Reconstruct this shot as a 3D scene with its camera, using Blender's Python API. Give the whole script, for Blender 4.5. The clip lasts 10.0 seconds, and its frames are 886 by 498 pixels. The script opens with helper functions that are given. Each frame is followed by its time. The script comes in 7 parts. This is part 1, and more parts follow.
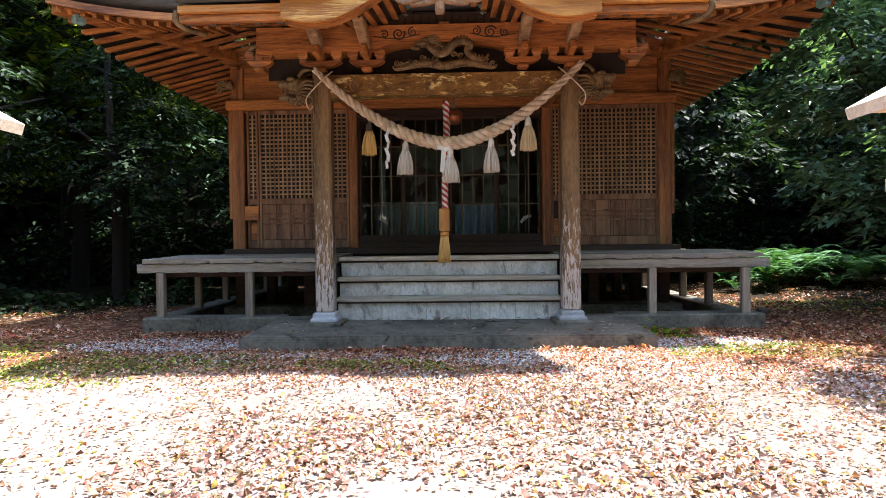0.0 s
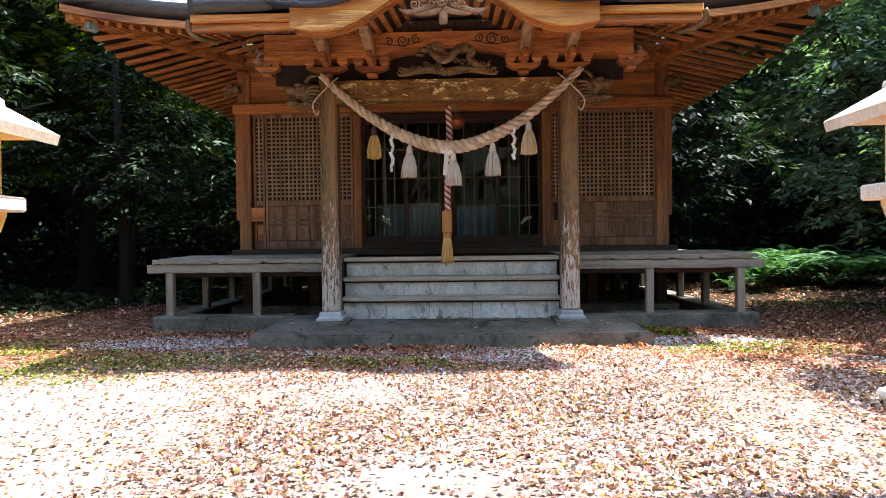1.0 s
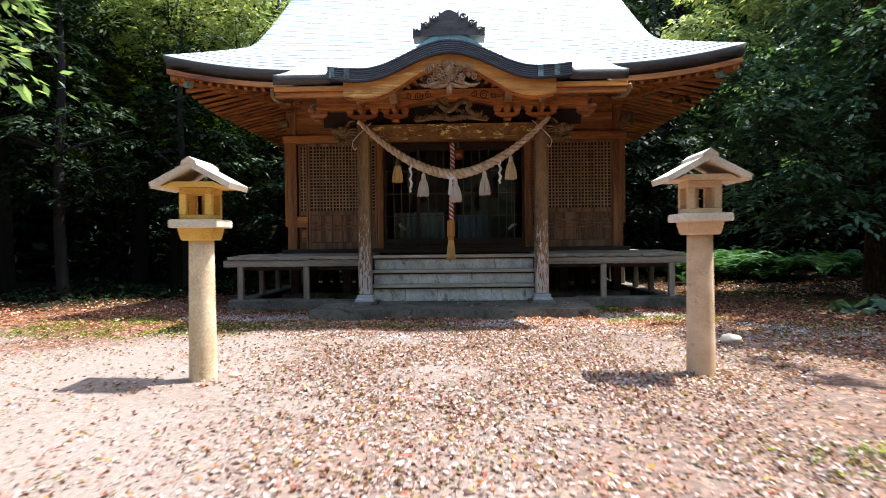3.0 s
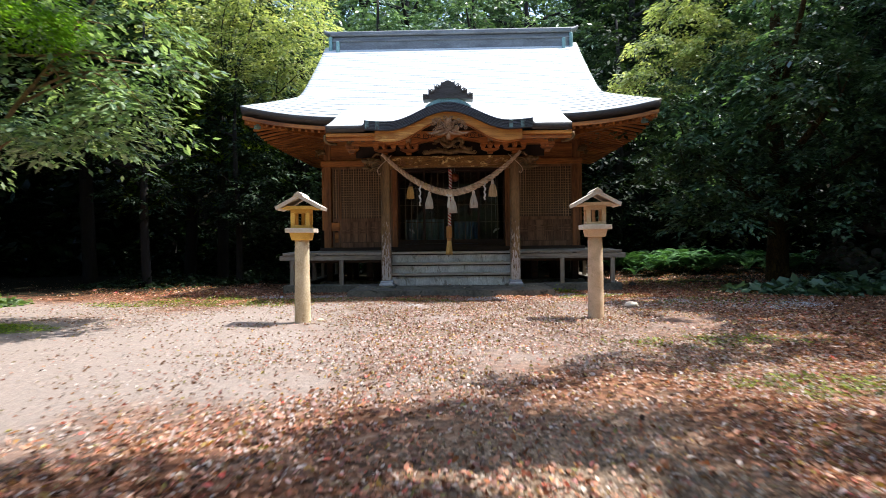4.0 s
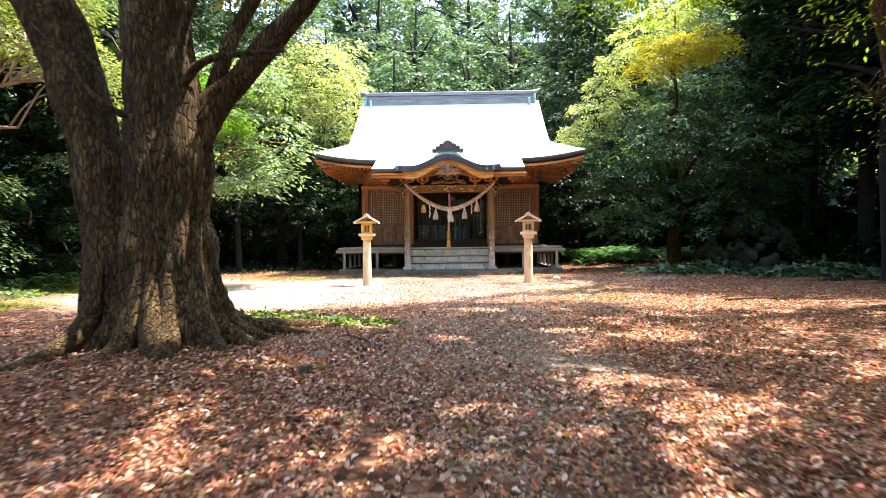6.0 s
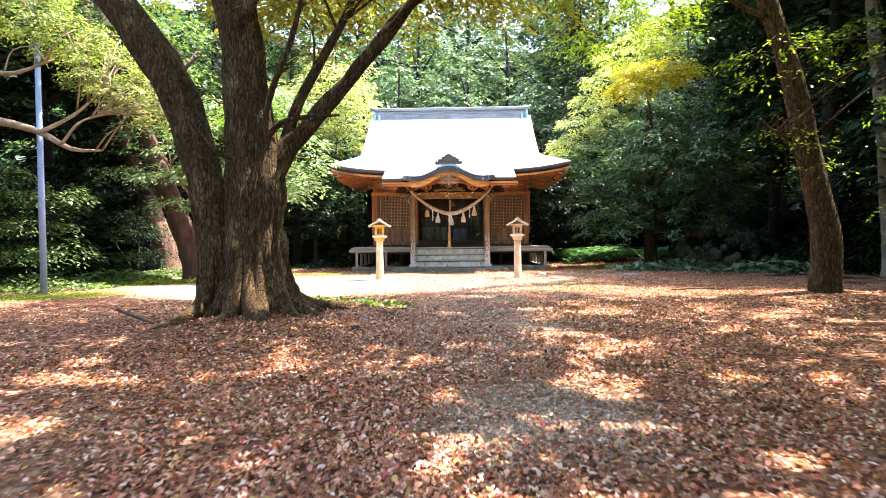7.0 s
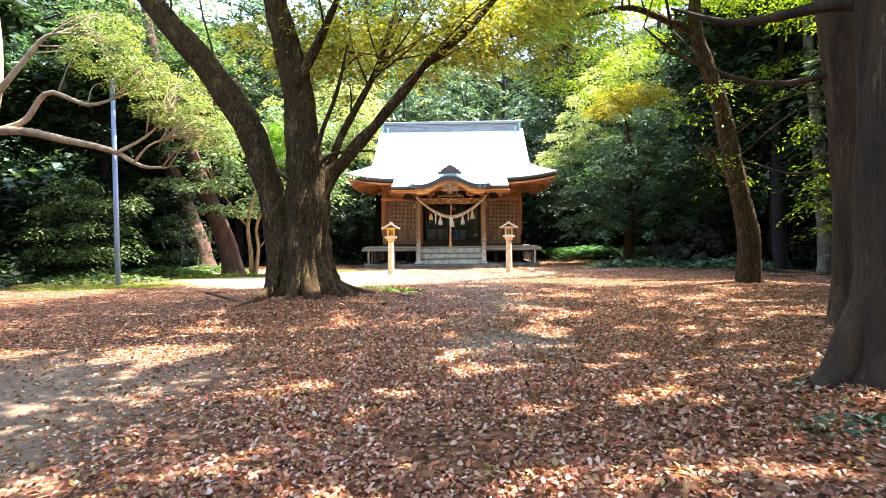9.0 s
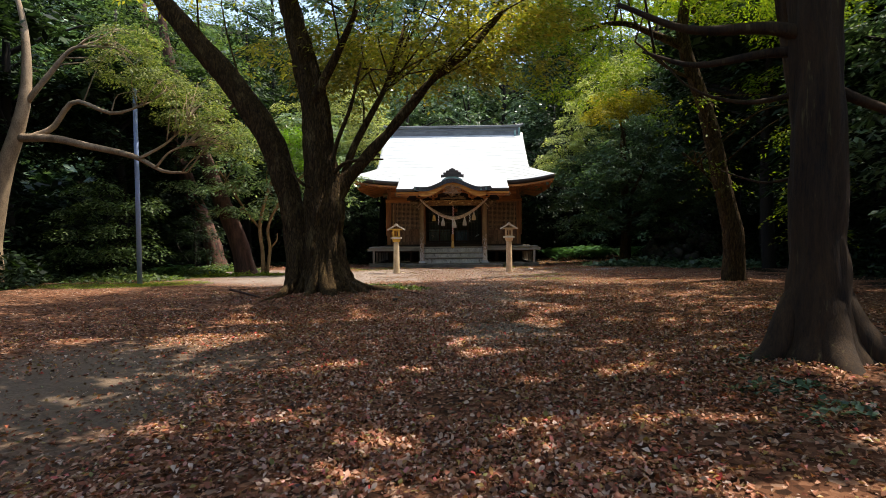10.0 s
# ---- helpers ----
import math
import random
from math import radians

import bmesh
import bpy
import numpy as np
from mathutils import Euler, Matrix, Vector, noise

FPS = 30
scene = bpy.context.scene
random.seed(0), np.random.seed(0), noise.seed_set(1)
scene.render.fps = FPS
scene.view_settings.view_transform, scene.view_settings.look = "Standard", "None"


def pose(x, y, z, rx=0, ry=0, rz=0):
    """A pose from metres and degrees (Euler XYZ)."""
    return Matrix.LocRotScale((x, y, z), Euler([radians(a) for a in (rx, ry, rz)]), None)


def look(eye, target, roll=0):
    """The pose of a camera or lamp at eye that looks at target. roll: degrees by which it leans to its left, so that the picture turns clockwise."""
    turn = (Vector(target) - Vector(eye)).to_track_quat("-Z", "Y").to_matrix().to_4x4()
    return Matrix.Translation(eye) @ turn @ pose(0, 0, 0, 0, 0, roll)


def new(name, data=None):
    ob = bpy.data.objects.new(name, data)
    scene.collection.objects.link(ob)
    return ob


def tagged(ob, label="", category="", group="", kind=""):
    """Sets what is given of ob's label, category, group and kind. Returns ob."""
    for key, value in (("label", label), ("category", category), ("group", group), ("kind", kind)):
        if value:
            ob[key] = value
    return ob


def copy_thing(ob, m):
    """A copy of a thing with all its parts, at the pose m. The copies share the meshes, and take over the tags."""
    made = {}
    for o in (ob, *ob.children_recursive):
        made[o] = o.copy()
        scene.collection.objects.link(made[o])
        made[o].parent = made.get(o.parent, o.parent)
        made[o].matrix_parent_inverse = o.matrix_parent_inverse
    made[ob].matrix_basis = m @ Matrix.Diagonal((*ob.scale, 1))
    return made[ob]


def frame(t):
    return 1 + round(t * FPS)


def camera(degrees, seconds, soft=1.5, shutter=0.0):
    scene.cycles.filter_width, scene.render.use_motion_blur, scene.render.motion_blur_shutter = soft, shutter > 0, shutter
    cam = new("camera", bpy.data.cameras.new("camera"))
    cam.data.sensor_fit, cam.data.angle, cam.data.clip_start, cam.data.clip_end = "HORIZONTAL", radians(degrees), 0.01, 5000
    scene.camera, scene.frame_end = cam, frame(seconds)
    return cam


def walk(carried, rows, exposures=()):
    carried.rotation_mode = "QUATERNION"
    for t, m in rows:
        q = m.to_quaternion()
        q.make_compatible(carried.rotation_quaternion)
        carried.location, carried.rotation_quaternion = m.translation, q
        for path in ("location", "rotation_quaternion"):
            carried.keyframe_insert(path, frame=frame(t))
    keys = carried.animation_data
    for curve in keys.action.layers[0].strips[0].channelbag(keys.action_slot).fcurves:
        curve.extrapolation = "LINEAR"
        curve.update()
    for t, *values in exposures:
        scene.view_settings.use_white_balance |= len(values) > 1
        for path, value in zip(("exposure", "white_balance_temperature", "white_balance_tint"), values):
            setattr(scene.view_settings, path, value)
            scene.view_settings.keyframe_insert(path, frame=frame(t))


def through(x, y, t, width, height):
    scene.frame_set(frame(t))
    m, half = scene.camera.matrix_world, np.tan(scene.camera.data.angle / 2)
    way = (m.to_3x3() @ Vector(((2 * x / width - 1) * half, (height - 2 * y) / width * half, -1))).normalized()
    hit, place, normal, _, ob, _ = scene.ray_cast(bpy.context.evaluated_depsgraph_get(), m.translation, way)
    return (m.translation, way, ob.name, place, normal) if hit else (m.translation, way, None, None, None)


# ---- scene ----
cam = camera(71.0, 10.0, soft=0.8, shutter=0.3)
ROWS = [
    (0, 0.165, -6.821, 1.046, 1.76, -0.99, -0.70),
    (0.5, 0.147, -6.885, 1.057, 1.76, -0.99, -0.70),
    (1, 0.142, -7.014, 1.063, 1.78, -1.01, -0.70),
    (1.5, 0.135, -7.234, 1.063, 1.80, -1.01, -0.67),
    (2, 0.131, -7.582, 1.076, 1.80, -1.01, -0.70),
    (2.5, 0.130, -8.298, 1.094, 1.82, -0.99, -0.68),
    (4, 0.185, -12.990, 1.073, 1.52, -0.77, -0.65),
    (4.5, 0.211, -15.014, 1.087, 1.54, -0.79, -0.65),
    (5, 0.237, -16.828, 1.095, 1.54, -0.83, -0.59),
    (5.5, 0.302, -18.411, 1.097, 1.60, -0.89, -0.64),
    (7, 0.387, -22.546, 1.154, 1.64, -0.95, -0.57),
    (7.5, 0.402, -23.521, 1.170, 1.66, -0.97, -0.58),
    (8, 0.414, -24.332, 1.177, 1.66, -0.99, -0.58),
    (8.5, 0.421, -25.023, 1.186, 1.66, -0.99, -0.58),
    (9, 0.409, -25.593, 1.195, 1.66, -1.01, -0.57),
    (9.5, 0.373, -26.097, 1.213, 1.66, -1.03, -0.59),
    (10, 0.327, -26.596, 1.225, 1.66, -1.03, -0.59),
]
EXPOSURES = [(0.0, 2.98, 6250, 13), (2.5, 2.48, 6280, 12), (4.0, 1.9, 6350, 11), (4.5, 2.28, 6550, 13), (5.5, 2.9, 6820, 14), (7.0, 3.58, 6980, 16), (9.0, 3.52, 6880, 12), (9.5, 2.58, 6780, 9), (10.0, 1.42, 7350, 12)]
walk(cam, [(t, pose(x, y, z, 90 + pitch, -roll, yaw)) for t, x, y, z, yaw, pitch, roll in ROWS], EXPOSURES)
SKY, SUN = 0.15, 2.55

# ---------- world, sun ----------
SUN_DIR = Vector((0.42, 0.13, 1.0)).normalized()
world = bpy.data.worlds.new("daylight")
scene.world = world
world.use_nodes = True
wn = world.node_tree.nodes
sky = wn.new("ShaderNodeTexSky")
sky.sky_type, sky.sun_disc = "NISHITA", False
sky.sun_elevation = math.asin(SUN_DIR.z)
sky.sun_rotation = math.atan2(SUN_DIR.x, SUN_DIR.y)
sky.air_density, sky.dust_density = 1.0, 1.6
world.node_tree.links.new(sky.outputs[0], wn["Background"].inputs[0])
wn["Background"].inputs[1].default_value = SKY
sun = new("sun", bpy.data.lights.new("sun", "SUN"))
sun.data.energy, sun.data.angle, sun.data.color = SUN, radians(0.53), (1.0, 0.965, 0.91)
sun.matrix_world = look(SUN_DIR * 60, (0, 0, 0))


# ---------- materials ----------
def nodes_of(name):
    m = bpy.data.materials.new(name)
    m.use_nodes = True
    nt = m.node_tree
    return m, nt, nt.nodes, nt.links, nt.nodes["Principled BSDF"]


def ramp(nt, fac, stops, ease="LINEAR"):
    r = nt.nodes.new("ShaderNodeValToRGB")
    r.color_ramp.interpolation = ease
    el = r.color_ramp.elements
    while len(el) < len(stops):
        el.new(0.5)
    for e, (p, c) in zip(el, stops):
        e.position, e.color = p, (*c, 1)
    nt.links.new(fac, r.inputs[0])
    return r.outputs[0]


def noise_tex(nt, scale, detail=4.0, stretch=(1, 1, 1), rough=0.55, shift=None, distort=0.0):
    co = nt.nodes.new("ShaderNodeTexCoord")
    mp = nt.nodes.new("ShaderNodeMapping")
    mp.inputs["Scale"].default_value = stretch
    nt.links.new(co.outputs["Object"], mp.inputs[0])
    if shift is not None:
        nt.links.new(shift, mp.inputs["Location"])
    n = nt.nodes.new("ShaderNodeTexNoise")
    n.inputs["Scale"].default_value, n.inputs["Detail"].default_value = scale, detail
    n.inputs["Roughness"].default_value, n.inputs["Distortion"].default_value = rough, distort
    nt.links.new(mp.outputs[0], n.inputs["Vector"])
    return n.outputs["Fac"]


def mixc(nt, fac, a, b, how="MIX"):
    m = nt.nodes.new("ShaderNodeMix")
    m.data_type, m.blend_type = "RGBA", how
    for s, v in ((m.inputs[0], fac), (m.inputs[6], a), (m.inputs[7], b)):
        if isinstance(v, (int, float)):
            s.default_value = v
        elif isinstance(v, tuple):
            s.default_value = (*v, 1)
        else:
            nt.links.new(v, s)
    return m.outputs[2]


def maths(nt, op, a, b=None, c=None):
    m = nt.nodes.new("ShaderNodeMath")
    m.operation = op
    for s, v in zip(m.inputs, (a, b, c)):
        if v is None:
            continue
        if isinstance(v, (int, float)):
            s.default_value = v
        else:
            nt.links.new(v, s)
    return m.outputs[0]


def bumped(nt, bsdf, height, strength=0.4, dist=0.01):
    b = nt.nodes.new("ShaderNodeBump")
    b.inputs["Strength"].default_value, b.inputs["Distance"].default_value = strength, dist
    nt.links.new(height, b.inputs["Height"])
    nt.links.new(b.outputs[0], bsdf.inputs["Normal"])


def surface(name, dark, light, scale=4.0, stretch=(1, 1, 1), rough=0.7, bump=0.4, wear=None, wear_at=0.62, metal=0.0, fine=9.0, piece=0.12, below=None, pits=None, fleck=1.7, depth=0.012):
    """Two scales of variation: broad tone and fine grain, with worn patches of another colour, and a small change from piece to piece."""
    m, nt, nd, ln, p = nodes_of(name)
    info = nd.new("ShaderNodeObjectInfo")
    spread = maths(nt, "MULTIPLY", info.outputs["Random"], 17.0)
    broad = noise_tex(nt, scale, 5.0, stretch, shift=spread)
    grain = noise_tex(nt, scale * fine, 6.0, stretch, 0.7, shift=spread)
    both = maths(nt, "MULTIPLY_ADD", grain, 0.5, maths(nt, "MULTIPLY", broad, 0.5))
    col = ramp(nt, both, [(0.39, dark), (0.61, light)])
    tone = maths(nt, "MULTIPLY_ADD", info.outputs["Random"], 2 * piece, 1 - piece)
    col = mixc(nt, 1.0, col, tone, "MULTIPLY")
    if wear:
        w = noise_tex(nt, scale * fleck, 8.0, stretch, 0.68, distort=0.4)
        if below:
            co = nd.new("ShaderNodeTexCoord")
            xyz = nd.new("ShaderNodeSeparateXYZ")
            ln.new(co.outputs["Object"], xyz.inputs[0])
            w = maths(nt, "ADD", w, maths(nt, "MULTIPLY", maths(nt, "SUBTRACT", below, xyz.outputs["Z"]), 0.16))
        w = maths(nt, "MULTIPLY", maths(nt, "SUBTRACT", w, wear_at), 14.0)
        w.node.use_clamp = True
        col = mixc(nt, w, col, wear)
    if pits:
        w = maths(nt, "MULTIPLY", maths(nt, "SUBTRACT", noise_tex(nt, 150.0, 4.0, rough=0.7), 0.60), 9.0)
        w.node.use_clamp = True
        col = mixc(nt, w, col, pits)
    ln.new(col, p.inputs["Base Color"])
    ln.new(maths(nt, "MULTIPLY_ADD", grain, 0.25, rough - 0.12), p.inputs["Roughness"])
    p.inputs["Metallic"].default_value = metal
    bumped(nt, p, both, bump, depth)
    return m


def leafy(name, stops, through=0.4, gloss=0.45, sheen=0.3):
    """Leaves: every leaf has a tone of its own, and lets some light through."""
    m, nt, nd, ln, p = nodes_of(name)
    geo = nd.new("ShaderNodeNewGeometry")
    col = ramp(nt, geo.outputs["Random Per Island"], stops)
    patch = noise_tex(nt, 0.55, 3.0)
    col = mixc(nt, 1.0, col, maths(nt, "MULTIPLY_ADD", patch, 0.9, 0.55), "MULTIPLY")
    ln.new(col, p.inputs["Base Color"])
    p.inputs["Roughness"].default_value = gloss
    p.inputs["Specular IOR Level"].default_value = sheen
    t = nd.new("ShaderNodeBsdfTranslucent")
    ln.new(mixc(nt, 1.0, col, (1.25, 1.35, 0.55), "MULTIPLY"), t.inputs["Color"])
    mx = nd.new("ShaderNodeMixShader")
    mx.inputs[0].default_value = through
    ln.new(p.outputs[0], mx.inputs[1])
    ln.new(t.outputs[0], mx.inputs[2])
    ln.new(mx.outputs[0], nd["Material Output"].inputs["Surface"])
    return m


def plated_bark(name, deep, dark, light, lichen):
    """Upright bark plates between dark furrows, with paler mossy patches whose golden tint paints in sun flecks."""
    m, nt, nd, ln, p = nodes_of(name)
    co, mp = nd.new("ShaderNodeTexCoord"), nd.new("ShaderNodeMapping")
    mp.inputs["Scale"].default_value = (1, 1, 0.22)
    ln.new(co.outputs["Object"], mp.inputs[0])
    bend = nd.new("ShaderNodeTexNoise")
    bend.inputs["Scale"].default_value, bend.inputs["Detail"].default_value = 5.0, 4.0
    ln.new(mp.outputs[0], bend.inputs["Vector"])
    add = nd.new("ShaderNodeVectorMath")
    add.operation = "MULTIPLY_ADD"
    ln.new(bend.outputs["Color"], add.inputs[0])
    add.inputs[1].default_value = (0.13, 0.13, 0.13)
    ln.new(mp.outputs[0], add.inputs[2])
    edge, cell = nd.new("ShaderNodeTexVoronoi"), nd.new("ShaderNodeTexVoronoi")
    edge.feature = "DISTANCE_TO_EDGE"
    for v in (edge, cell):
        v.inputs["Scale"].default_value = 34.0
        ln.new(add.outputs[0], v.inputs["Vector"])
    rise = maths(nt, "MULTIPLY", edge.outputs["Distance"], 7.0)
    rise.node.use_clamp = True
    grain = noise_tex(nt, 42.0, 6.0, (1, 1, 0.4), 0.75)
    tone = maths(nt, "MULTIPLY_ADD", grain, 0.65, maths(nt, "MULTIPLY", cell.outputs["Color"], 0.35))
    col = ramp(nt, tone, [(0.32, dark), (0.62, light)])
    patch = maths(nt, "MULTIPLY", maths(nt, "SUBTRACT", noise_tex(nt, 2.6, 7.0, (1, 1, 0.55), 0.7), 0.54), 7.0)
    patch.node.use_clamp = True
    col = mixc(nt, maths(nt, "MULTIPLY", patch, 0.75), col, lichen)
    ln.new(mixc(nt, maths(nt, "MULTIPLY_ADD", rise, 0.6, 0.4), deep, col), p.inputs["Base Color"])
    p.inputs["Roughness"].default_value, p.inputs["Specular IOR Level"].default_value = 0.92, 0.2
    bumped(nt, p, maths(nt, "MULTIPLY_ADD", grain, 0.35, rise), 1.0, 0.03)
    return m


X, Y, Z = (0.22, 3, 3), (3, 0.22, 3), (3, 3, 0.22)
wood_x = surface("cedar_along_x", (0.15, 0.042, 0.010), (0.66, 0.25, 0.058), 3.0, X, 0.55, 0.7, wear=(0.06, 0.022, 0.008), wear_at=0.63)
wood_y = surface("cedar_along_y", (0.15, 0.042, 0.010), (0.66, 0.25, 0.058), 3.0, Y, 0.55, 0.7, wear=(0.06, 0.022, 0.008), wear_at=0.63)
wood_z = surface("cedar_upright", (0.15, 0.050, 0.016), (0.52, 0.21, 0.066), 3.0, Z, 0.6, 0.7, wear=(0.06, 0.022, 0.008), wear_at=0.63)
wood_dark = surface("dark_cedar", (0.022, 0.010, 0.006), (0.07, 0.034, 0.018), 3.0, X, 0.65, 0.5)
# near-black boards: shade under the eaves and behind parts is put into colour
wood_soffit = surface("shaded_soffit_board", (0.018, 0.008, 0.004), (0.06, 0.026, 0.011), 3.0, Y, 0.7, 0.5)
wood_black = surface("shade_black_board", (0.008, 0.005, 0.004), (0.028, 0.014, 0.009), 3.0, Z, 0.7, 0.4)
wood_barge = surface("golden_bargeboard", (0.34, 0.115, 0.02), (0.80, 0.36, 0.07), 3.0, X, 0.5, 0.6, wear=(0.80, 0.47, 0.13), wear_at=0.58)
wood_board = surface("weathered_board", (0.19, 0.105, 0.048), (0.58, 0.36, 0.19), 3.2, Z, 0.7, 0.6)
wood_gold = surface("ochre_beam", (0.11, 0.052, 0.010), (0.36, 0.18, 0.04), 5.0, (0.8, 2, 1.6), 0.5, 0.6, wear=(0.88, 0.68, 0.28), wear_at=0.55, fine=5.0)
wood_grey = surface("silvered_plank", (0.17, 0.14, 0.11), (0.42, 0.37, 0.30), 2.6, X, 0.8, 0.7, wear=(0.12, 0.09, 0.065), wear_at=0.68)
wood_grey_z = surface("silvered_post", (0.17, 0.13, 0.10), (0.40, 0.33, 0.26), 2.6, Z, 0.8, 0.7)
wood_peeled = surface("peeled_pillar", (0.075, 0.044, 0.018), (0.29, 0.17, 0.072), 2.4, (3, 3, 0.5), 0.75, 0.8, wear=(0.56, 0.48, 0.42), wear_at=0.60, below=1.55, fleck=5.5)
wood_panel = surface("dusty_brown_panel", (0.10, 0.046, 0.022), (0.38, 0.20, 0.105), 3.0, Z, 0.7, 0.6, wear=(0.05, 0.025, 0.012), wear_at=0.64)
wood_mullion = surface("dull_door_bar", (0.07, 0.055, 0.035), (0.22, 0.18, 0.12), 3.0, Z, 0.6, 0.3)
wood_tread = surface("worn_tread", (0.32, 0.28, 0.21), (0.66, 0.60, 0.50), 2.2, X, 0.8, 0.7, wear=(0.14, 0.11, 0.075), wear_at=0.60)
wood_step = surface("bleached_step", (0.40, 0.39, 0.35), (0.74, 0.73, 0.68), 2.4, (1.6, 3, 0.9), 0.8, 0.6, wear=(0.27, 0.25, 0.21), wear_at=0.56)
carved = surface("carved_wood", (0.16, 0.075, 0.03), (0.46, 0.26, 0.13), 6.0, (1, 1, 1), 0.65, 0.5)
carved_olive = surface("carved_olive_wood", (0.07, 0.04, 0.014), (0.30, 0.19, 0.08), 9.0, (1, 1, 1), 0.6, 0.6, wear=(0.42, 0.34, 0.20), wear_at=0.62)
concrete = surface("damp_concrete", (0.055, 0.050, 0.037), (0.215, 0.195, 0.155), 2.4, (1, 1, 1), 0.8, 0.7, wear=(0.03, 0.032, 0.020), wear_at=0.57)
plinth_mat = surface("grey_granite", (0.34, 0.35, 0.37), (0.52, 0.53, 0.55), 6.0, (1, 1, 1), 0.75, 0.3)
lantern_mat = surface("beige_lantern_stone", (0.54, 0.45, 0.33), (0.80, 0.71, 0.57), 3.0, (1, 1, 1), 0.85, 0.6, wear=(0.42, 0.32, 0.16), wear_at=0.63, fine=22.0, pits=(0.22, 0.17, 0.10))
lantern_ochre = surface("ochre_lantern_stone", (0.60, 0.34, 0.05), (0.88, 0.58, 0.14), 3.0, (1, 1, 1), 0.85, 0.7, wear=(0.62, 0.48, 0.26), wear_at=0.63, fine=22.0, pits=(0.20, 0.13, 0.05))
post_peach = surface("speckled_peach_stone", (0.56, 0.38, 0.22), (0.86, 0.64, 0.42), 5.0, (1, 1, 1), 0.85, 0.7, wear=(0.50, 0.34, 0.17), wear_at=0.58, fine=24.0, pits=(0.26, 0.17, 0.09))
lantern_peach = surface("peach_lantern_stone", (0.58, 0.40, 0.22), (0.82, 0.62, 0.40), 3.0, (1, 1, 1), 0.85, 0.6, wear=(0.48, 0.33, 0.16), wear_at=0.62, fine=22.0, pits=(0.34, 0.24, 0.13))
post_mat = surface("speckled_post_stone", (0.46, 0.345, 0.20), (0.78, 0.66, 0.46), 4.0, (1, 1, 0.6), 0.85, 0.7, wear=(0.36, 0.24, 0.11), wear_at=0.58, fine=18.0, pits=(0.20, 0.15, 0.09))
straw = surface("rice_straw", (0.44, 0.31, 0.20), (0.84, 0.69, 0.53), 12.0, (1, 1, 1), 0.85, 0.8, wear=(0.30, 0.17, 0.09), wear_at=0.64)
cord_dark = surface("dark_cord", (0.03, 0.02, 0.015), (0.12, 0.08, 0.05), 20.0, (1, 1, 1), 0.85, 0.4)
straw_gold = surface("golden_straw", (0.52, 0.30, 0.07), (0.78, 0.52, 0.19), 14.0, (4, 4, 0.4), 0.8, 0.6)
straw_cream = surface("cream_straw", (0.58, 0.44, 0.24), (0.84, 0.70, 0.46), 14.0, (4, 4, 0.4), 0.8, 0.6)
straw_pale = surface("pale_straw", (0.66, 0.60, 0.52), (0.88, 0.84, 0.77), 14.0, (4, 4, 0.4), 0.8, 0.6)
paper = surface("white_paper", (0.76, 0.75, 0.73), (0.86, 0.85, 0.83), 6.0, (1, 1, 1), 0.8, 0.1)
cloth_red = surface("red_cord", (0.42, 0.035, 0.03), (0.58, 0.07, 0.05), 20.0, (1, 1, 1), 0.8, 0.3)
cloth_white = surface("white_cord", (0.68, 0.63, 0.58), (0.82, 0.78, 0.74), 20.0, (1, 1, 1), 0.8, 0.3)
oak = surface("honey_wood", (0.42, 0.17, 0.04), (0.62, 0.30, 0.09), 5.0, Z, 0.5, 0.3)
copper_bell = surface("bell_copper", (0.22, 0.07, 0.035), (0.42, 0.15, 0.07), 5.0, (1, 1, 1), 0.42, 0.2, metal=0.8)
roof_sheet = surface("pale_metal_roof", (0.44, 0.48, 0.48), (0.54, 0.575, 0.575), 1.2, (0.5, 1, 1), 0.5, 0.15, wear=(0.24, 0.37, 0.35), wear_at=0.68)
roof_edge = surface("dark_roof_edge", (0.030, 0.026, 0.024), (0.095, 0.085, 0.08), 4.0, (0.4, 2, 2), 0.55, 0.4, wear=(0.10, 0.16, 0.16), wear_at=0.72)
roof_band = surface("blue_black_roof_band", (0.014, 0.018, 0.028), (0.055, 0.065, 0.088), 5.0, (0.6, 2, 2), 0.5, 0.5, wear=(0.16, 0.26, 0.27), wear_at=0.70)
roof_line = surface("worn_sheet_edge", (0.05, 0.06, 0.08), (0.16, 0.18, 0.21), 6.0, (0.6, 2, 2), 0.45, 0.4)
patina = surface("blotchy_patina", (0.06, 0.11, 0.11), (0.22, 0.36, 0.36), 9.0, (1, 1, 1), 0.55, 0.3, wear=(0.06, 0.055, 0.05), wear_at=0.50)
roof_ridge = surface("ridge_metal", (0.09, 0.095, 0.10), (0.21, 0.225, 0.235), 3.0, (0.5, 2, 2), 0.5, 0.3, wear=(0.30, 0.46, 0.44), wear_at=0.66)
verdigris = surface("verdigris", (0.12, 0.24, 0.24), (0.28, 0.45, 0.44), 6.0, (1, 1, 1), 0.55, 0.3, wear=(0.10, 0.12, 0.12), wear_at=0.60)
pole_paint = surface("blue_grey_paint", (0.19, 0.28, 0.50), (0.30, 0.40, 0.64), 3.0, (1, 1, 0.5), 0.45, 0.1)
curtain_mat = surface("pale_blue_cloth", (0.22, 0.33, 0.35), (0.42, 0.53, 0.55), 3.0, (2, 2, 0.4), 0.9, 0.2)
curtain_blue = surface("blue_cloth", (0.11, 0.21, 0.36), (0.25, 0.38, 0.55), 3.0, (2, 2, 0.4), 0.9, 0.2)
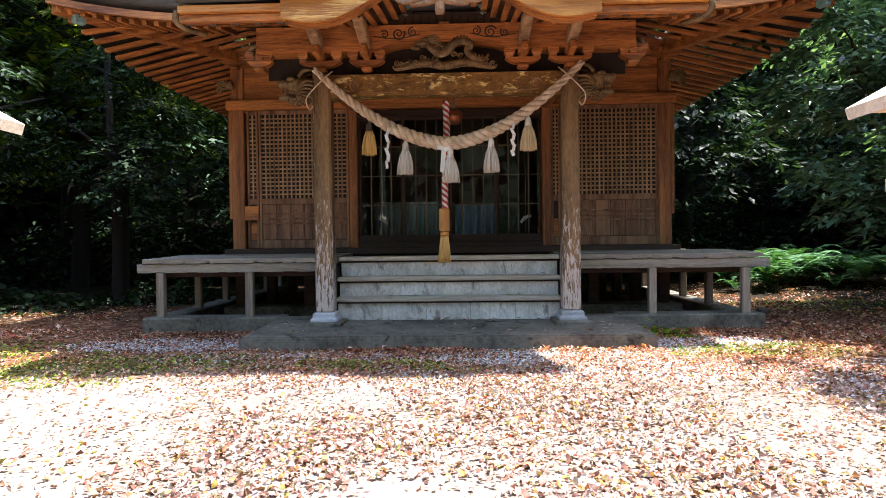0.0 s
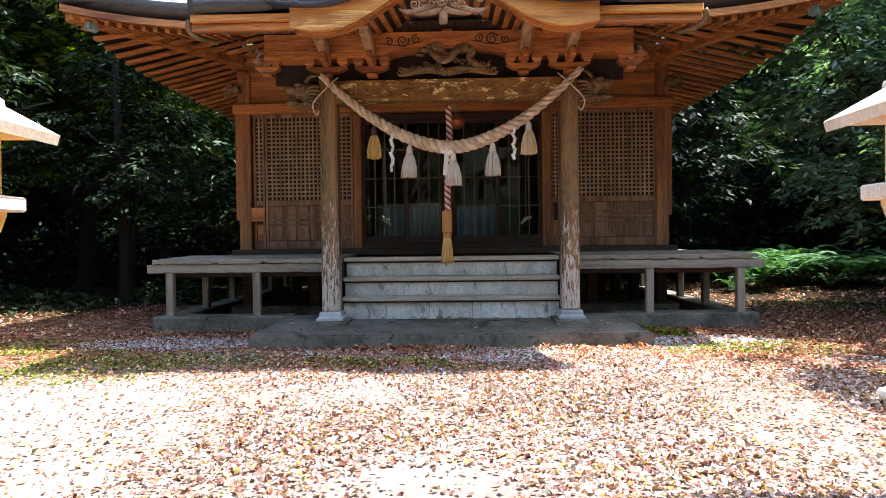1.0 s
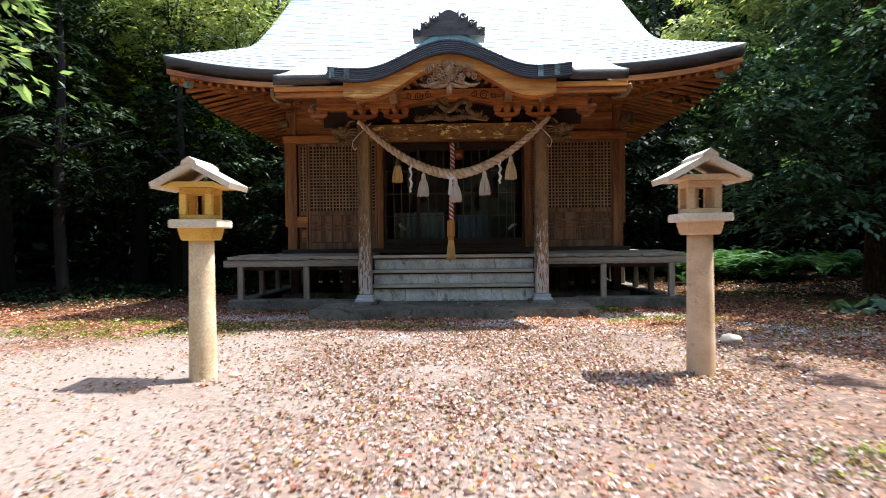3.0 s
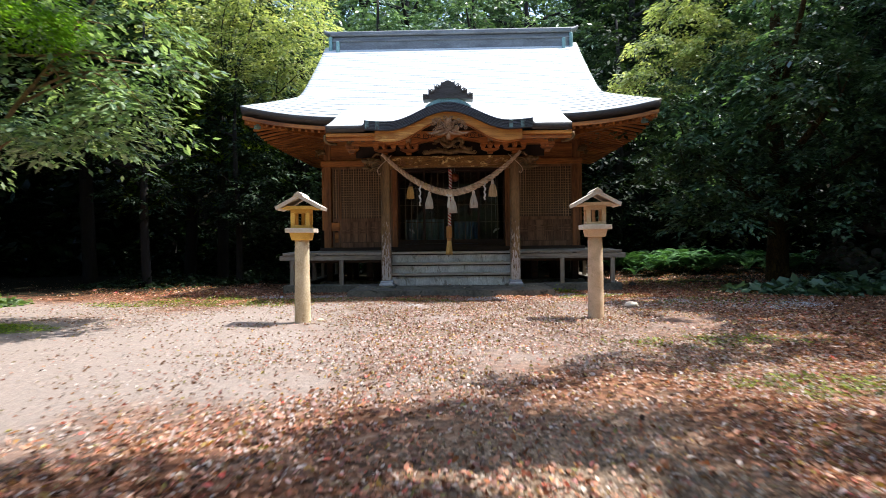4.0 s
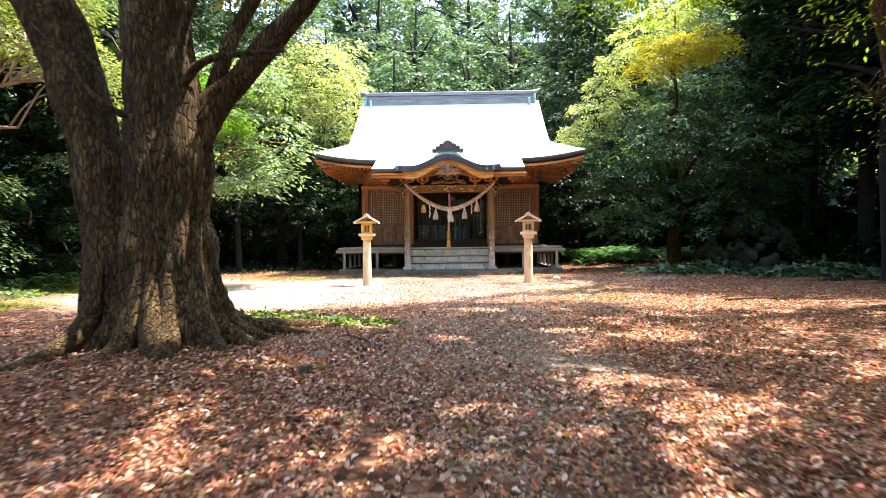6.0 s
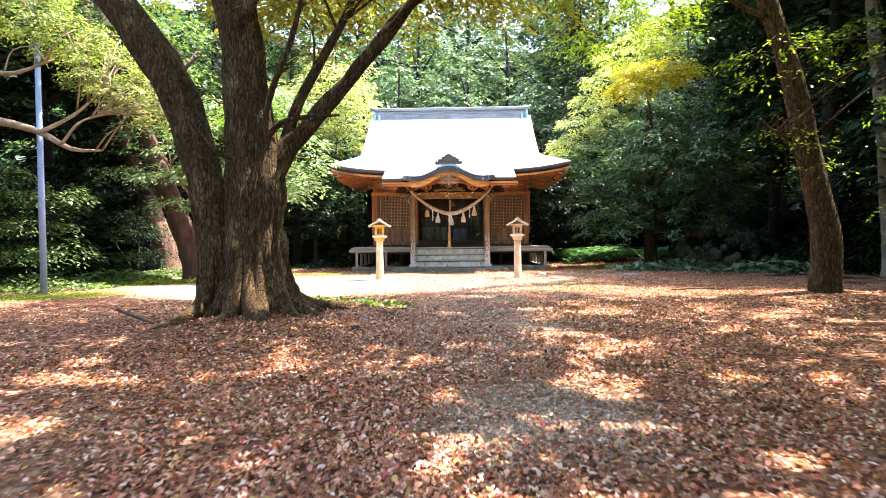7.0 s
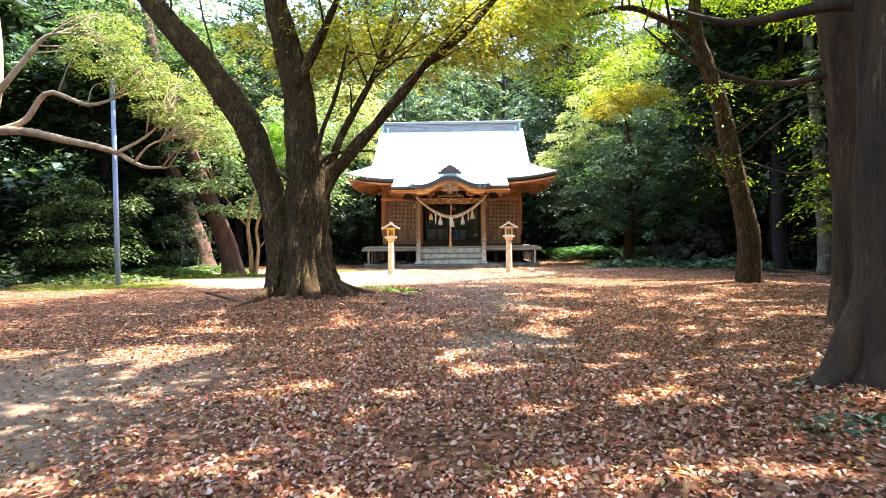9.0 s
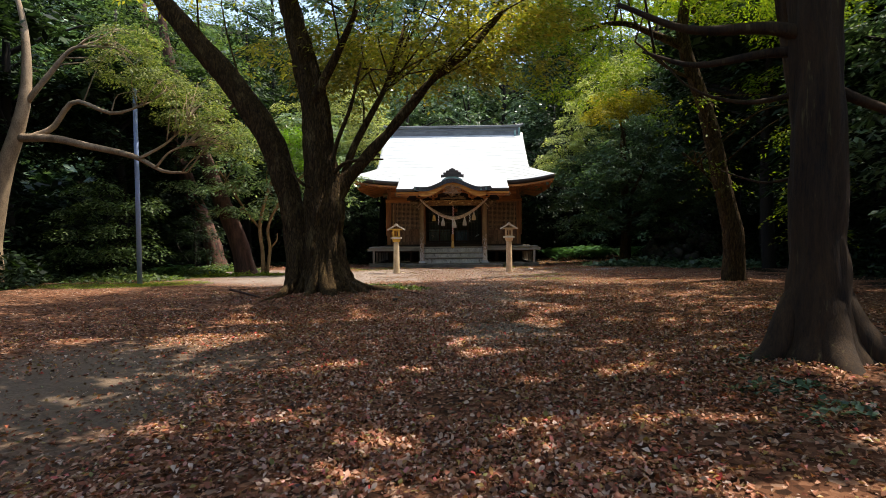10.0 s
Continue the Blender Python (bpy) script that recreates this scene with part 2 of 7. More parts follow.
inside_mat = surface("darkened_inner_wall", (0.05, 0.038, 0.026), (0.10, 0.078, 0.055), 2.0, (1, 1, 1), 0.9, 0.2)
rock_mat = surface("mossy_rock", (0.010, 0.008, 0.006), (0.06, 0.048, 0.036), 3.0, (1, 1, 1), 0.95, 0.8, wear=(0.03, 0.042, 0.016), wear_at=0.54)
bark_a = plated_bark("furrowed_bark", (0.006, 0.004, 0.002), (0.036, 0.021, 0.009), (0.125, 0.076, 0.030), (0.27, 0.195, 0.085))
bark_stout = surface("smooth_dark_bark", (0.012, 0.006, 0.003), (0.070, 0.038, 0.016), 3.0, (2.6, 2.6, 0.3), 0.95, 1.0, wear=(0.115, 0.088, 0.035), wear_at=0.60)
# bark tone lowered to near black: the wood's deep shade is in the colour
bark_wood = surface("shaded_wood_bark", (0.004, 0.003, 0.002), (0.018, 0.013, 0.009), 3.0, (3.2, 3.2, 0.5), 0.95, 0.9)
bark_red = surface("red_cedar_bark", (0.03, 0.014, 0.010), (0.15, 0.07, 0.048), 3.4, (3, 3, 0.35), 0.9, 1.0, wear=(0.24, 0.17, 0.13), wear_at=0.66)
bark_pale = surface("pale_bark", (0.17, 0.12, 0.075), (0.42, 0.31, 0.20), 3.0, (1.4, 1.4, 0.8), 0.85, 0.7, wear=(0.46, 0.43, 0.37), wear_at=0.64)
bark_mottled = surface("mottled_bark", (0.05, 0.042, 0.03), (0.20, 0.17, 0.125), 2.6, (1.2, 1.2, 0.8), 0.9, 0.7, wear=(0.34, 0.31, 0.25), wear_at=0.58)
bark_tan = surface("tan_bark", (0.13, 0.07, 0.03), (0.42, 0.26, 0.13), 3.0, (1.6, 1.6, 0.6), 0.85, 0.7)
pebble_pale = leafy("pale_pebble", [(0.0, (0.20, 0.19, 0.185)), (0.5, (0.42, 0.41, 0.41)), (1.0, (0.66, 0.65, 0.65))], 0.0, 0.45)
pebble_dark = leafy("grey_pebble", [(0.0, (0.085, 0.060, 0.040)), (0.6, (0.22, 0.16, 0.112)), (1.0, (0.46, 0.35, 0.255))], 0.0, 0.45)
# dark leaf tones carry the shade inside the wood
leaf_dark = leafy("shaded_evergreen_leaf", [(0.0, (0.007, 0.015, 0.009)), (0.55, (0.018, 0.036, 0.018)), (1.0, (0.045, 0.078, 0.034))], 0.28, 0.55, 0.18)
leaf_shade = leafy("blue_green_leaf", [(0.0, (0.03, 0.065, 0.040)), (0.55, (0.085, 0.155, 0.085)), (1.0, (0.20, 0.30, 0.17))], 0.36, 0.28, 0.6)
leaf_mid = leafy("green_leaf", [(0.0, (0.038, 0.067, 0.029)), (0.5, (0.085, 0.14, 0.054)), (1.0, (0.17, 0.235, 0.095))], 0.44, 0.5)
leaf_hill = leafy("hillside_leaf", [(0.0, (0.03, 0.065, 0.04)), (0.5, (0.085, 0.15, 0.09)), (1.0, (0.21, 0.30, 0.19))], 0.28, 0.32, 0.5)
leaf_gloss = leafy("glossy_broad_leaf", [(0.0, (0.04, 0.085, 0.04)), (0.5, (0.15, 0.235, 0.115)), (1.0, (0.36, 0.45, 0.27))], 0.38, 0.28, 0.6)
leaf_lime = leafy("lime_leaf", [(0.0, (0.08, 0.14, 0.015)), (0.5, (0.17, 0.25, 0.025)), (0.9, (0.28, 0.34, 0.04)), (1.0, (0.34, 0.30, 0.05))], 0.55, 0.5)
leaf_gold = leafy("olive_gold_leaf", [(0.0, (0.12, 0.135, 0.03)), (0.5, (0.28, 0.27, 0.06)), (0.85, (0.41, 0.345, 0.085)), (1.0, (0.38, 0.24, 0.06))], 0.6, 0.5)
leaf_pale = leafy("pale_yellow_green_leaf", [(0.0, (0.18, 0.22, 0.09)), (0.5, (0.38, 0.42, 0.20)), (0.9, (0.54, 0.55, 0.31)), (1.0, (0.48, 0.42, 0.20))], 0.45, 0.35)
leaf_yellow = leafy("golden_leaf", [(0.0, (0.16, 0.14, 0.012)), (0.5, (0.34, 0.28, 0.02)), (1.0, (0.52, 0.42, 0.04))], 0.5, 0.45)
leaf_young = leafy("young_lime_leaf", [(0.0, (0.10, 0.22, 0.015)), (0.5, (0.20, 0.38, 0.03)), (1.0, (0.32, 0.50, 0.06))], 0.5, 0.5)
leaf_bough = leafy("yellowish_bough_leaf", [(0.0, (0.055, 0.085, 0.03)), (0.5, (0.16, 0.20, 0.07)), (0.9, (0.30, 0.33, 0.14)), (1.0, (0.32, 0.25, 0.10))], 0.42, 0.4)
fern_mat = leafy("fern_leaf", [(0.0, (0.022, 0.07, 0.025)), (0.5, (0.065, 0.17, 0.058)), (1.0, (0.16, 0.32, 0.13))], 0.30)
leaf_moss = leafy("moss_leaf", [(0.0, (0.025, 0.035, 0.008)), (0.45, (0.06, 0.095, 0.014)), (0.8, (0.13, 0.19, 0.024)), (1.0, (0.26, 0.32, 0.045))], 0.3, 0.5)
leaf_mossy = leafy("low_weed_leaf", [(0.0, (0.05, 0.045, 0.012)), (0.35, (0.10, 0.125, 0.018)), (0.75, (0.20, 0.25, 0.03)), (0.92, (0.34, 0.40, 0.045)), (1.0, (0.30, 0.19, 0.06))], 0.35, 0.5)
litter_mat = leafy("sun_toned_leaf", [(0.0, (0.07, 0.032, 0.022)), (0.14, (0.19, 0.075, 0.05)), (0.30, (0.29, 0.145, 0.105)), (0.46, (0.36, 0.26, 0.225)), (0.86, (0.45, 0.395, 0.385)), (0.90, (0.34, 0.07, 0.045)), (0.955, (0.40, 0.24, 0.06)), (1.0, (0.17, 0.17, 0.045))], 0.2, 0.5)
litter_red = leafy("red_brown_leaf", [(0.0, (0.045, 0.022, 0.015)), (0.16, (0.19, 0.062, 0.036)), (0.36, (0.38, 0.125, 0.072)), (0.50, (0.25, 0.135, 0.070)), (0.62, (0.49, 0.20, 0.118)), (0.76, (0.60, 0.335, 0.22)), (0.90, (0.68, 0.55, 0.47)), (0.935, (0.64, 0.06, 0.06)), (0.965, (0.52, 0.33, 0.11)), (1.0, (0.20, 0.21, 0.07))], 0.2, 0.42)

glass, _nt, _nd, _ln, _p = nodes_of("window_glass")
_p.inputs["Base Color"].default_value = (0.9, 0.95, 0.94, 1)
_p.inputs["Roughness"].default_value, _p.inputs["Transmission Weight"].default_value, _p.inputs["IOR"].default_value = 0.02, 1.0, 1.45


# ---------- building blocks ----------
def mesh_of(name, bm, material, smooth=False):
    me = bpy.data.meshes.new(name)
    bm.to_mesh(me)
    bm.free()
    for m in material if isinstance(material, (list, tuple)) else (material,):
        me.materials.append(m)
    if smooth:
        me.polygons.foreach_set("use_smooth", [True] * len(me.polygons))
    return me


def part(name, bm, material, parent=None, label="", smooth=False):
    ob = new(name, bm if isinstance(bm, bpy.types.Mesh) else mesh_of(name, bm, material, smooth))
    ob.parent = parent
    if label:
        ob["label"] = label
    return ob


def thing(name, label, category, group="", kind="", at=None):
    ob = new(name)
    ob.empty_display_size = 0.1
    if at:
        ob.location = at
    return tagged(ob, label, category, group, kind)


def box(x0, x1, y0, y1, z0, z1, chamfer=0.006, bm=None, m=None):
    """A box with chamfered edges."""
    bm = bm or bmesh.new()
    tmp = bmesh.new()
    bmesh.ops.create_cube(tmp, size=1.0)
    bmesh.ops.scale(tmp, vec=(x1 - x0, y1 - y0, z1 - z0), verts=tmp.verts)
    if chamfer:
        bmesh.ops.bevel(tmp, geom=tmp.edges[:], offset=min(chamfer, 0.3 * min(x1 - x0, y1 - y0, z1 - z0)), segments=1, affect="EDGES")
    bmesh.ops.translate(tmp, vec=((x0 + x1) / 2, (y0 + y1) / 2, (z0 + z1) / 2), verts=tmp.verts)
    if m:
        bmesh.ops.transform(tmp, matrix=m, verts=tmp.verts)
    join(bm, tmp)
    return bm


def join(bm, tmp):
    tmp.verts.index_update()
    at = [bm.verts.new(v.co) for v in tmp.verts]
    for f in tmp.faces:
        bm.faces.new([at[v.index] for v in f.verts])
    tmp.free()


def bar(a, b, w, h, chamfer=0.005, bm=None):
    """A squared bar from a to b, w wide across and h high."""
    a, b = Vector(a), Vector(b)
    d = b - a
    side = d.cross(Vector((0, 0, 1)))
    side = side.normalized() if side.length > 1e-4 else Vector((1, 0, 0))
    up = side.cross(d).normalized()
    m = Matrix((side, d.normalized(), up)).transposed().to_4x4()
    m.translation = (a + b) / 2
    return box(-w / 2, w / 2, -d.length / 2, d.length / 2, -h / 2, h / 2, chamfer, bm, m)


def smooth_line(pts, n):
    """n points on a smooth curve through pts (each a tuple of any length)."""
    p = np.array(pts, float)
    p = np.vstack([2 * p[0] - p[1], p, 2 * p[-1] - p[-2]])
    out = []
    for u in np.linspace(0, len(pts) - 1 - 1e-6, n):
        i, t = int(u), u - int(u)
        a, b, c, d = p[i : i + 4]
        out.append(0.5 * (2 * b + (c - a) * t + (2 * a - 5 * b + 4 * c - d) * t * t + (3 * b - a - 3 * c + d) * t**3))
    return np.array(out)


def tube(line, sides=10, bm=None, rough=0.0, flute=0.0, seed=0, close=True, ridges=0.0):
    """A tube along rows of x, y, z, radius, with an uneven, slightly fluted skin."""
    bm = bm or bmesh.new()
    line = np.asarray(line, float)
    rings, ref = [], Vector((0.31, 0.95, 0.05))
    for i, row in enumerate(line):
        c = Vector(row[:3])
        d = Vector(line[min(i + 1, len(line) - 1)][:3]) - Vector(line[max(i - 1, 0)][:3])
        d.normalize()
        u = (ref - d * ref.dot(d)).normalized()
        v = d.cross(u)
        ref = u
        ring = []
        for k in range(sides):
            a = 2 * math.pi * k / sides
            o = u * math.cos(a) + v * math.sin(a)
            r = row[3]
            if rough or flute:
                r *= 1 + rough * noise.noise((c + o * 0.35) * 2.3 + Vector((seed, 0, 0))) + flute * math.sin(a * 5 + seed + 0.8 * noise.noise(c))
            if ridges:
                q = Vector((o.x * row[3] * 13, o.y * row[3] * 13, c.z * 1.5 + seed))
                r += ridges * (abs(noise.noise(q)) * 1.6 + 0.5 * abs(noise.noise(q * 2.3)) - 0.4)
            ring.append(bm.verts.new(c + o * r))
        rings.append(ring)
    for r0, r1 in zip(rings, rings[1:]):
        for k in range(sides):
            bm.faces.new((r0[k], r0[(k + 1) % sides], r1[(k + 1) % sides], r1[k]))
    if close:
        bm.faces.new(rings[0][::-1])
        bm.faces.new(rings[-1])
    return bm


def lathe(rows, sides=16, bm=None, at=(0, 0, 0), square=False):
    """A turned body from rows of radius, height; square: four-sided, with radius as half the width."""
    bm = bm or bmesh.new()
    n = 4 if square else sides
    rings = []
    for r, h in rows:
        k = r * math.sqrt(2) if square else r
        rings.append([bm.verts.new((at[0] + k * math.cos(2 * math.pi * (i + 0.5) / n), at[1] + k * math.sin(2 * math.pi * (i + 0.5) / n), at[2] + h)) for i in range(n)])
    for a, b in zip(rings, rings[1:]):
        for i in range(n):
            bm.faces.new((a[i], a[(i + 1) % n], b[(i + 1) % n], b[i]))
    bm.faces.new(rings[0][::-1])
    bm.faces.new(rings[-1])
    return bm


def strip(top, low, y0, y1, bm=None):
    """A board bounded by two curves of (x, z), from y0 to y1."""
    bm = bm or bmesh.new()
    rows = [[bm.verts.new((x, y, z)) for x, z in c] for y in (y0, y1) for c in (top, low)]
    t0, l0, t1, l1 = rows
    for i in range(len(top) - 1):
        bm.faces.new((l0[i], l0[i + 1], t0[i + 1], t0[i]))
        bm.faces.new((t1[i], t1[i + 1], l1[i + 1], l1[i]))
        bm.faces.new((t0[i], t0[i + 1], t1[i + 1], t1[i]))
        bm.faces.new((l1[i], l1[i + 1], l0[i + 1], l0[i]))
    bm.faces.new((l0[0], t0[0], t1[0], l1[0]))
    bm.faces.new((t0[-1], l0[-1], l1[-1], t1[-1]))
    return bm


def scroll(cx, cz, r, turns, y, thick, flip=1, start=0.0, bm=None):
    """A carved spiral in the plane of the front."""
    rows = []
    n = int(14 * turns)
    for i in range(n + 1):
        a = start + flip * 2 * math.pi * turns * i / n
        k = r * (1 - 0.82 * i / n)
        rows.append((cx + k * math.cos(a), y - 0.02 * math.sin(3 * a) * thick * 10, cz + k * math.sin(a), thick * (1 - 0.45 * i / n)))
    return tube(rows, 6, bm)


def leaves(name, spots, length, width, material, up=0.75, seed=0, droop=0.15, fold=0.25, vary=(0.65, 1.3), curl=0.0):
    """A mesh of small folded leaves. Rows of spots: a place, and where given the leaf's direction and normal. curl: a six-pointed, curling leaf."""
    rng = np.random.default_rng(seed)
    n = len(spots)
    if spots.shape[1] > 3:
        spots, d, nor = spots[:, :3], spots[:, 3:6], spots[:, 6:9]
    else:
        nor = rng.normal(size=(n, 3)) * (1 - up)
        nor[:, 2] += up
        d = rng.normal(size=(n, 3))
    nor = nor / np.linalg.norm(nor, axis=1)[:, None]
    d = d - nor * (d * nor).sum(1)[:, None]
    d /= np.linalg.norm(d, axis=1)[:, None]
    d[:, 2] -= droop
    s = np.cross(nor, d)
    s /= np.linalg.norm(s, axis=1)[:, None]
    k = rng.uniform(*vary, (n, 1))
    L, W = length * k, width * k * rng.uniform(0.8, 1.2, (n, 1))
    f = fold * W * rng.uniform(-0.4, 1.0, (n, 1))
    if curl:
        c = curl * L * rng.uniform(-0.5, 1.0, (n, 1))
        tip, q1, q2 = spots + d * L + nor * c, spots + d * L * 0.30, spots + d * L * 0.70 + nor * c * 0.25
        tw = rng.uniform(-0.5, 0.5, (n, 1)) * W * curl
        v = np.stack([spots + nor * c * 0.6, q1 - s * W * 0.45 + nor * f, q2 - s * W * 0.42 + nor * (f + tw), tip, q2 + s * W * 0.42 + nor * (f - tw), q1 + s * W * 0.45 + nor * f], 1).reshape(-1, 3)
        pat = np.array([0, 1, 5, 1, 2, 5, 5, 2, 4, 2, 3, 4])
    else:
        mid = spots + d * L * 0.45
        v = np.stack([spots, mid + s * W * 0.5 + nor * f, spots + d * L, mid - s * W * 0.5 + nor * f], 1).reshape(-1, 3)
        pat = np.array([0, 1, 2, 0, 2, 3])
    me = bpy.data.meshes.new(name)
    w = len(v) // max(n, 1)
    faces = (np.arange(n)[:, None] * w + pat).reshape(-1)
    me.vertices.add(len(v))
    me.vertices.foreach_set("co", v.astype(np.float32).ravel())
    me.loops.add(len(faces))
    me.loops.foreach_set("vertex_index", faces.astype(np.int32))
    me.polygons.add(len(faces) // 3)
    me.polygons.foreach_set("loop_start", np.arange(0, len(faces), 3, dtype=np.int32))
    me.update(calc_edges=True)
    me.materials.append(material)
    return me


# ---------- ground ----------
BIG, NEAR, FORK = (-2.50, -14.07), (3.30, -21.35), (7.15, -10.8)


def ground_height(x, y):
    z = 0.035 * noise.noise((x * 0.6, y * 0.6, 0.3)) + 0.015 * noise.noise((x * 2.1, y * 2.1, 5.0)) - 0.02
    for (cx, cy), h, r in ((BIG, 0.21, 1.75), (NEAR, 0.24, 1.4), ((5.45, -17.5), 0.16, 1.3), (FORK, 0.12, 1.6), ((7.4, 6.6), 0.28, 2.3)):
        z += h * math.exp(-((x - cx) ** 2 + (y - cy) ** 2) / (r * r))
    near = max(0.0, 1 - max(abs(x) - 3.9, 0) / 0.8) * max(0.0, 1 - max(abs(y - 3.5) - 4.3, 0) / 0.5)
    z = z * (1 - near) - 0.045 * near
    rise = max(0.0, y - 9.5) * 0.62 + max(0.0, abs(x + 0.5) - 15.5) * 0.45 + max(0.0, -33 - y) * 0.3
    return z + min(rise, 26) + (0.25 * min(rise, 4) * noise.noise((x * 0.35, y * 0.35, 9.0)))


def ground_lines(lo, hi, step, far):
    out = [lo - d for d in reversed(far)] + list(np.arange(lo, hi + 1e-6, step)) + [hi + d for d in far]
    return out


FAR = (1.5, 4, 8, 14, 22, 35, 60, 110, 220)
bm = bmesh.new()
gx, gy = ground_lines(-15, 15, 0.3, FAR), ground_lines(-30, 9, 0.3, FAR)
grid = [[bm.verts.new((x, y, ground_height(x, y))) for x in gx] for y in gy]
for r0, r1 in zip(grid, grid[1:]):
    for i in range(len(gx) - 1):
        bm.faces.new((r0[i], r0[i + 1], r1[i + 1], r1[i]))


def soil():
    m, nt, nd, ln, p = nodes_of("leafy_soil")
    geo = nd.new("ShaderNodeNewGeometry")

    def near(cx, cy, rx, ry, soft=0.5):
        """1 inside an oval patch with a ragged rim, 0 outside."""
        mp = nd.new("ShaderNodeMapping")
        mp.inputs["Location"].default_value = (-cx / rx, -cy / ry, 0)
        mp.inputs["Scale"].default_value = (1 / rx, 1 / ry, 0)
        ln.new(geo.outputs["Position"], mp.inputs[0])
        le = nd.new("ShaderNodeVectorMath")
        le.operation = "LENGTH"
        ln.new(mp.outputs[0], le.inputs[0])
        rag = maths(nt, "MULTIPLY_ADD", noise_tex(nt, 0.9, 5.0), 1.1, -0.55)
        v = maths(nt, "DIVIDE", maths(nt, "SUBTRACT", 1.0, maths(nt, "ADD", le.outputs["Value"], rag)), soft)
        v.node.use_clamp = True
        return v

    speck = noise_tex(nt, 38.0, 6.0, rough=0.8)
    broad = noise_tex(nt, 0.8, 5.0)
    dirt = ramp(nt, maths(nt, "MULTIPLY_ADD", speck, 0.6, maths(nt, "MULTIPLY", broad, 0.4)), [(0.3, (0.045, 0.030, 0.020)), (0.7, (0.16, 0.112, 0.078))])
    sand = ramp(nt, speck, [(0.25, (0.165, 0.133, 0.112)), (0.7, (0.345, 0.292, 0.255))])
    gravel_v = nd.new("ShaderNodeTexVoronoi")
    gravel_v.inputs["Scale"].default_value = 42.0
    ln.new(geo.outputs["Position"], gravel_v.inputs["Vector"])
    gravel = ramp(nt, gravel_v.outputs["Color"], [(0.15, (0.080, 0.056, 0.037)), (0.85, (0.34, 0.25, 0.178))])
    leaf_v = nd.new("ShaderNodeTexVoronoi")
    leaf_v.inputs["Scale"].default_value = 20.0
    ln.new(geo.outputs["Position"], leaf_v.inputs["Vector"])
    leaf = ramp(nt, leaf_v.outputs["Color"], [(0.1, (0.030, 0.016, 0.010)), (0.45, (0.13, 0.055, 0.030)), (0.75, (0.26, 0.125, 0.07)), (0.95, (0.36, 0.25, 0.18))])
    dusty = ramp(nt, maths(nt, "MULTIPLY_ADD", speck, 0.7, maths(nt, "MULTIPLY", broad, 0.3)), [(0.3, (0.10, 0.071, 0.047)), (0.7, (0.255, 0.193, 0.14))])
    moss = ramp(nt, speck, [(0.3, (0.03, 0.055, 0.012)), (0.7, (0.11, 0.16, 0.03))])
    cover = maths(nt, "MULTIPLY", maths(nt, "SUBTRACT", noise_tex(nt, 1.6, 6.0, rough=0.7), 0.28), 7.0)
    cover.node.use_clamp = True
    col = mixc(nt, cover, dirt, leaf)
    col = mixc(nt, maths(nt, "MULTIPLY", near(-3.8, -6.9, 5.2, 3.9), 0.92), col, sand)
    col = mixc(nt, maths(nt, "MULTIPLY", near(-7.0, -3.2, 3.2, 2.2), 0.85), col, sand)
    col = mixc(nt, maths(nt, "MULTIPLY", near(-1.5, -12.5, 0.9, 0.35), 0.8), col, sand)
    col = mixc(nt, maths(nt, "MULTIPLY", near(-2.9, -3.4, 1.9, 2.3), 0.85), col, sand)
    col = mixc(nt, maths(nt, "MULTIPLY", near(0.8, -5.2, 3.6, 3.2), 0.45), col, sand)
    col = mixc(nt, maths(nt, "MULTIPLY", near(0.4, -3.2, 4.6, 2.0), 0.6), col, sand)
    col = mixc(nt, maths(nt, "MULTIPLY", near(0.75, -12.4, 1.5, 4.6), 0.9), col, gravel)
    col = mixc(nt, maths(nt, "MULTIPLY", near(0.0, -1.3, 3.2, 0.75), 0.8), col, gravel)
    col = mixc(nt, maths(nt, "MULTIPLY", near(0.9, -18.4, 0.9, 1.3), 0.8), col, gravel)
    col = mixc(nt, maths(nt, "MULTIPLY", near(-3.0, -21.4, 2.0, 3.4), 0.9), col, dusty)
    patchy = maths(nt, "MULTIPLY", maths(nt, "SUBTRACT", noise_tex(nt, 3.2, 5.0), 0.46), 6.0)
    patchy.node.use_clamp = True
    col = mixc(nt, maths(nt, "MULTIPLY", near(-1.95, -11.6, 1.6, 0.9), patchy), col, moss)
    for spot in ((-6.2, -5.2, 1.3, 0.6), (-9.6, -9.6, 2.6, 1.2), (-2.6, -1.5, 1.6, 0.5), (3.1, -0.9, 1.0, 0.5), (-9.0, -6.0, 1.6, 1.6)):
        col = mixc(nt, maths(nt, "MULTIPLY", near(*spot), 0.75), col, moss)
    # leaf mould made near black: the wood's shade is put into its colour
    shaded_humus = ramp(nt, speck, [(0.3, (0.005, 0.0055, 0.003)), (0.7, (0.022, 0.020, 0.011))])
    col = mixc(nt, near(-0.3, -11.5, 12.5, 19.0, 0.15), shaded_humus, col)
    # shade on the ground beside the hall, painted with the same dark soil
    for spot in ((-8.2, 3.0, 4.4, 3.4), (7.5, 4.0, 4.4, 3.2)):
        col = mixc(nt, maths(nt, "MULTIPLY", near(*spot), 0.9), col, shaded_humus)
    ln.new(col, p.inputs["Base Color"])
    p.inputs["Roughness"].default_value, p.inputs["Specular IOR Level"].default_value = 0.95, 0.08
    h = maths(nt, "ADD", speck, maths(nt, "MULTIPLY", leaf_v.outputs["Distance"], 0.8))
    bumped(nt, p, h, 0.7, 0.02)
    return m


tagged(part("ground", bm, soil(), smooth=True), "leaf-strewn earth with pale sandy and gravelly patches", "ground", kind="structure")

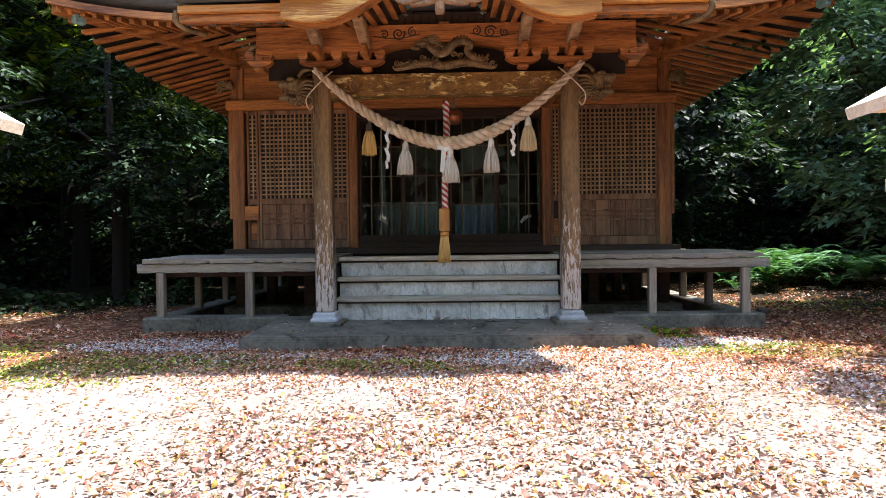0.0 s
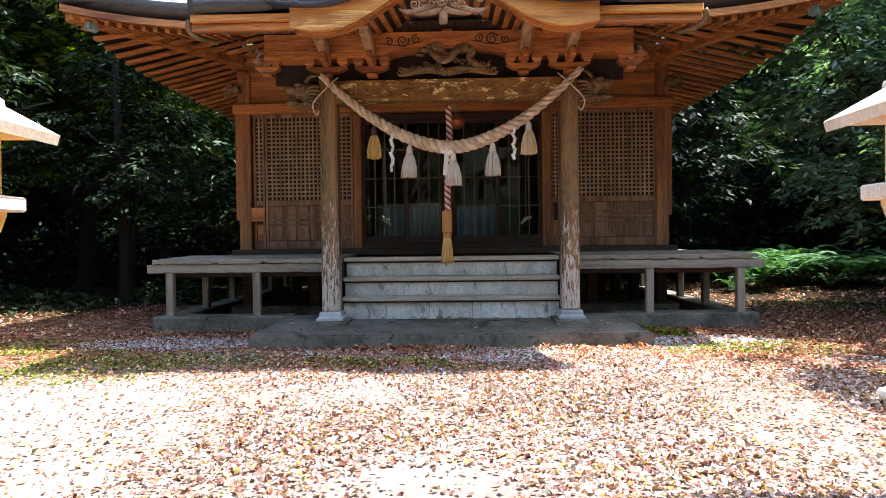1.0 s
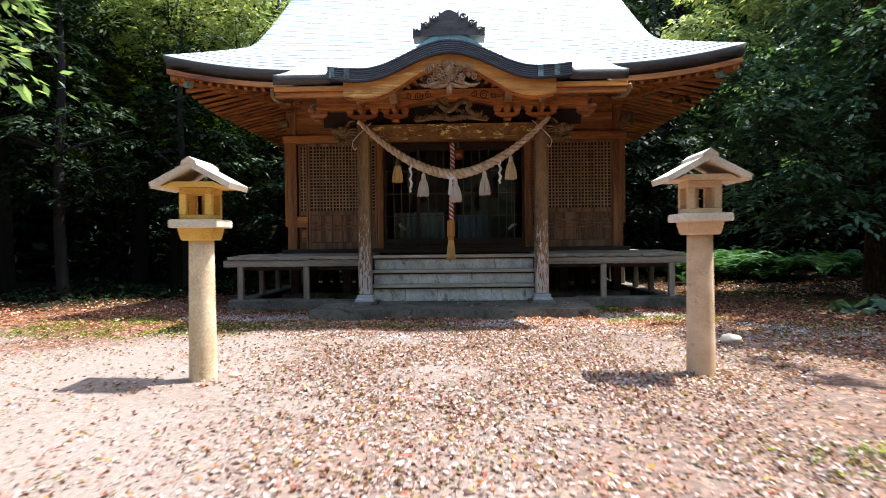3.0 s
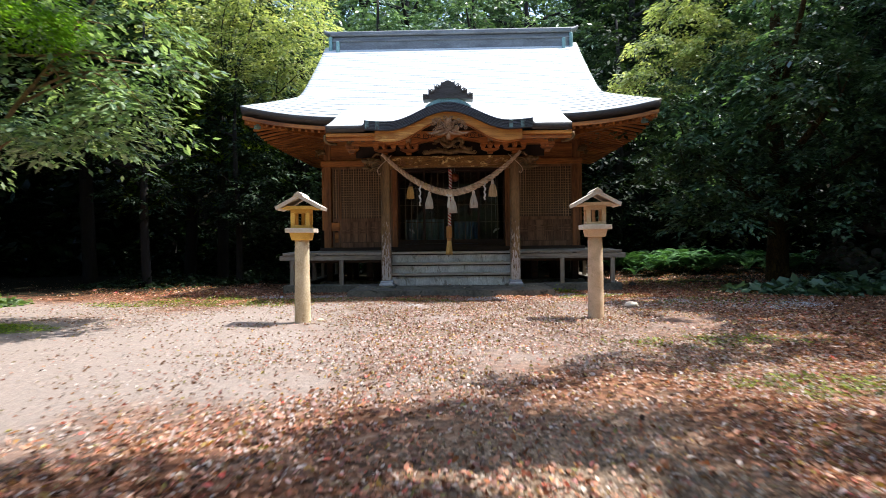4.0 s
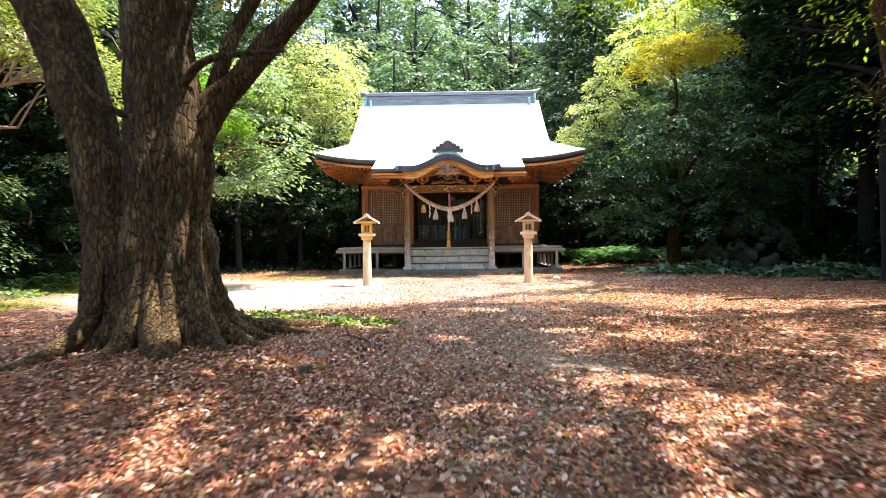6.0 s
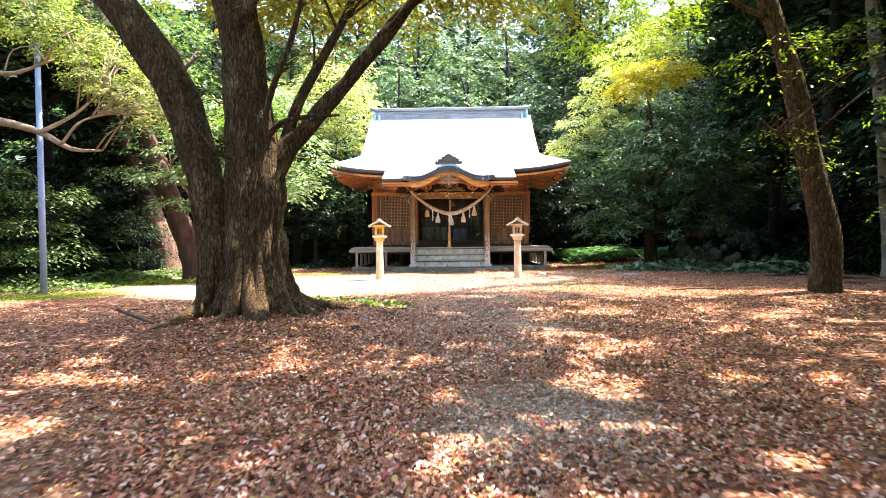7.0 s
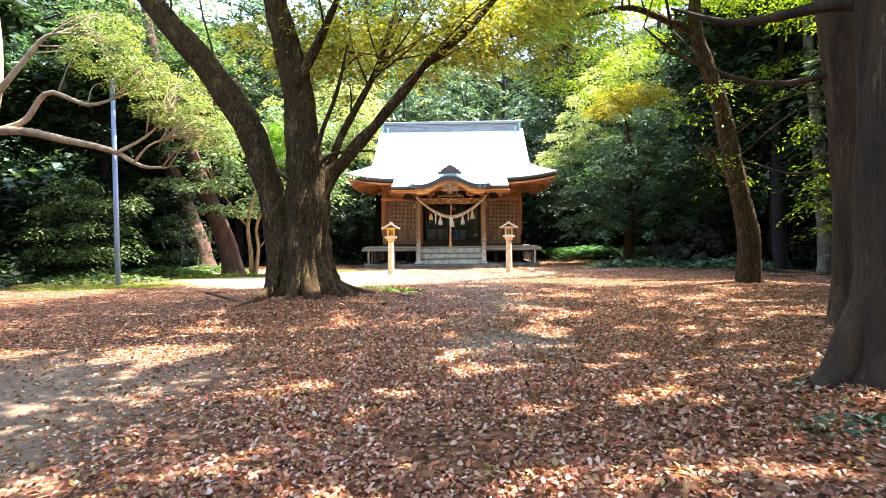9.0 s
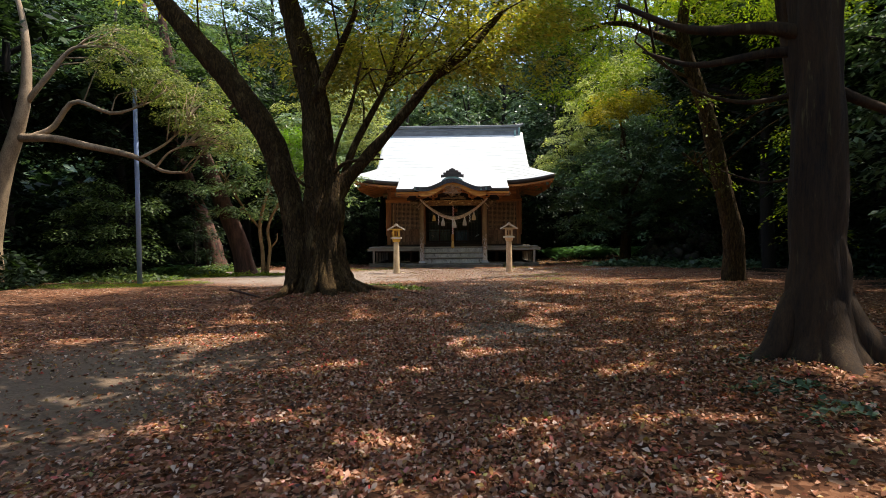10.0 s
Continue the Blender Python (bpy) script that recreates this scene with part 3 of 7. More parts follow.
# ---------- shrine hall: platform, floor, walls ----------
shrine = thing("shrine_hall", "weathered timber shrine hall with pale hipped metal roof and porch", "shrine")


def apron():
    bm = bmesh.new()
    top = {(-2.05, -0.75): 0.09, (2.05, -0.75): 0.09, (2.0, 0.56): 0.135, (-2.0, 0.56): 0.135}
    a = [bm.verts.new((x, y, z)) for (x, y), z in top.items()]
    b = [bm.verts.new((x, y, -0.16)) for x, y in top]
    bm.faces.new(a)
    bm.faces.new(b[::-1])
    for i in range(4):
        bm.faces.new((b[i], b[(i + 1) % 4], a[(i + 1) % 4], a[i]))
    bmesh.ops.bevel(bm, geom=[e for e in bm.edges if all(v.co.z > 0 for v in e.verts)], offset=0.018, segments=2, affect="EDGES")
    return bm


part("entrance_slab", apron(), concrete, shrine, "damp worn concrete slab before the steps")
for s in (-1, 1):
    x0, x1 = sorted((s * 2.004, s * 3.70))
    part("footing", box(x0, x1, 0.52, 0.86, -0.15, 0.125, 0.015), concrete, shrine)
    x0, x1 = sorted((s * 3.40, s * 3.70))
    part("footing", box(x0, x1, 0.864, 5.7, -0.15, 0.12, 0.015), concrete, shrine)
part("footing", box(-3.1, 3.1, 1.55, 1.95, -0.15, 0.14, 0.015), concrete, shrine)

# steps: three slabs on recessed risers
for i, (y0, y1, z) in enumerate(((0.15, 0.52, 0.385), (0.37, 0.74, 0.605), (0.58, 0.90, 0.835))):
    x = 1.275 + 0.02 * i
    part("tread", box(-x, x, y0, y1, z - 0.05, z, 0.010), wood_tread, shrine)
    # black strip put in for the shade under each tread
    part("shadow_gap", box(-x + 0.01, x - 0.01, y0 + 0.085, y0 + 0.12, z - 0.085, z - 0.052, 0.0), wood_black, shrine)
    base = 0.11 if i == 0 else (0.33, 0.55)[i - 1]
    n = 5 if i == 0 else 1
    for k in range(n):
        a, b = -x + 0.015 + (2 * x - 0.03) * k / n, -x + 0.015 + (2 * x - 0.03) * (k + 1) / n
        part("riser", box(a + 0.002, b - 0.002, y0 + 0.065, y0 + 0.10, base, z - 0.072, 0.004), wood_step, shrine)
for s in (-1, 1):
    part("stringer", box(*sorted((s * 1.32, s * 1.35)), 0.27, 0.92, 0.1, 0.76, 0.006), wood_dark, shrine)

def worn_plank(x0, x1, y0, y1, z0, z1, seed, chip=0.012):
    """A long plank whose front edge is split and chipped."""
    bm = bmesh.new()
    n = 70
    rings = []
    for i in range(n + 1):
        x = x0 + (x1 - x0) * i / n
        a = chip * max(0.0, noise.noise((x * 5, seed, 0.0)) + 0.7 * noise.noise((x * 17, seed, 3.0)))
        b = 0.7 * chip * noise.noise((x * 3, seed, 7.0))
        rings.append([bm.verts.new(q) for q in ((x, y0 + 1.6 * a, z0 + 1.8 * a), (x, y0 + a, z1 - 0.006 + 0.4 * b), (x, y0 + 0.010 + a, z1 + 0.4 * b), (x, y1, z1 + 0.2 * b), (x, y1, z0))])
    for a, b in zip(rings, rings[1:]):
        for k in range(5):
            bm.faces.new((a[k], a[(k + 1) % 5], b[(k + 1) % 5], b[k]))
    bm.faces.new(rings[0])
    bm.faces.new(rings[-1][::-1])
    bmesh.ops.recalc_face_normals(bm, faces=bm.faces[:])
    return bm


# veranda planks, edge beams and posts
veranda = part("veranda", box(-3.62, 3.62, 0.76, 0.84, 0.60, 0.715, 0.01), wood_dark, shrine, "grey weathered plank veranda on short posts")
rng = random.Random(4)
for s in (-1, 1):
    y = 0.585
    for i in range(5):
        w = 0.235
        x0, x1 = sorted((s * 1.352, s * (3.72 - 0.03 * rng.random())))
        part("plank", worn_plank(x0, x1, y, y + w - 0.008, 0.775 + 0.012 * i / 4 + 0.004 * rng.random(), 0.835 + 0.022 * i / 4, i + 10 * s, 0.02 if i == 0 else 0.008), wood_grey, veranda)
        y += w
    x0, x1 = sorted((s * 1.352, s * 3.79))
    part("edge_beam", worn_plank(x0, x1, 0.605, 0.70, 0.665, 0.772, 3 * s, 0.012), wood_grey, veranda)
    for i in range(3):
        x0, x1 = sorted((s * (3.06 + 0.225 * i), s * (3.06 + 0.225 * (i + 1) - 0.008)))
        part("plank", box(x0, x1, 1.765, 5.7, 0.775, 0.845 - 0.008 * i, 0.01), wood_grey, veranda)
    for y in (0.66, 1.75, 2.75, 3.75, 4.75, 5.6):
        for x in (2.425, 3.52) if y < 1 else (3.52,):
            part("post", box(s * x - 0.047, s * x + 0.047, y - 0.047, y + 0.047, 0.1, 0.668, 0.01), wood_grey_z, veranda)
    part("edge_beam", box(*sorted((s * 3.46, s * 3.56)), 0.704, 5.7, 0.668, 0.772, 0.012), wood_grey, veranda)
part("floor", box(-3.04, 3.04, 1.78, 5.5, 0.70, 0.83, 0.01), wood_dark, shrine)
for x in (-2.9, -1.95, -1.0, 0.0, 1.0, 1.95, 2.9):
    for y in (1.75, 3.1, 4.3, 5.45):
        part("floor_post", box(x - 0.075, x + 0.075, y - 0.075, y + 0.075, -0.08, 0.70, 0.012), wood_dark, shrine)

# wall posts and tie beams
for x0, x1 in ((-3.05, -2.87), (-1.40, -1.28), (1.28, 1.40), (2.87, 3.05)):
    part("post", box(x0, x1, 1.80, 1.98, 0.83, 3.56, 0.012), wood_z, shrine)
for x0, x1 in ((-3.05, -2.87), (2.87, 3.05)):
    for y in (3.5, 5.32):
        part("post", box(x0, x1, y, y + 0.18, 0.83, 3.56, 0.012), wood_z, shrine)
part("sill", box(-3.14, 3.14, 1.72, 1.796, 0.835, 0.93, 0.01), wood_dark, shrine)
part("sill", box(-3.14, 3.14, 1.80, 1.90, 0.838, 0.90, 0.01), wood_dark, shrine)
part("tie_beam", box(-3.10, 3.10, 1.735, 1.797, 2.86, 3.0, 0.01), wood_x, shrine)
part("tie_beam", box(-3.10, 3.10, 1.735, 1.797, 3.50, 3.62, 0.01), wood_x, shrine)
part("upper_wall", box(-2.87, 2.87, 1.845, 1.90, 2.84, 3.56, 0.0), wood_x, shrine)
for s in (-1, 1):
    part("side_wall", box(*sorted((s * 2.93, s * 2.99)), 1.98, 5.4, 0.83, 3.56, 0.0), wood_board, shrine)
    part("tie_beam", box(*sorted((s * 3.052, s * 3.10)), 1.80, 5.5, 2.86, 3.0, 0.01), wood_y, shrine)
    part("shutter_edge", box(*sorted((s * 3.052, s * 3.10)), 1.83, 1.98, 1.35, 2.858, 0.008), wood_z, shrine)
part("back_wall", box(-2.87, 2.87, 5.40, 5.46, 0.83, 3.56, 0.0), wood_board, shrine)
# wall coloured dark so that the unlit room is put into its tone
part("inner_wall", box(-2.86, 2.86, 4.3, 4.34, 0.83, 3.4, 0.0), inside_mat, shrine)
part("inner_ceiling", box(-2.92, 2.92, 1.92, 5.39, 3.42, 3.46, 0.0), wood_dark, shrine)

# lattice panels with boarded skirts
bar_v = mesh_of("bar", box(-0.0095, 0.0095, -0.012, 0.012, -0.585, 0.585, 0.0), wood_board)
PANELS = ((-2.66, -1.402, 1.80), (-2.84, -2.68, 1.835), (1.56, 2.865, 1.80), (1.402, 1.54, 1.835))
for x0, x1, y in PANELS:
    lower, upper = (1.56, 2.84)
    # backing is coloured near black for the shade behind the lattice
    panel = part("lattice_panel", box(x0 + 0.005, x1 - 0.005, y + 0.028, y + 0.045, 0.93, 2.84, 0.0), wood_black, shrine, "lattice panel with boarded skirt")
    wide = x1 - x0
    edge = 0.035
    for a, b in ((x0, x0 + edge), (x1 - edge, x1)):
        part("stile", box(a, b, y - 0.008, y + 0.026, 0.935, 2.855, 0.005), wood_panel, panel)
    for a, b in ((1.55, 1.63), (2.80, 2.856), (0.932, 1.05)):
        part("rail", box(x0 + edge, x1 - edge, y - 0.007, y + 0.026, a, b, 0.005), wood_panel, panel)
    n = max(2, round((wide - 2 * edge) / 0.058))
    for i in range(1, n):
        ob = part("bar", bar_v, None, panel)
        ob.location = (x0 + edge + (wide - 2 * edge) * i / n, y + 0.012, 2.215)
    bar_h = mesh_of("bar", box(-wide / 2 + edge, wide / 2 - edge, -0.010, 0.010, -0.0095, 0.0095, 0.0), wood_board)
    for i in range(1, 20):
        ob = part("bar", bar_h, None, panel)
        ob.location = ((x0 + x1) / 2, y + 0.0115, 1.63 + 1.17 * i / 20)
    if wide > 0.5:
        for i in range(6):
            a = x0 + edge + (wide - 2 * edge) * i / 6
            part("board", box(a + 0.003, a + (wide - 2 * edge) / 6 - 0.003, y + 0.012, y + 0.026, 1.055, 1.548, 0.004), wood_panel, panel)
        for z in (1.27, 1.335, 1.40):
            part("batten", box(x0 + edge, x1 - edge, y - 0.002, y + 0.011, z, z + 0.024, 0.004), wood_panel, panel)
    else:
        part("board", box(x0 + edge, x1 - edge, y + 0.012, y + 0.026, 1.055, 1.30, 0.004), wood_x, panel)
part("repair_patch", box(-2.865, -2.668, 1.772, 1.797, 1.33, 1.53, 0.006), wood_x, shrine, "square of newer reddish wood")

# glazed grid doors
part("door_sill", box(-1.28, 1.28, 1.80, 1.95, 0.90, 1.0, 0.01), wood_dark, shrine)
part("door_head", box(-1.28, 1.28, 1.80, 1.95, 2.74, 2.84, 0.01), wood_dark, shrine)
for k, (x0, x1) in enumerate(((-1.28, -0.64), (-0.66, 0.01), (-0.01, 0.66), (0.64, 1.28))):
    y = 1.862 if k in (1, 2) else 1.895
    door = part("sliding_door", box(x0, x0 + 0.04, y - 0.015, y + 0.015, 1.0, 2.745, 0.004), wood_dark, shrine, "dark glazed sliding door with thin grid")
    part("stile", box(x1 - 0.04, x1, y - 0.015, y + 0.015, 1.0, 2.745, 0.004), wood_dark, door)
    for a, b in ((1.002, 1.10), (2.70, 2.744)):
        part("rail", box(x0 + 0.04, x1 - 0.04, y - 0.013, y + 0.013, a, b, 0.004), wood_dark, door)
    part("pane", box(x0 + 0.04, x1 - 0.04, y + 0.004, y + 0.008, 1.10, 2.70, 0.0), glass, door).visible_shadow = False
    for i in (1, 2, 3):
        xm = x0 + 0.04 + (x1 - x0 - 0.08) * i / 4
        part("mullion", box(xm - 0.007, xm + 0.007, y - 0.008, y + 0.003, 1.10, 2.70, 0.0), wood_mullion, door)
    for z in (1.515, 1.925, 2.335):
        part("mullion", box(x0 + 0.04, x1 - 0.04, y - 0.0085, y + 0.0025, z - 0.007, z + 0.007, 0.0), wood_mullion, door)


def drape(x0, x1, y, z0, z1, folds, seed):
    bm = bmesh.new()
    n = 60
    rows = []
    for j in range(7):
        z = z0 + (z1 - z0) * j / 6
        rows.append([bm.verts.new((x0 + (x1 - x0) * i / n, y + 0.035 * math.sin(folds * 2 * math.pi * i / n + seed + 0.4 * math.sin(j)) * (1.2 - 0.09 * j), z)) for i in range(n + 1)])
    for a, b in zip(rows, rows[1:]):
        for i in range(n):
            bm.faces.new((a[i], a[i + 1], b[i + 1], b[i]))
    return bm


tagged(part("curtain", drape(-1.2, -0.2, 2.9, 0.835, 1.62, 7, 0), curtain_mat, smooth=True), "pale blue-green cloth hanging inside the doors", "curtain")
tagged(part("curtain", drape(0.06, 0.70, 2.9, 0.835, 1.56, 5, 1), curtain_blue, smooth=True), "blue cloth hanging inside the doors", "curtain")

for s in (-1, 1):
    orn = thing("paper_ornament", "small folded white paper ornament hung inside the glazed doors", "paper ornament", "ornaments behind the doors", at=(s * 1.02 + 0.05, 2.05, 1.30))
    for k in range(3):
        part("fold", box(-0.02, 0.02, -0.001, 0.001, -0.055, 0.055, 0.0, None, pose(s * 0.035 * (k - 1), -0.004 * k, 0.02 * k, 12 * k, s * (35 + 18 * k), 20 * k)), paper, orn)
    part("string", tube([(0, 0, 0.04, 0.002), (0, 0, 1.4, 0.002)], 4), paper, orn)

# ---------- shrine hall: porch ----------
for s in (-1, 1):
    x = s * 1.345
    part("pillar", box(x - 0.098, x + 0.098, -0.10, 0.10, 0.245, 2.86, 0.022), wood_peeled, shrine, "square porch pillar with peeling lower half")
    pl = lathe([(0.15, 0), (0.152, 0.03), (0.125, 0.05), (0.125, 0.085), (0.112, 0.1)], square=True, at=(x, 0, 0.15))
    bmesh.ops.bevel(pl, geom=pl.edges[:], offset=0.006, segments=1, affect="EDGES")
    part("plinth", pl, plinth_mat, shrine, "pale grey moulded stone plinth")
    part("pad_stone", box(x - 0.2, x + 0.2, -0.22, 0.2, 0.06, 0.152, 0.01), concrete, shrine)
    # rear connecting beams from pillar to hall
    line = smooth_line([(x, 0.1, 2.72, 0.08), (x, 0.9, 2.86, 0.085), (x, 1.8, 2.9, 0.08)], 12)
    part("rainbow_beam", tube(line, 8), wood_y, shrine, smooth=True)


def beam_curve(w, z0, z1, sag, n=24):
    xs = np.linspace(-w, w, n)
    return [(x, z1) for x in xs], [(x, z0 + sag * (1 - (x / w) ** 2) ** 0.5 if abs(x) < w else z0) for x in xs]


def knob(bm, at, size, seed=0):
    """An uneven carved lump."""
    tmp = bmesh.new()
    bmesh.ops.create_icosphere(tmp, subdivisions=2, radius=1.0)
    for v in tmp.verts:
        v.co *= 1 + 0.22 * noise.noise(v.co * 2.2 + Vector((seed, 0, 0)))
        v.co = Vector((v.co.x * size[0] + at[0], v.co.y * size[1] + at[1], v.co.z * size[2] + at[2]))
    join(bm, tmp)


def beam_head(s):
    """The carved end of the beam outside its pillar: a lumpy body, with brows, jaws and curling locks as parts."""
    x, z = s * 1.445, 2.70
    body = bmesh.new()
    knob(body, (x + s * 0.09, 0.0, z + 0.01), (0.15, 0.105, 0.13), 0)
    made = []

    def piece(name, bm):
        made.append((name, bm))
        return bm

    for name, c, size in (("muzzle", (0.19, 0.0, 0.035), (0.125, 0.095, 0.10)), ("snout", (0.31, -0.01, 0.055), (0.085, 0.08, 0.055)), ("jaw", (0.29, 0.0, -0.09), (0.105, 0.075, 0.035)), ("nose", (0.375, 0.0, 0.08), (0.035, 0.058, 0.036))):
        knob(piece(name, bmesh.new()), (x + s * c[0], c[1], z + c[2]), size, len(made))
    for y in (-0.08, 0.08):
        knob(piece("brow", bmesh.new()), (x + s * 0.24, y, z + 0.10), (0.043, 0.026, 0.026), 7)
        knob(piece("eye", bmesh.new()), (x + s * 0.23, y * 1.1, z + 0.06), (0.022, 0.016, 0.021), 8)
        piece("horn", tube(smooth_line([(x + s * 0.15, y, z + 0.12, 0.024), (x + s * 0.09, y * 1.2, z + 0.18, 0.021), (x, y * 1.2, z + 0.19, 0.007)], 8), 6))
        for k in range(6):
            a = 0.72 - 0.5 * k
            piece("lock", tube(smooth_line([(x + s * 0.16, y, z - 0.012 - 0.014 * k, 0.014), (x + s * 0.075, y * 1.35, z + 0.066 - 0.038 * k, 0.019), (x, y * 1.4, z + 0.09 * a, 0.015), (x - s * 0.025, y * 1.25, z + 0.15 * a - 0.024, 0.006)], 9), 5))
        for k in range(3):
            piece("curl", scroll(x + s * (0.125 + 0.062 * k), z - 0.12 - 0.01 * k, 0.036, 1.3, y * 1.1, 0.012, s, k))
        for k in range(4):
            knob(piece("tooth", bmesh.new()), (x + s * (0.21 + 0.04 * k), y * 0.8, z - 0.034), (0.011, 0.014, 0.021), k)
    return body, made


top, low = beam_curve(1.245, 2.575, 2.83, 0.03)
main = part("carved_beam", strip(top, low, -0.09, 0.09), wood_gold, shrine, "ochre beam with flaking gilded scroll carving")
for s in (-1, 1):
    bm = scroll(s * 0.98, 2.715, 0.065, 1.6, -0.092, 0.011, s)
    scroll(s * 0.80, 2.705, 0.045, 1.4, -0.092, 0.009, -s, 1.0, bm)
    line = smooth_line([(s * 1.1, -0.092, 2.67, 0.008), (s * 0.9, -0.092, 2.635, 0.008), (s * 0.5, -0.092, 2.63, 0.006)], 12)
    tube(line, 5, bm)
    part("scroll_relief", bm, carved, main, smooth=True)
    body, made = beam_head(s)
    head = part("beam_end_carving", body, carved_olive, shrine, "curling carved beam end", smooth=True)
    for name, bm in made:
        part(name, bm, carved_olive, head, smooth=True)

# bracket complexes
def bracket(x, y, z, span):
    """A bearing block, a thin boat-shaped arm and three tapered blocks on it."""
    bm = box(x - 0.06, x + 0.06, y - 0.07, y + 0.07, z, z + 0.05, 0.015)
    xs = np.linspace(-span, span, 13)
    strip([(x + a, z + 0.115) for a in xs], [(x + a, z + 0.05 + 0.055 * (abs(a) / span) ** 3) for a in xs], y - 0.045, y + 0.045, bm)
    for a in (-span + 0.045, 0, span - 0.045):
        lathe([(0.036, 0), (0.040, 0.022), (0.056, 0.040), (0.056, 0.088)], bm=bm, at=(x + a, y - 0.02, z + 0.117), square=True)
    return bm


for x, z, sp in ((-1.345, 2.862, 0.23), (1.345, 2.862, 0.23), (-0.84, 2.862, 0.19), (0.84, 2.862, 0.19)):
    br = part("bracket", bracket(x, -0.08, z, sp), wood_x, shrine)
    part("bracket_arm", bar((x, -0.36, z + 0.175), (x, 0.09, z + 0.15), 0.075, 0.09, 0.015), wood_y, br)
    part("tail_rafter", bar((x, -0.72, z + 0.40), (x, -0.152, z + 0.27), 0.11, 0.12, 0.014), wood_board, br)
    part("tail_cap", bar((x, -0.735, z + 0.435), (x, -0.60, z + 0.405), 0.118, 0.05, 0.006), roof_edge, br)
for x in (-2.03, 2.03):
    # wall-side brackets under the long purlin
    part("bracket", bracket(x, 0.0, 2.90, 0.14), wood_x, shrine)
pu_x = np.linspace(-2.03, 2.03, 61)
part("purlin", strip([(x, 3.335) for x in pu_x], [(x, 3.066 + 0.095 * max(0.0, 1 - (x / 0.72) ** 4)) for x in pu_x], -0.15, 0.10), wood_x, shrine)
arch_x = np.linspace(-0.80, 0.80, 33)
arch = strip([(x, 3.080 + 0.095 * max(0.0, 1 - (x / 0.72) ** 4)) for x in arch_x], [(x, 3.048 + 0.095 * max(0.0, 1 - (x / 0.72) ** 4)) for x in arch_x], -0.162, -0.151)
bridge = part("arched_moulding", arch, wood_x, shrine)
for s in (-1, 1):
    bm = scroll(s * 0.49, 3.240, 0.070, 1.7, -0.150, 0.0105, s, 0.4)
    scroll(s * 0.34, 3.255, 0.052, 1.5, -0.150, 0.009, -s, 1.4, bm)
    scroll(s * 0.64, 3.235, 0.045, 1.4, -0.150, 0.009, s, 2.4, bm)
    tube(smooth_line([(s * 0.76, -0.150, 3.22, 0.004), (s * 0.62, -0.150, 3.195, 0.007), (s * 0.46, -0.150, 3.19, 0.007), (s * 0.26, -0.150, 3.235, 0.005)], 12), 5, bm)
    # dark wood paints in the shade of carved grooves
    part("scroll_relief", bm, wood_dark, bridge, smooth=True)
for s in (-1, 1):
    bm = scroll(s * 2.07, 3.10, 0.085, 1.3, -0.02, 0.03, -s, 1.2)
    tube(smooth_line([(s * 2.0, 0.0, 3.14, 0.06), (s * 2.10, 0.0, 3.02, 0.045), (s * 2.08, 0.0, 2.93, 0.022)], 10), 8, bm)
    part("purlin_end", bm, carved_olive, shrine, smooth=True)
    nose = scroll(s * 3.12, 3.22, 0.075, 1.5, 1.74, 0.028, s, 0.3)
    scroll(s * 3.17, 3.13, 0.05, 1.4, 1.74, 0.02, -s, 1.3, nose)
    tube(smooth_line([(s * 3.0, 1.76, 3.22, 0.07), (s * 3.12, 1.76, 3.20, 0.05), (s * 3.22, 1.76, 3.26, 0.02)], 8), 8, nose)
    part("corner_carving", nose, carved_olive, shrine, smooth=True)


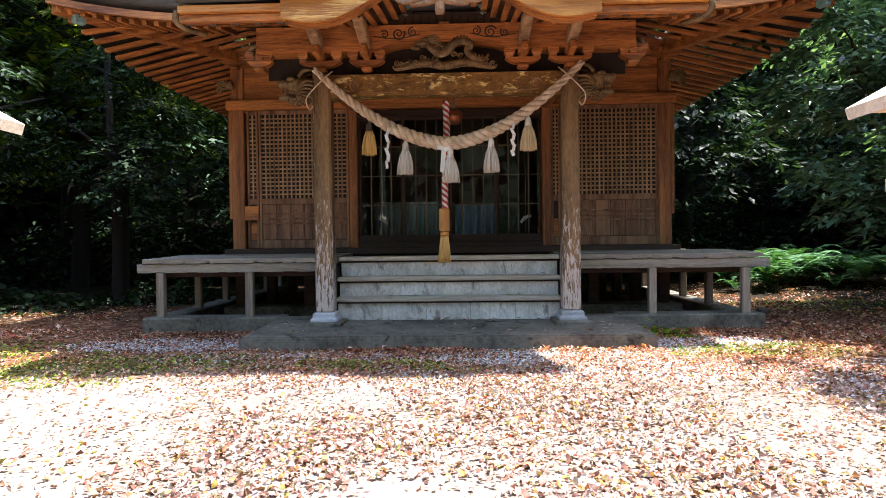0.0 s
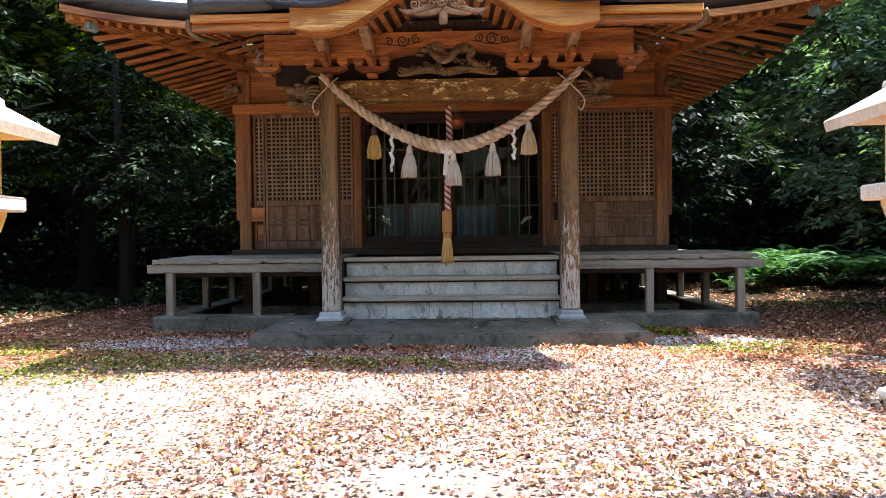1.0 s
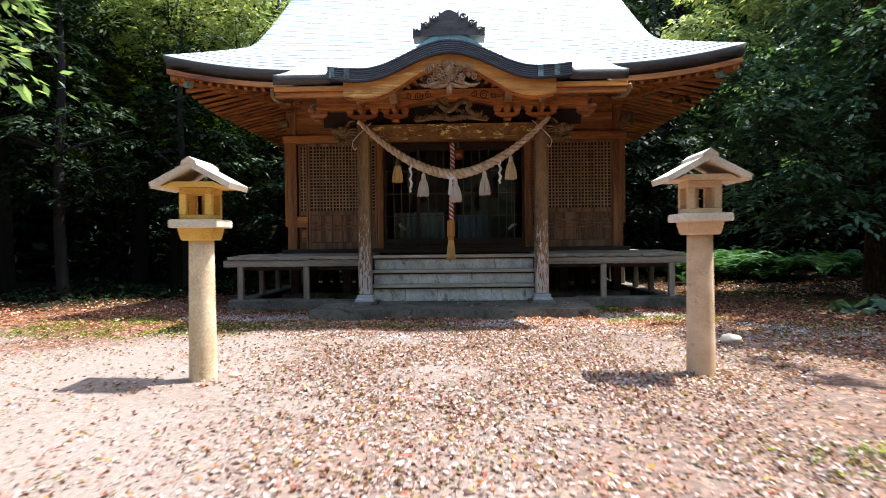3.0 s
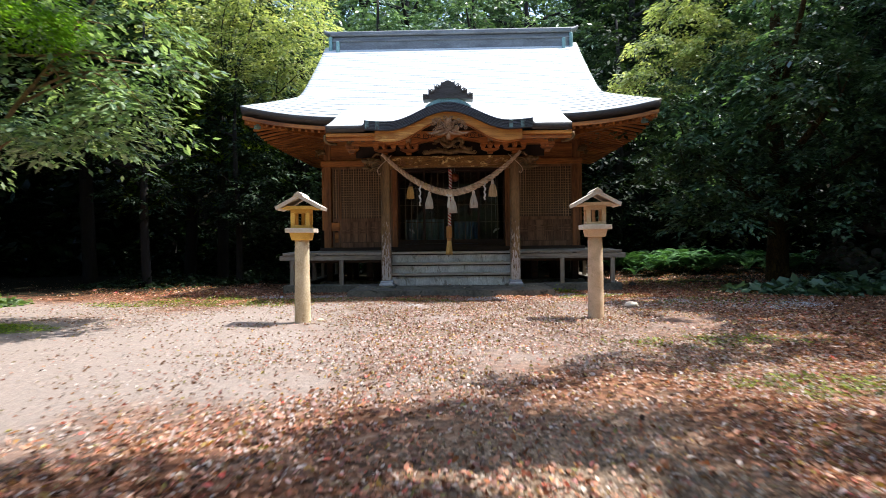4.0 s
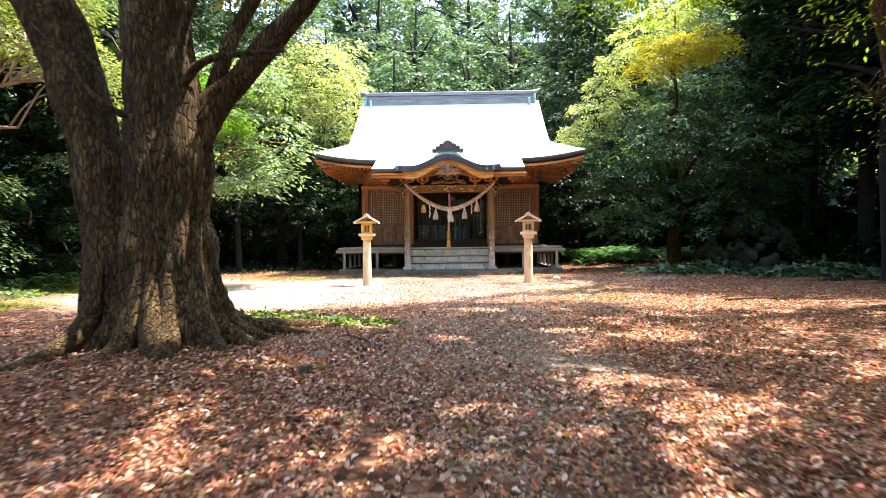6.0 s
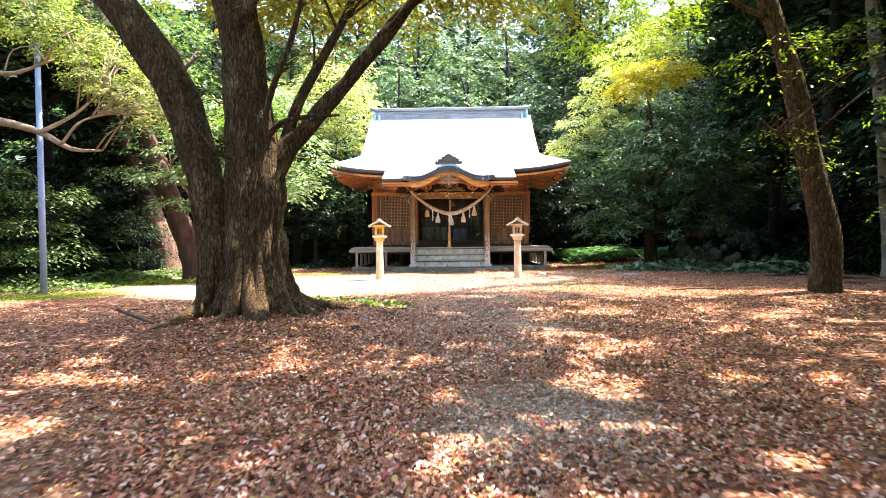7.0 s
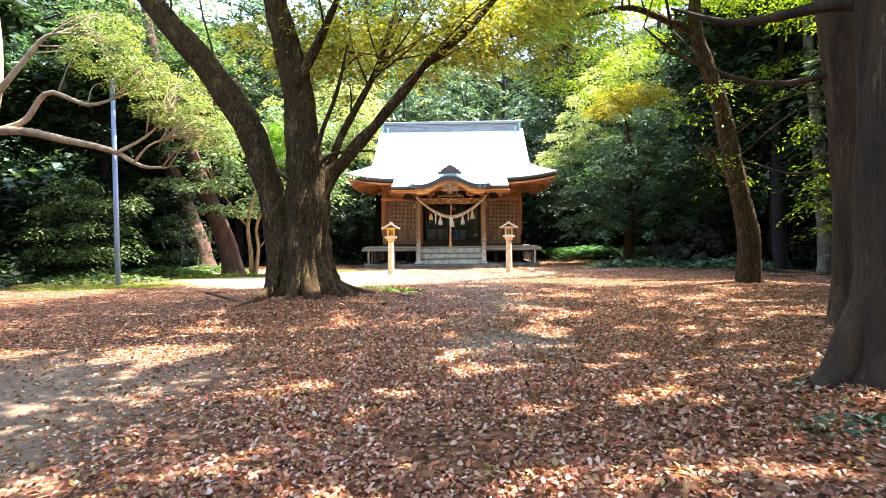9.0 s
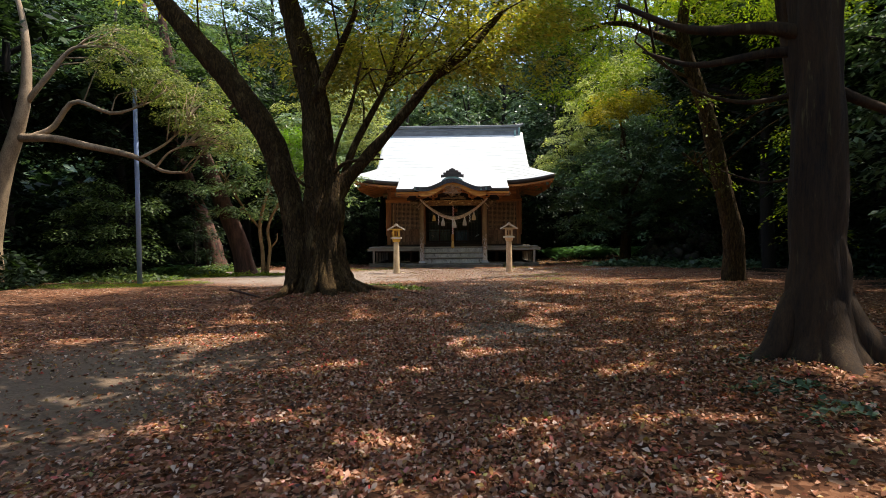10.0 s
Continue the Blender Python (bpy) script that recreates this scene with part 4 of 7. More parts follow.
def wave_carving(y):
    """A coiling body among wave crests, in openwork."""
    bm = bmesh.new()
    line = smooth_line([(-0.20, y - 0.04, 3.19, 0.020), (-0.17, y - 0.05, 3.11, 0.045), (-0.06, y - 0.05, 3.03, 0.050), (0.04, y - 0.03, 3.06, 0.048), (0.10, y - 0.05, 3.12, 0.046), (0.20, y - 0.04, 3.15, 0.042), (0.28, y - 0.05, 3.10, 0.040), (0.24, y - 0.06, 3.04, 0.036), (0.32, y - 0.04, 2.97, 0.032), (0.42, y - 0.03, 2.96, 0.024), (0.47, y - 0.03, 3.01, 0.012)], 60)
    tube(line, 9, bm, 0.25)
    for row in line[4:-6:2]:
        knob(bm, (row[0], y - 0.055, row[2] + row[3]), (0.012, 0.02, 0.022), row[0] * 9)
    knob(bm, (-0.25, y - 0.07, 3.12), (0.075, 0.05, 0.035), 3)
    knob(bm, (-0.30, y - 0.07, 3.075), (0.055, 0.04, 0.018), 4)
    knob(bm, (-0.21, y - 0.06, 3.165), (0.04, 0.04, 0.03), 5)
    for k in range(5):
        tube(smooth_line([(-0.20, y - 0.05, 3.16, 0.012), (-0.13 + 0.01 * k, y - 0.07, 3.20 - 0.02 * k, 0.011), (-0.05 + 0.02 * k, y - 0.06, 3.19 - 0.035 * k, 0.004)], 8), 5, bm)
    r = random.Random(3)
    for s in (-1, 1):
        tube(smooth_line([(0, y, 2.90, 0.05), (s * 0.2, y - 0.02, 2.93, 0.045), (s * 0.38, y - 0.02, 2.90, 0.035), (s * 0.52, y, 2.875, 0.02), (s * 0.56, y, 2.91, 0.01)], 18), 7, bm)
        for k in range(7):
            scroll(s * (0.10 + 0.068 * k), 2.985 - 0.012 * k + r.uniform(-0.02, 0.025), 0.034, 1.5, y - 0.03 - r.uniform(0, 0.03), 0.010, s, r.uniform(-0.6, 0.6), bm)
            scroll(s * (0.07 + 0.066 * k), 2.90 + r.uniform(-0.015, 0.02), 0.030, 1.4, y - 0.05, 0.009, -s, r.uniform(-0.6, 0.6), bm)
    return bm


part("beam_carving", wave_carving(-0.10), carved_olive, shrine, "openwork carving of waves above the beam", smooth=True)
# black board added where only shade shows behind the brackets
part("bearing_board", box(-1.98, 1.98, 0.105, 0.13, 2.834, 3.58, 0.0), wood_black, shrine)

# karahafu gable: curved bargeboard, roof band, carvings
def kara(x, lift=0.0):
    a = abs(x)
    bell = 0.5 + 0.5 * math.cos(math.pi * min(a / 1.12, 1))
    return 3.27 + 0.34 * bell + 0.03 * max(0.0, (a - 1.1) / 0.45) ** 2 + lift


def kara_curve(w, lift, n=49):
    return [(x, kara(x, lift)) for x in np.linspace(-w, w, n)]


porch = part("porch_roof", strip(kara_curve(1.545, 0.0), kara_curve(1.545, -0.165), -1.62, -1.30), roof_band, shrine, "dark layered edge of the curved porch roof")
for i in range(6):
    part("sheet_edge", strip(kara_curve(1.548, -0.012 - 0.026 * i), kara_curve(1.548, -0.020 - 0.026 * i), -1.627 - 0.002 * (5 - i), -1.61), roof_line, porch)
for x in (-1.49, -1.30, 1.15, 1.36):
    part("patina_plate", box(x - 0.035, x + 0.035, -1.632, -1.60, kara(x) - 0.15, kara(x) - 0.005, 0.002), patina, porch)
def barge_low(x):
    a = min(max((abs(x) - 0.2) / 0.7, 0.0), 1.0)
    return kara(x, -0.30 - 0.07 * a * a * (3 - 2 * a) + 0.03 * max(0.0, (abs(x) - 1.1) / 0.26))


part("bargeboard", strip(kara_curve(1.36, -0.167), [(x, barge_low(x)) for x in np.linspace(-1.36, 1.36, 49)], -1.54, -1.46), wood_barge, shrine, "curved orange-brown bargeboard")
part("bargeboard_lip", strip([(x, barge_low(x) + 0.035) for x in np.linspace(-1.33, 1.33, 49)], [(x, barge_low(x) - 0.018) for x in np.linspace(-1.33, 1.33, 49)], -1.50, -1.40), wood_x, shrine)


def soffit_back(x):
    return max(kara(x, -0.01), 3.36)


bm = bmesh.new()
so_x = np.linspace(-1.34, 1.34, 55)
lo = [[bm.verts.new((x, -1.458, kara(x, -0.215 + d))) for x in so_x] for d in (0, 0.02)]
hi = [[bm.verts.new((x, -0.04, soffit_back(x) + d)) for x in so_x] for d in (0, 0.02)]
for a, b in ((lo[0], hi[0]), (hi[1], lo[1]), (lo[1], lo[0]), (hi[0], hi[1])):
    for k in range(len(so_x) - 1):
        bm.faces.new((a[k], a[k + 1], b[k + 1], b[k]))
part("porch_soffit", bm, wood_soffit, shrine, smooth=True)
for i in range(25):
    x = -1.26 + 0.105 * i
    part("soffit_rib", bar((x, -1.455, kara(x, -0.23)), (x, -0.05, soffit_back(x) - 0.015), 0.062, 0.03, 0.005), wood_y, shrine)
for s in (-1, 1):
    x0, x1 = sorted((s * 1.362, s * 2.27))
    part("fascia", box(x0, x1, -1.50, -1.42, 3.02, 3.085, 0.006), wood_barge, shrine)
    part("fascia", box(x0, x1, -1.46, -1.39, 2.95, 3.016, 0.006), wood_x, shrine)
    # upturned corner brackets of the porch eave
    line = smooth_line([(s * 2.29, -1.46, 3.05, 0.028), (s * 2.31, -1.44, 2.98, 0.03), (s * 2.25, -1.38, 2.92, 0.028), (s * 2.14, -1.2, 2.93, 0.026)], 12)
    part("eave_scroll", tube(line, 7), carved_olive, shrine, smooth=True)
for i in range(23):
    x = -2.2 + 0.2 * i
    if abs(x) > 1.05:
        part("porch_rafter", bar((x, -1.40, 2.985), (x, -0.05, 3.425), 0.06, 0.085, 0.006), wood_y, shrine)
        part("rafter_cap", bar((x, -1.412, 2.981), (x, -1.385, 2.990), 0.066, 0.092, 0.003), roof_edge, shrine)
for s in (-1, 1):
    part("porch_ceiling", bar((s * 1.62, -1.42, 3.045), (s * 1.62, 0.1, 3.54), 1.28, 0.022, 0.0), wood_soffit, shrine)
ty = np.linspace(-1.0, 1.0, 29)
part("tympanum_board", strip([(x, max(kara(x, -0.012), 3.345)) for x in ty], [(x, 3.337) for x in ty], -0.075, -0.055), wood_dark, shrine)
for i in range(-6, 7):
    part("tympanum_batten", box(i * 0.085 - 0.014, i * 0.085 + 0.014, -0.088, -0.077, 3.337, kara(i * 0.085, -0.02), 0.003), wood_soffit, shrine)
part("king_post", box(-0.06, 0.06, -0.14, -0.09, 3.337, 3.37, 0.01), wood_z, shrine)
pend = bmesh.new()
rr = random.Random(8)
for i in range(46):
    a, q = rr.uniform(0, 6.28), rr.random() ** 0.5
    scroll(0.36 * q * math.cos(a), 3.22 + 0.12 * q * math.sin(a) - 0.05 * abs(math.cos(a)) * q, rr.uniform(0.028, 0.055), 1.5, -1.56 - rr.uniform(0, 0.04), 0.011, rr.choice((-1, 1)), rr.uniform(0, 6), pend)
for s in (-1, 1):
    tube(smooth_line([(0, -1.56, 3.07, 0.03), (s * 0.10, -1.57, 3.03, 0.026), (s * 0.22, -1.56, 3.02, 0.018), (s * 0.27, -1.56, 3.05, 0.01)], 10), 6, pend)
for s in (-1, 1):
    for k in range(4):
        tube(smooth_line([(s * 0.04, -1.55, 3.10, 0.020), (s * (0.14 + 0.03 * k), -1.57, 3.09 - 0.016 * k, 0.020), (s * (0.22 + 0.035 * k), -1.56, 3.055 - 0.006 * k, 0.015), (s * (0.27 + 0.04 * k), -1.56, 3.06 + 0.004 * k, 0.006)], 10), 6, pend)
boss = lathe([(0.02, 0), (0.075, 0.01), (0.085, 0.03), (0.04, 0.055)], 12)
bmesh.ops.transform(boss, matrix=pose(0, -1.54, 3.24, 90, 0, 0), verts=boss.verts)
join(pend, boss)
tail = box(-0.04, 0.04, -1.58, -1.54, 2.93, 3.07, 0.012)
join(pend, tail)
part("gable_pendant", pend, carved, shrine, "pale carved peony-like pendant", smooth=True)

# ---------- shrine hall: roofs ----------
RIDGE_Y, EAVE_Y, EX, GX = 3.63, -0.30, 4.30, 3.34


def slope(s):
    return 3.62 + 2.66 * (0.86 * s + 0.14 * s * s)


def turned_up(x):
    return 0.27 * max(0.0, (abs(x) - 1.9) / 2.4) ** 2.2


def roof_point(u, s, side):
    """Front (side -1) or back slope: u from -1 to 1 along the eave, s from the eave to the ridge."""
    y = EAVE_Y + s * (RIDGE_Y - EAVE_Y)
    wide = EX - min(y - EAVE_Y, EX - GX)
    x = u * wide
    z = slope(s) + turned_up(x * EX / wide) * max(0.0, 1 - s * 2.6) ** 1.3
    return (x, y if side < 0 else 2 * RIDGE_Y - y, z)


def main_roof():
    bm = bmesh.new()
    for side in (-1, 1):
        n, m = 56, 24
        rows = [[bm.verts.new(roof_point(-1 + 2 * i / n, (j / m) ** 1.25, side)) for i in range(n + 1)] for j in range(m + 1)]
        for a, b in zip(rows, rows[1:]):
            for i in range(n):
                q = (a[i], a[i + 1], b[i + 1], b[i])
                bm.faces.new(q if side < 0 else q[::-1])
    for s in (-1, 1):
        n, m = 40, 6
        rows = []
        for j in range(m + 1):
            k = j / m
            x, half = EX - k * (EX - GX), (RIDGE_Y - EAVE_Y) - k * (EX - GX)
            sl = k * (EX - GX) / (RIDGE_Y - EAVE_Y)
            row = []
            for i in range(n + 1):
                v = -1 + 2 * i / n
                z = slope(sl) + turned_up(EX * abs(v)) * max(0.0, 1 - sl * 2.6) ** 1.3
                row.append(bm.verts.new((s * x, RIDGE_Y + v * half, z)))
            rows.append(row)
        for a, b in zip(rows, rows[1:]):
            for i in range(n):
                q = (a[i], a[i + 1], b[i + 1], b[i])
                bm.faces.new(q if s > 0 else q[::-1])
    bmesh.ops.remove_doubles(bm, verts=bm.verts[:], dist=0.004)
    return bm


roof = part("roof", main_roof(), [roof_sheet, roof_edge], shrine, "pale metal sheet hip-and-gable roof", smooth=True)
so = roof.modifiers.new("thickness", "SOLIDIFY")
so.thickness, so.offset, so.material_offset_rim, so.material_offset = 0.19, -1, 1, 1
# porch roof sheet running out from the main slope, with the swelling over the gable
bm = bmesh.new()
n, m = 60, 18
rows = []
for j in range(m + 1):
    k = j / m
    y = -1.56 + k * 2.30
    row = []
    for i in range(n + 1):
        x = -2.27 + 4.54 * i / n
        z = 3.215 + 0.67 * k + 0.32 * k * k
        z = max(z, kara(x, 0.012 - 0.0 * k) + 0.05 * k if abs(x) < 1.55 else z)
        row.append(bm.verts.new((x, y, z)))
    rows.append(row)
for a, b in zip(rows, rows[1:]):
    for i in range(n):
        bm.faces.new((a[i], a[i + 1], b[i + 1], b[i]))
pr = part("porch_sheet", bm, [roof_sheet, roof_edge], shrine, smooth=True)
so = pr.modifiers.new("thickness", "SOLIDIFY")
so.thickness, so.offset, so.material_offset_rim, so.material_offset = 0.125, -1, 1, 1
# seams of the metal courses
for j in range(1, 30):
    s = j / 30
    pts = [roof_point(-1 + 2 * i / 16, s, -1) for i in range(17)]
    bm = bmesh.new()
    for a, b in zip(pts, pts[1:]):
        bar((a[0], a[1] - 0.004, a[2] + 0.002), (b[0], b[1] - 0.004, b[2] + 0.002), 0.012, 0.008, 0.0, bm)
    part("seam", bm, roof_sheet, roof)
# gable ends
for s in (-1, 1):
    bm = bmesh.new()
    a = [bm.verts.new((s * 3.0, y, z)) for y, z in ((0.75, 4.1), (2 * RIDGE_Y - 0.75, 4.1), (RIDGE_Y, 6.2))]
    b = [bm.verts.new((s * 3.06, v.co.y, v.co.z)) for v in a]
    bm.faces.new(a)
    bm.faces.new(b[::-1])
    for i in range(3):
        bm.faces.new((a[i], a[(i + 1) % 3], b[(i + 1) % 3], b[i]))
    part("gable_wall", bm, wood_board, shrine)
# ridge box with capped ends
part("ridge", box(-3.12, 3.12, RIDGE_Y - 0.17, RIDGE_Y + 0.17, 6.12, 6.50, 0.02), roof_ridge, shrine, "boxed metal ridge with verdigris end caps")
part("ridge_band", box(-3.16, 3.16, RIDGE_Y - 0.20, RIDGE_Y + 0.20, 6.36, 6.42, 0.008), roof_ridge, shrine)
part("ridge_cap", box(-3.18, 3.18, RIDGE_Y - 0.24, RIDGE_Y + 0.24, 6.504, 6.62, 0.02), roof_ridge, shrine)
for s in (-1, 1):
    part("ridge_end", box(*sorted((s * 3.122, s * 3.21)), RIDGE_Y - 0.22, RIDGE_Y + 0.22, 6.05, 6.50, 0.02), verdigris, shrine)
    line = smooth_line([(s * 3.1, RIDGE_Y, 6.60, 0.10), (s * 3.28, RIDGE_Y, 6.64, 0.07), (s * 3.38, RIDGE_Y, 6.72, 0.03)], 8)
    part("ridge_tip", tube(line, 8), roof_ridge, shrine, smooth=True)
    part("ridge_leg", box(*sorted((s * 2.92, s * 3.0)), RIDGE_Y - 0.30, RIDGE_Y - 0.18, 5.98, 6.34, 0.01), verdigris, shrine)
# crest on the porch ridge: stacked cloud-shaped boards with a rounded head
def lobe(w, base, tall, n=25):
    """Outline of a board that swells in the middle and curls up at its ends."""
    xs = np.linspace(-w, w, n)
    return [(x, base + tall * (0.42 + 0.58 * max(0.0, math.cos(0.5 * math.pi * x / w)) ** 1.5) + 0.05 * (abs(x) / w) ** 8) for x in xs], [(x, base - 0.03 * (x / w) ** 2) for x in xs]


crest = bmesh.new()
for w, base, tall, y0, y1 in ((0.46, 3.70, 0.10, -1.52, -1.24), (0.36, 3.785, 0.10, -1.50, -1.26), (0.25, 3.86, 0.11, -1.48, -1.28), (0.13, 3.94, 0.10, -1.46, -1.30)):
    join(crest, strip(*lobe(w, base, tall), y0, y1))
crest = part("porch_crest", crest, roof_edge, shrine, "dark tiered cloud-shaped crest on the porch ridge")
for s in (-1, 1):
    for x, z in ((0.40, 3.75), (0.29, 3.84), (0.18, 3.92)):
        part("crest_scroll", scroll(s * x, z, 0.042, 1.4, -1.52, 0.014, s, 0.5), roof_edge, crest, smooth=True)
bm = strip([(x, 3.72 - 0.9 * x * x) for x in np.linspace(-0.42, 0.42, 15)], [(x, 3.60 - 0.9 * x * x) for x in np.linspace(-0.42, 0.42, 15)], -1.5, 0.9)
part("porch_ridge", bm, verdigris, shrine)

# rafters and soffits
for s in (-1, 1):
    for i in range(33):
        y = -0.15 + 0.2355 * i
        up = turned_up(EX * abs(y - RIDGE_Y) / (RIDGE_Y - EAVE_Y))
        x_in = 3.02 if y > 1.75 else 2.42
        rise = 0.285 * (4.22 - x_in) / 1.2
        part("rafter", bar((s * 4.22, y, 3.36 + up), (s * x_in, y, min(3.36 + rise, slope(max(0.0, y - EAVE_Y) / (RIDGE_Y - EAVE_Y)) - 0.28)), 0.075, 0.046, 0.006), wood_x, shrine)
    bm = bmesh.new()
    rows = []
    for j in range(5):
        k = j / 4
        rows.append([bm.verts.new((s * (4.26 - 1.27 * k), EAVE_Y + 0.05 + (2 * (RIDGE_Y - EAVE_Y) - 0.1) * i / 24, 3.425 + (1 - k) * turned_up(EX * abs(-1 + i / 12)) + 0.29 * k)) for i in range(25)])
    for a, b in zip(rows, rows[1:]):
        for i in range(24):
            bm.faces.new((a[i], a[i + 1], b[i + 1], b[i]))
    # black soffit: the dark between the rafters is painted into its colour
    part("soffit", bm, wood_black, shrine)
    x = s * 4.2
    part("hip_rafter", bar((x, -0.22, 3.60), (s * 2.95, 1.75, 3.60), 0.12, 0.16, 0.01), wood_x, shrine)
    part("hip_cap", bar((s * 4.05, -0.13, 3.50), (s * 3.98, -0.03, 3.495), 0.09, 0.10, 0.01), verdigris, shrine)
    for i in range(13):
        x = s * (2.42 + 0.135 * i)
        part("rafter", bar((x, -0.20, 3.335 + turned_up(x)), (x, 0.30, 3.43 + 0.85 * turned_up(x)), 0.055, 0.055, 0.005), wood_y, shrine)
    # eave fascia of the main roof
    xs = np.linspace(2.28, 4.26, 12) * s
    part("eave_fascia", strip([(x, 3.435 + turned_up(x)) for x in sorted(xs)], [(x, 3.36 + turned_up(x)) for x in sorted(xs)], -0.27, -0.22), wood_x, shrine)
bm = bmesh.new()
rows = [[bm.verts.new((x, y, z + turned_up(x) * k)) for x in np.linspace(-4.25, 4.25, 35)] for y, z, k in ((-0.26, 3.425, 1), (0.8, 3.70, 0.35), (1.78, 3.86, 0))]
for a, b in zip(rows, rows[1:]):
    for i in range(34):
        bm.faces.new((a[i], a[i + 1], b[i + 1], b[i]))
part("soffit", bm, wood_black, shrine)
part("wall_plate", box(-3.2, 3.2, 1.70, 1.798, 3.624, 3.70, 0.01), wood_x, shrine)
for x in (-2.96, -2.2, -1.34, 1.34, 2.2, 2.96):
    part("bracket", bracket(x, 1.765, 3.42, 0.2), wood_x, shrine)


# ---------- rope, tassels, paper streamers, bell ----------
def rope_at(u):
    """Middle line of the sagging rope, u from -1 to 1, and its thickness."""
    x = 1.40 * u + 0.03
    z = 2.055 + 0.80 * abs(u) ** 1.75 + 0.01 * u
    return Vector((x, -0.19, z)), 0.034 + 0.036 * (1 - abs(u) ** 1.6)


rope = thing("sacred_rope", "thick twisted straw rope slung between the porch pillars", "rope")
for k in range(3):
    rows = []
    for i in range(241):
        u = -1.02 + 2.04 * i / 240
        c, r = rope_at(u)
        d = (rope_at(u + 0.01)[0] - rope_at(u - 0.01)[0]).normalized()
        side = Vector((0, 1, 0))
        up = side.cross(d)
        a = 2 * math.pi * (k / 3 - 6.2 * u)
        rows.append((*(c + (side * math.cos(a) + up * math.sin(a)) * r * 0.57), r * 0.545))
    part("strand", tube(rows, 8), straw, rope, smooth=True)
for s in (-1, 1):
    bm = tube(smooth_line([(s * 1.20, -0.20, 2.84, 0.008), (s * 1.30, -0.24, 2.74, 0.008), (s * 1.47, -0.20, 2.58, 0.008), (s * 1.49, -0.15, 2.50, 0.008), (s * 1.46, -0.13, 2.45, 0.008), (s * 1.43, -0.13, 2.49, 0.006)], 20), 6)
    part("tie_cord", bm, straw, rope, smooth=True)


def tassel(u, drop, tall, wide, material, seed):
    c, r = rope_at(u)
    x, y, z = c.x, c.y - 0.02, c.z - r * 0.8
    ob = thing("straw_tassel", "bound straw tassel hanging from the rope", "tassel", "tassels on the rope", at=(x, y, z))
    bm = bmesh.new()
    rr = random.Random(seed)
    for i in range(110):
        a, q = rr.uniform(0, 6.283), rr.random() ** 0.5
        top = (0.018 * q * math.cos(a), 0.018 * q * math.sin(a), -drop)
        mid = (wide * 0.82 * q * math.cos(a), wide * 0.82 * q * math.sin(a), -drop - tall * 0.45)
        end = (wide * q * math.cos(a) * rr.uniform(0.9, 1.08), wide * q * math.sin(a), -drop - tall * rr.uniform(0.94, 1.02))
        tube(smooth_line([(*top, 0.008), (*mid, 0.007), (*end, 0.0045)], 4), 4, bm)
    part("skirt", bm, material, ob, smooth=True)
    bm = tube(smooth_line([(0, 0, -drop + 0.075, 0.008), (0, 0, -drop + 0.05, 0.026), (0, 0, -drop + 0.02, 0.033), (0, 0, -drop - 0.02, 0.030)], 8), 9)
    for k in range(3):
        ring = [(0.032 * math.cos(t), 0.032 * math.sin(t), -drop - 0.005 - 0.011 * k, 0.006) for t in np.linspace(0, 6.283, 11)]
        tube(ring, 5, bm)
    part("binding", bm, cord_dark if material is straw_gold else straw_pale, ob, "wound cord binding", smooth=True)
    part("hanger", tube([(0, 0, 0.06, 0.007), (0, 0, -drop + 0.05, 0.007)], 5), straw, ob)


tassel(-0.600, 0.11, 0.280, 0.082, straw_gold, 1)
tassel(-0.325, 0.10, 0.280, 0.087, straw_pale, 2)
tassel(0.015, 0.07, 0.290, 0.092, straw_pale, 3)
tassel(0.325, 0.09, 0.290, 0.087, straw_pale, 4)
tassel(0.605, 0.10, 0.285, 0.087, straw_cream, 5)


def streamer(u, tall, seed):
    c, r = rope_at(u)
    ob = thing("paper_streamer", "folded white zigzag paper streamer on the rope", "paper streamer", "streamers on the rope", at=(c.x, c.y - 0.06, c.z - r * 0.5))
    rr = random.Random(seed)
    z, x = 0.0, 0.0
    for i in range(6):
        h = tall / 6 * 1.15
        m = pose(x + 0.010 * (-1) ** i, -0.006 * i, z - h / 2, rr.uniform(-18, 18), (-1) ** i * rr.uniform(8, 26), rr.uniform(-50, 50))
        part("fold", box(-0.017, 0.017, -0.0012, 0.0012, -h / 2, h / 2, 0.0, None, m), paper, ob)
        z -= h * 0.84
        x += 0.006 * (-1) ** i


streamer(-0.46, 0.44, 1)
streamer(0.485, 0.36, 2)
# white knot of paper at the lowest point
c, r = rope_at(-0.03)
kn = thing("paper_knot", "white paper knot tied at the middle of the rope", "paper streamer", at=(c.x, c.y - 0.05, c.z - 0.07))
part("bow", box(-0.075, 0.0, -0.004, 0.004, -0.02, 0.025, 0.003, None, pose(0, 0, 0, 0, 18, 12)), paper, kn)
part("bow", box(0.0, 0.06, -0.004, 0.004, -0.02, 0.02, 0.003, None, pose(0, 0, 0, 0, -14, -9)), paper, kn)
part("tail", box(-0.028, 0.02, -0.005, 0.002, -0.24, 0.0, 0.003, None, pose(0, 0, 0, 0, 5, 0)), paper, kn)

bell = thing("bell_rope", "red and white twisted bell rope with wooden grip and straw tassel", "bell rope", at=(0.0, 0.10, 0))
